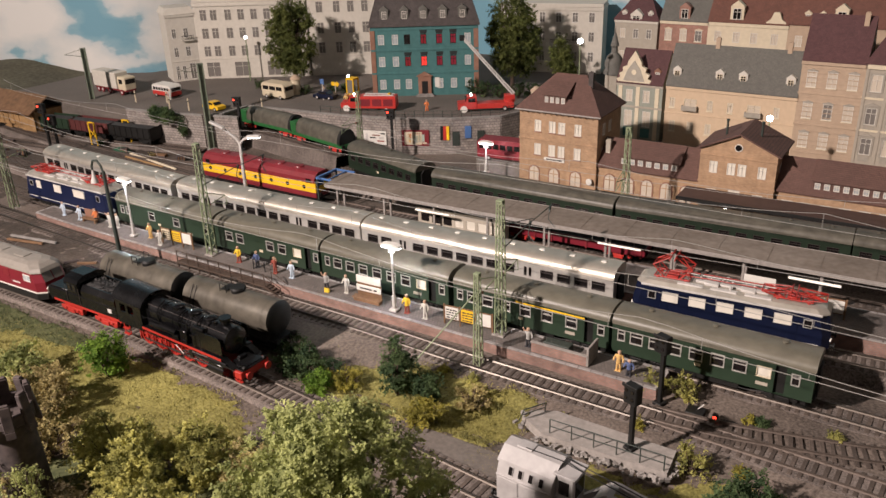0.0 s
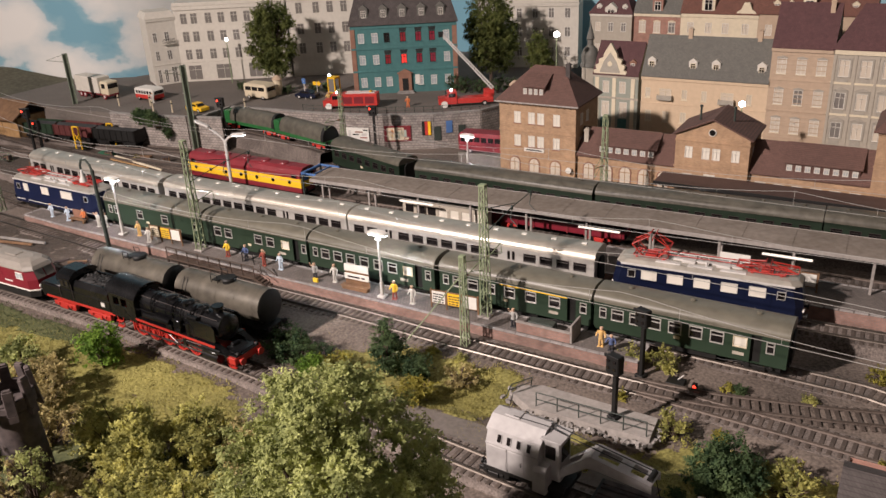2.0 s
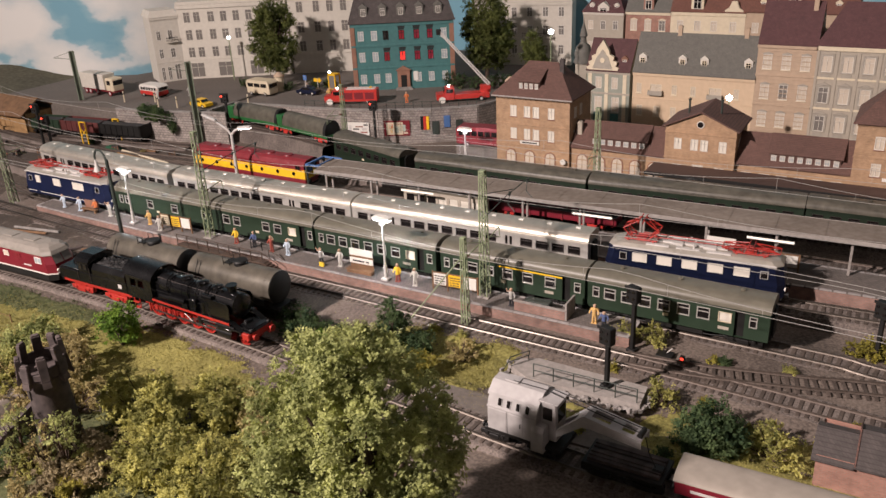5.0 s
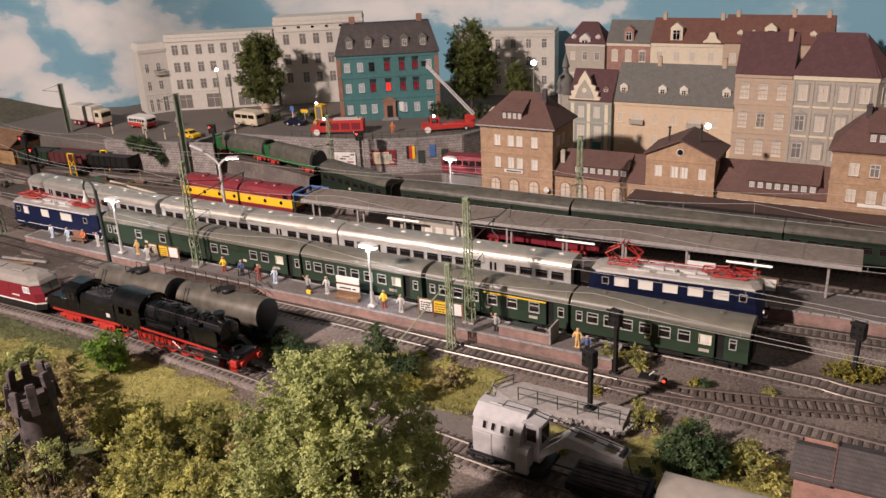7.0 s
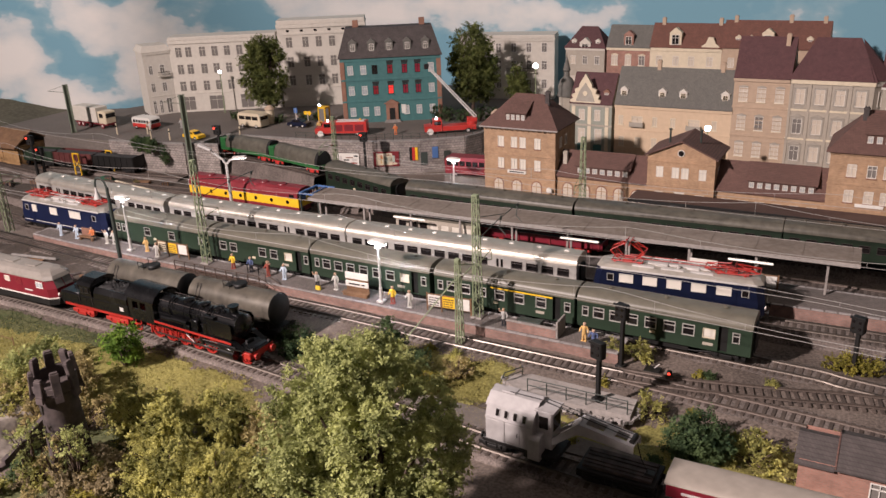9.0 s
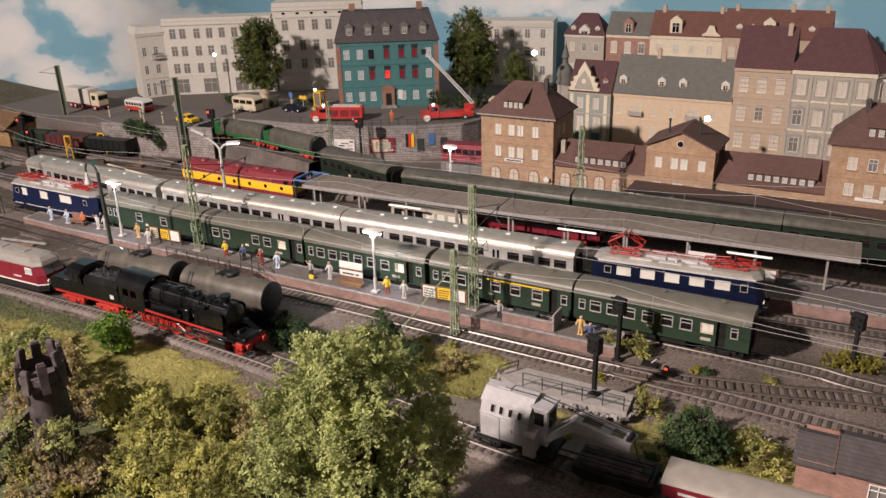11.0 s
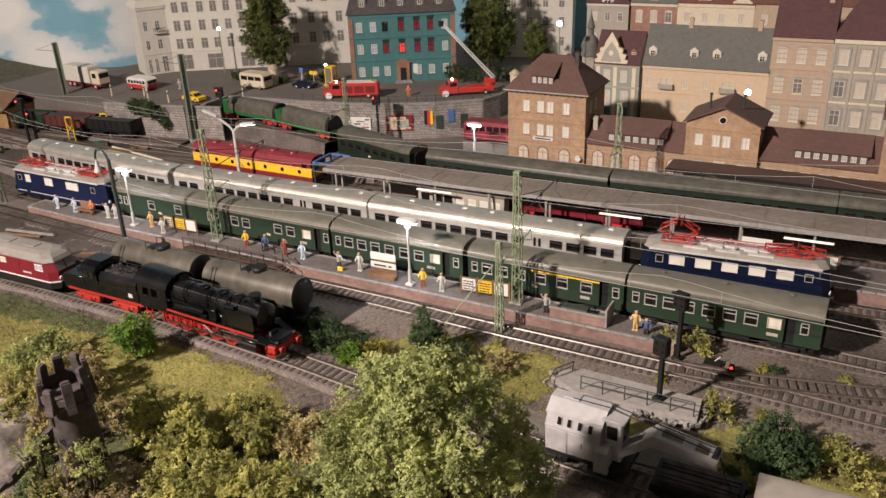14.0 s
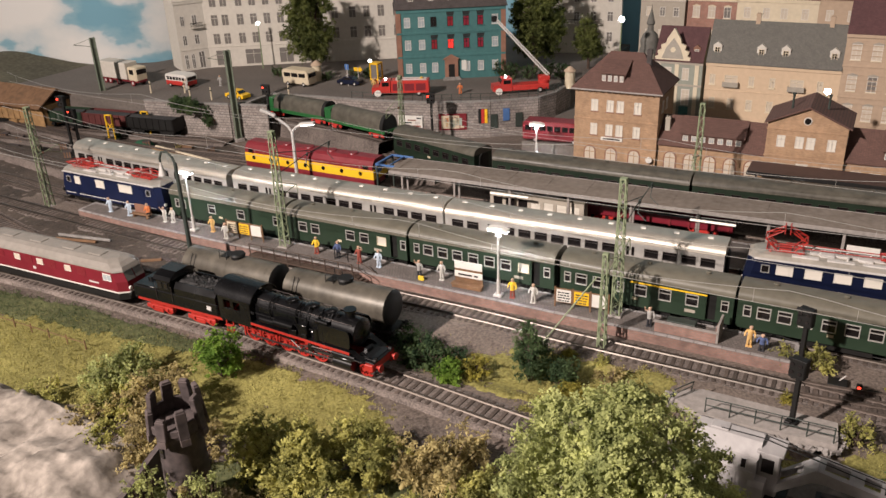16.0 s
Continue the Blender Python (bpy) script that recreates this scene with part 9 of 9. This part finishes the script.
def street_things():
    a = math.degrees(math.atan2(93, 150))
    truck(-1288, 944, STREET, -4, "white box truck with a cream cab and red chassis")
    bus(-1176, 962, STREET, -2, "fire", "white", "small red and cream bus on the street", 50, 22)
    bus(-986, 1038, STREET, -2, "cream", "cream", "cream delivery van with rounded corners", 54, 27, 3)
    bus(-520, 1000, 26, 6, "darkred", "darkred", "dark red bus beside the station building", 92, 30, 8)
    fire_engine(-790, 1037, STREET, 24, "red fire engine with white mudguards before the burning house", False)
    e = fire_engine(-622, 1116, STREET, 34, "red turntable-ladder fire engine before the burning house", True)
    lad = G()
    A, B = Vector((44, 0, 20)), Vector((-32, 40, 104))
    for off in ((-4, 0), (4, 0)):
        lad.cyl(A + Vector((0, off[0], 0)), B + Vector((0, off[0] * .6, 0)), 1.2, n=5)
        lad.cyl(A + Vector((0, off[0], 6)), B + Vector((0, off[0] * .6, 4)), 0.9, n=5)
    for i in range(22):
        p = A.lerp(B, i / 22)
        lad.cyl(p + Vector((0, -3, 0)), p + Vector((0, 3, 0)), 0.5, n=4)
        lad.cyl(p + Vector((0, -3, 0)), A.lerp(B, (i + 1) / 22) + Vector((0, -3, 4)), 0.4, n=4)
    part("ladder", lad, "lightgrey", e, "extended grey rescue ladder")
    part("basket", G().box(-38, -30, 36, 44, 102, 110, 0.4), "chassis", e)
    car(-1026, 928, STREET, -6, "yellow", "small yellow pickup car at the street edge", 40, 14)
    car(-905, 1066, STREET, 6, "blue", "dark blue car beside the figurines", 40, 14)
    t = thing("phone_box", "yellow telephone box on the street corner", "phone box", -882, 1112, STREET)
    part("frame", G().box(-8, 8, -8, 8, 0, 3).box(-8, 8, -8, 8, 26, 29, 0.4).box(-8, -6, -8, -6, 3, 26).box(6, 8, -8, -6, 3, 26).box(-8, -6, 6, 8, 3, 26).box(6, 8, 6, 8, 3, 26), "yellow", t)
    part("glazing", G().box(-5.9, 5.9, -7, -6.6, 3, 26), "panegrey", t)
    t = thing("street_sign", "yellow arrow sign on a pale post", "sign", -912, 1102, STREET)
    part("post", G().cyl((0, 0, 0), (0, 0, 20), 0.7, n=6), "lightgrey", t)
    part("arrow", G().prism([(-8, 14), (4, 14), (4, 12), (9, 17), (4, 22), (4, 20), (-8, 20)], -0.5, 0.5, "y"), "yellow", t)
    t = thing("street_sign", "blue parking sign on a pale post", "sign", -905, 1060, STREET)
    part("post", G().cyl((0, 0, 0), (0, 0, 34), 0.9, n=6), "lightgrey", t)
    part("plate", G().box(-4, 4, -0.8, -0.2, 26, 35, 0.2), "brightblue", t)
    for x, y, z in ((-975, 1072, STREET), (-560, 1165, STREET)):
        t = thing("advertising_column", "pale round advertising column with a conical cap", "advertising column", x, y, z)
        part("column", G().cyl((0, 0, 0), (0, 0, 26), 8, n=16), "cream", t)
        part("cap", G().lathe([(9.5, 26), (9, 28), (3, 33), (0.2, 34)], 16), "ochre", t)
    # posts and fence on the wall
    t = thing("street_fence", "thin grey railing along the retaining wall", "railing", kind="structure")
    for (ax, ay), (bx, by) in zip(WALL[6:], WALL[7:]):
        L = math.hypot(bx - ax, by - ay)
        m = max(1, int(L / 14))
        for i in range(m):
            px, py = ax + (bx - ax) * i / m, ay + (by - ay) * i / m
            part("fence_post", G().cyl((px, py, STREET + 3), (px, py, STREET + 14), 0.5, n=5), "mastdark", t)
        for z in (STREET + 8, STREET + 13.5):
            part("fence_bar", G().tube([(ax, ay, z), (bx, by, z)], 0.35), "mastdark", t)
    # bollards on the street edge
    for x, y in ((-1100, 900), (-1060, 905), (-1190, 905), (-950, 960), (-1135, 925)):
        b = thing("bollard", "pale slim marker post at the street edge", "bollard", x, y, STREET, group="marker posts")
        part("post", G().cyl((0, 0, 0), (0, 0, 20), 1.3, 1.1, n=8), "cream", b)
        part("band", G().cyl((0, 0, 14), (0, 0, 16), 1.45, n=8), "chassis", b)


def wall_pictures():
    def place(x, y, x2, y2):
        return math.degrees(math.atan2(y2 - y, x2 - x))
    def picture(x, y, rz, w, z0, z1, mat, label, bits=()):
        t = thing("wall_poster", label, "poster", x, y, 0, rz, group="posters on the wall")
        part("sheet", G().box(-w / 2, w / 2, -4.6, -3.6, z0, z1, 0.2), mat, t)
        for a0, b0, a1, b1, m in bits:
            part("print", G().box(a0, a1, -4.9, -4.5, b0, b1, 0.1), m, t)
        return t
    picture(-752, 996.5, 15.5, 38, 20, 42, "white", "large pale poster with grey and red shapes", ((-17, 21.5, -2, 24, "chassis"), (-15, 26, -11, 38, "lightgrey"), (-8, 30, 2, 32, "chassis"), (-4, 34, 9, 36, "rust"), (4, 25, 16, 27, "f_red"), (7, 29, 15, 33, "lightgrey"), (10, 37, 17, 39, "chassis")))
    picture(-692, 1018.5, 25.4, 42, 20, 45, "darkred", "large reddish poster with pale shapes", ((-17, 22, 10, 42, "cream"), (-14, 32, -6, 39, "f_orange"), (-11, 25, -7, 31, "f_tan"), (-3, 24, 4, 36, "leafgrey"), (5, 27, 14, 38, "leafgrey"), (0, 38, 8, 40.5, "rust"), (11, 23, 17, 26, "cream")))
    picture(-651, 1038.3, 25.4, 14, 29, 51, "chassis", "black, red and gold striped banner", ((-2.4, 29.2, 2.4, 50.8, "fire"), (2.4, 29.2, 6.8, 50.8, "yellow")))
    picture(-622, 1057.2, 36, 10, 31, 50, "brightblue", "small blue panel on the stone wall")
    # flat dark sheets on the wall stand in for the shade of niches
    for x, y in ((-637, 1046.5), (-606, 1068.5)):
        picture(x, y, 36, 11, 20, 42, "mastdark", "flat dark panel painted as a shaded niche in the stone wall")


M["leafgrey"] = material("grey_green_print", (0.35, 0.42, 0.36), 0.6, 0, 0.15, 150, 30, 0)


def yard():
    t = thing("wooden_shed", "ochre wooden goods shed with a broad brown roof", "shed", -1390, 800, 14)
    part("wall", G().facade((-70, 0, 0), (1, 0, 0), (0, -1, 0), 130, 36, [(10, 2, 40, 28), (60, 2, 90, 28)], 2).box(-69, 59, 3, 60, 0, 36), "oldwood", t)
    for i in range(14):
        part("board", G().box(-69 + i * 9.6, -66 + i * 9.6, -0.8, 0, 29, 36), "oldwood", t)
    part("roof", G().prism([(-10, 34), (30, 58), (70, 34), (70, 36), (30, 60.5), (-10, 36)], -76, 66, "x"), "wood", t)
    for x, y in ((-1192, 812), (-1152, 848)):
        g = thing("loading_gauge", "yellow painted loading gauge frame", "loading gauge", x, y, 8, 10, group="loading gauges")
        part("frame", G().box(-7, -5, -1, 1, 0, 40, 0.2).box(5, 7, -1, 1, 0, 40, 0.2).box(-7, 7, -1, 1, 38, 40, 0.2), "yellow", g)
        part("brace", G().tube([(-6, 0, 14), (6, 0, 28)], 0.7).tube([(-6, 0, 28), (6, 0, 14)], 0.7), "yellow", g)
    b = thing("tarpaulin", "dark green tarpaulin heap beside the yard track", "tarpaulin", -1120, 806, 6)
    part("cover", G().lathe([(17, 0), (15, 5), (9, 9), (0.2, 10)], 9), "leafdarkgreen", b)
    s = thing("gantry_frame", "blue steel end frame of the platform canopy", "steel frame", -652, 745, MZ)
    part("beam", G().box(-1.5, 1.5, -8, 32, 38, 41, 0.4).box(1.5, 30, -8, -6, 38.5, 41, 0.3).box(1.5, 30, 30, 32, 38.5, 41, 0.3).box(16, 17.5, -6, 30, 39, 40.5, 0.2), "brightblue", s)
    for y in (-6.5, 30.5):
        part("post", G().box(-1.1, 1.1, y - 1.1, y + 1.1, -10, 38, 0.3), "mastdark", s)
    part("end_panel", G().box(-1.8, -0.6, -7, 6, 28, 38, 0.3), "brightblue", s)
    rr = random.Random(31)
    for i in range(26):
        x, y = rr.uniform(-1380, -980), rr.choice((rr.uniform(695, 730), rr.uniform(806, 822), rr.uniform(742, 752)))
        kind = rr.randrange(3)
        if kind == 0:
            c = thing("sleeper_stack", "stack of old brown sleepers beside the yard track", "timber stack", x, y, 7, rr.uniform(-20, 40), group="yard stacks")
            for k in range(4):
                part("sleeper", G().box(-11, 11, -4 + (k % 2) * 4.4, -0.4 + (k % 2) * 4.4, (k // 2) * 2.4, (k // 2) * 2.4 + 2.2, 0.2), rr.choice(("wood", "tower")), c)
        elif kind == 1:
            c = thing("crate", "dark brown wooden crate in the goods yard", "crate", x, y, 7, rr.uniform(0, 60), group="yard crates")
            part("box", G().box(-6, 6, -5, 5, 0, 9, 0.4), "tower", c)
            for k in (-4, 0, 4):
                part("batten", G().box(k - 0.8, k + 0.8, -5.4, -5, 0, 9), "wood", c)
        else:
            bush(x, y, rr.uniform(5, 9), rr.uniform(4, 8), rr.choice(("leaf_dark", "leaf_brown", "heather")), "low dry weeds beside the yard track", 200 + i, 1.0, 1.2, name="weed")
    # planks and scrap lying beside the tracks
    for k, (x, y, z, rz, L, m) in enumerate(((-903, 508, 12, 9, 72, "stonecap"), (-908, 500, 11, 12, 54, "wood"), (-1010, 778, 16, -10, 130, "ivory"), (-1020, 770, 16, -6, 96, "oldwood"), (-790, 498, 9, 30, 22, "wood"), (-775, 506, 9, -12, 18, "tower"), (-810, 492, 9, 55, 16, "tower"), (-742, 510, 9, 20, 20, "wood"))):
        b = thing("timber_beam", "pale weathered timber beam lying beside the track" if L > 40 else "short dark scrap timber beside the track", "timber", x, y, z, rz, group="loose timber")
        part("beam", G().box(-L / 2, L / 2, -1.6, 1.6, 0, 2.6, 0.4), m, b)
    # name board and bench at the far end of the platform
    t = thing("bench", "brown bench with an orange advertising panel on the platform", "bench", -872, 569, PZ, 4)
    part("panel", G().box(-12, 12, 1, 2, 4, 15, 0.3), "rust", t, "rusty orange advertising panel")
    part("seat", G().box(-13, 13, -6, 0.5, 4, 5.2, 0.3), "wood", t)
    for sx in (-10, 10):
        part("foot", G().box(sx - 1.2, sx + 1.2, -5, 0, 0, 4, 0.2), "wood", t)
    # hill beyond the street
    g = G()
    w, h, st = 28, 34, 20
    vs = []
    for j in range(h):
        for i in range(w):
            x, y = -1890 + i * st, 852 + j * st
            f = min(1, max(0, (-1450 - x) / 190))
            r = 26 * f * (0.8 + 0.5 * noise.noise((x * .004, y * .004, 1))) + 3 * noise.noise((x * .03, y * .03, 2)) * f
            vs.append((x, y, STREET - 3 + r))
    g.add(vs, [(j * w + i, j * w + i + 1, (j + 1) * w + i + 1, (j + 1) * w + i) for j in range(h - 1) for i in range(w - 1)], True)
    solo("hill", g, "hillgreen", "low dull green hill beyond the street", "hill", kind="structure")
    # fence in the meadow
    f = thing("meadow_fence", "thin brown wire fence across the meadow", "fence")
    for i in range(8):
        x = -860 + i * 23
        part("fence_post", G().cyl((x, 334, 12), (x, 334, 24), 0.6, n=5), "wood", f)
    part("fence_wire", G().tube([(-860, 334, 21), (-699, 334, 21)], 0.35), "wood", f)


M["leafdarkgreen"] = material("dark_green_canvas", (0.02, 0.09, 0.045), 0.7, 0, 0.2, 150, 30, 0.1)
M["hillgreen"] = material("dull_hill", (0.07, 0.065, 0.045), 0.95, 0, 0.3, 150, 12, 0.3, tint=(0.13, 0.12, 0.08))

masts(), lamps(), signals(), figures(), platform_furniture(), slab(), hut(), street_things(), wall_pictures(), yard()
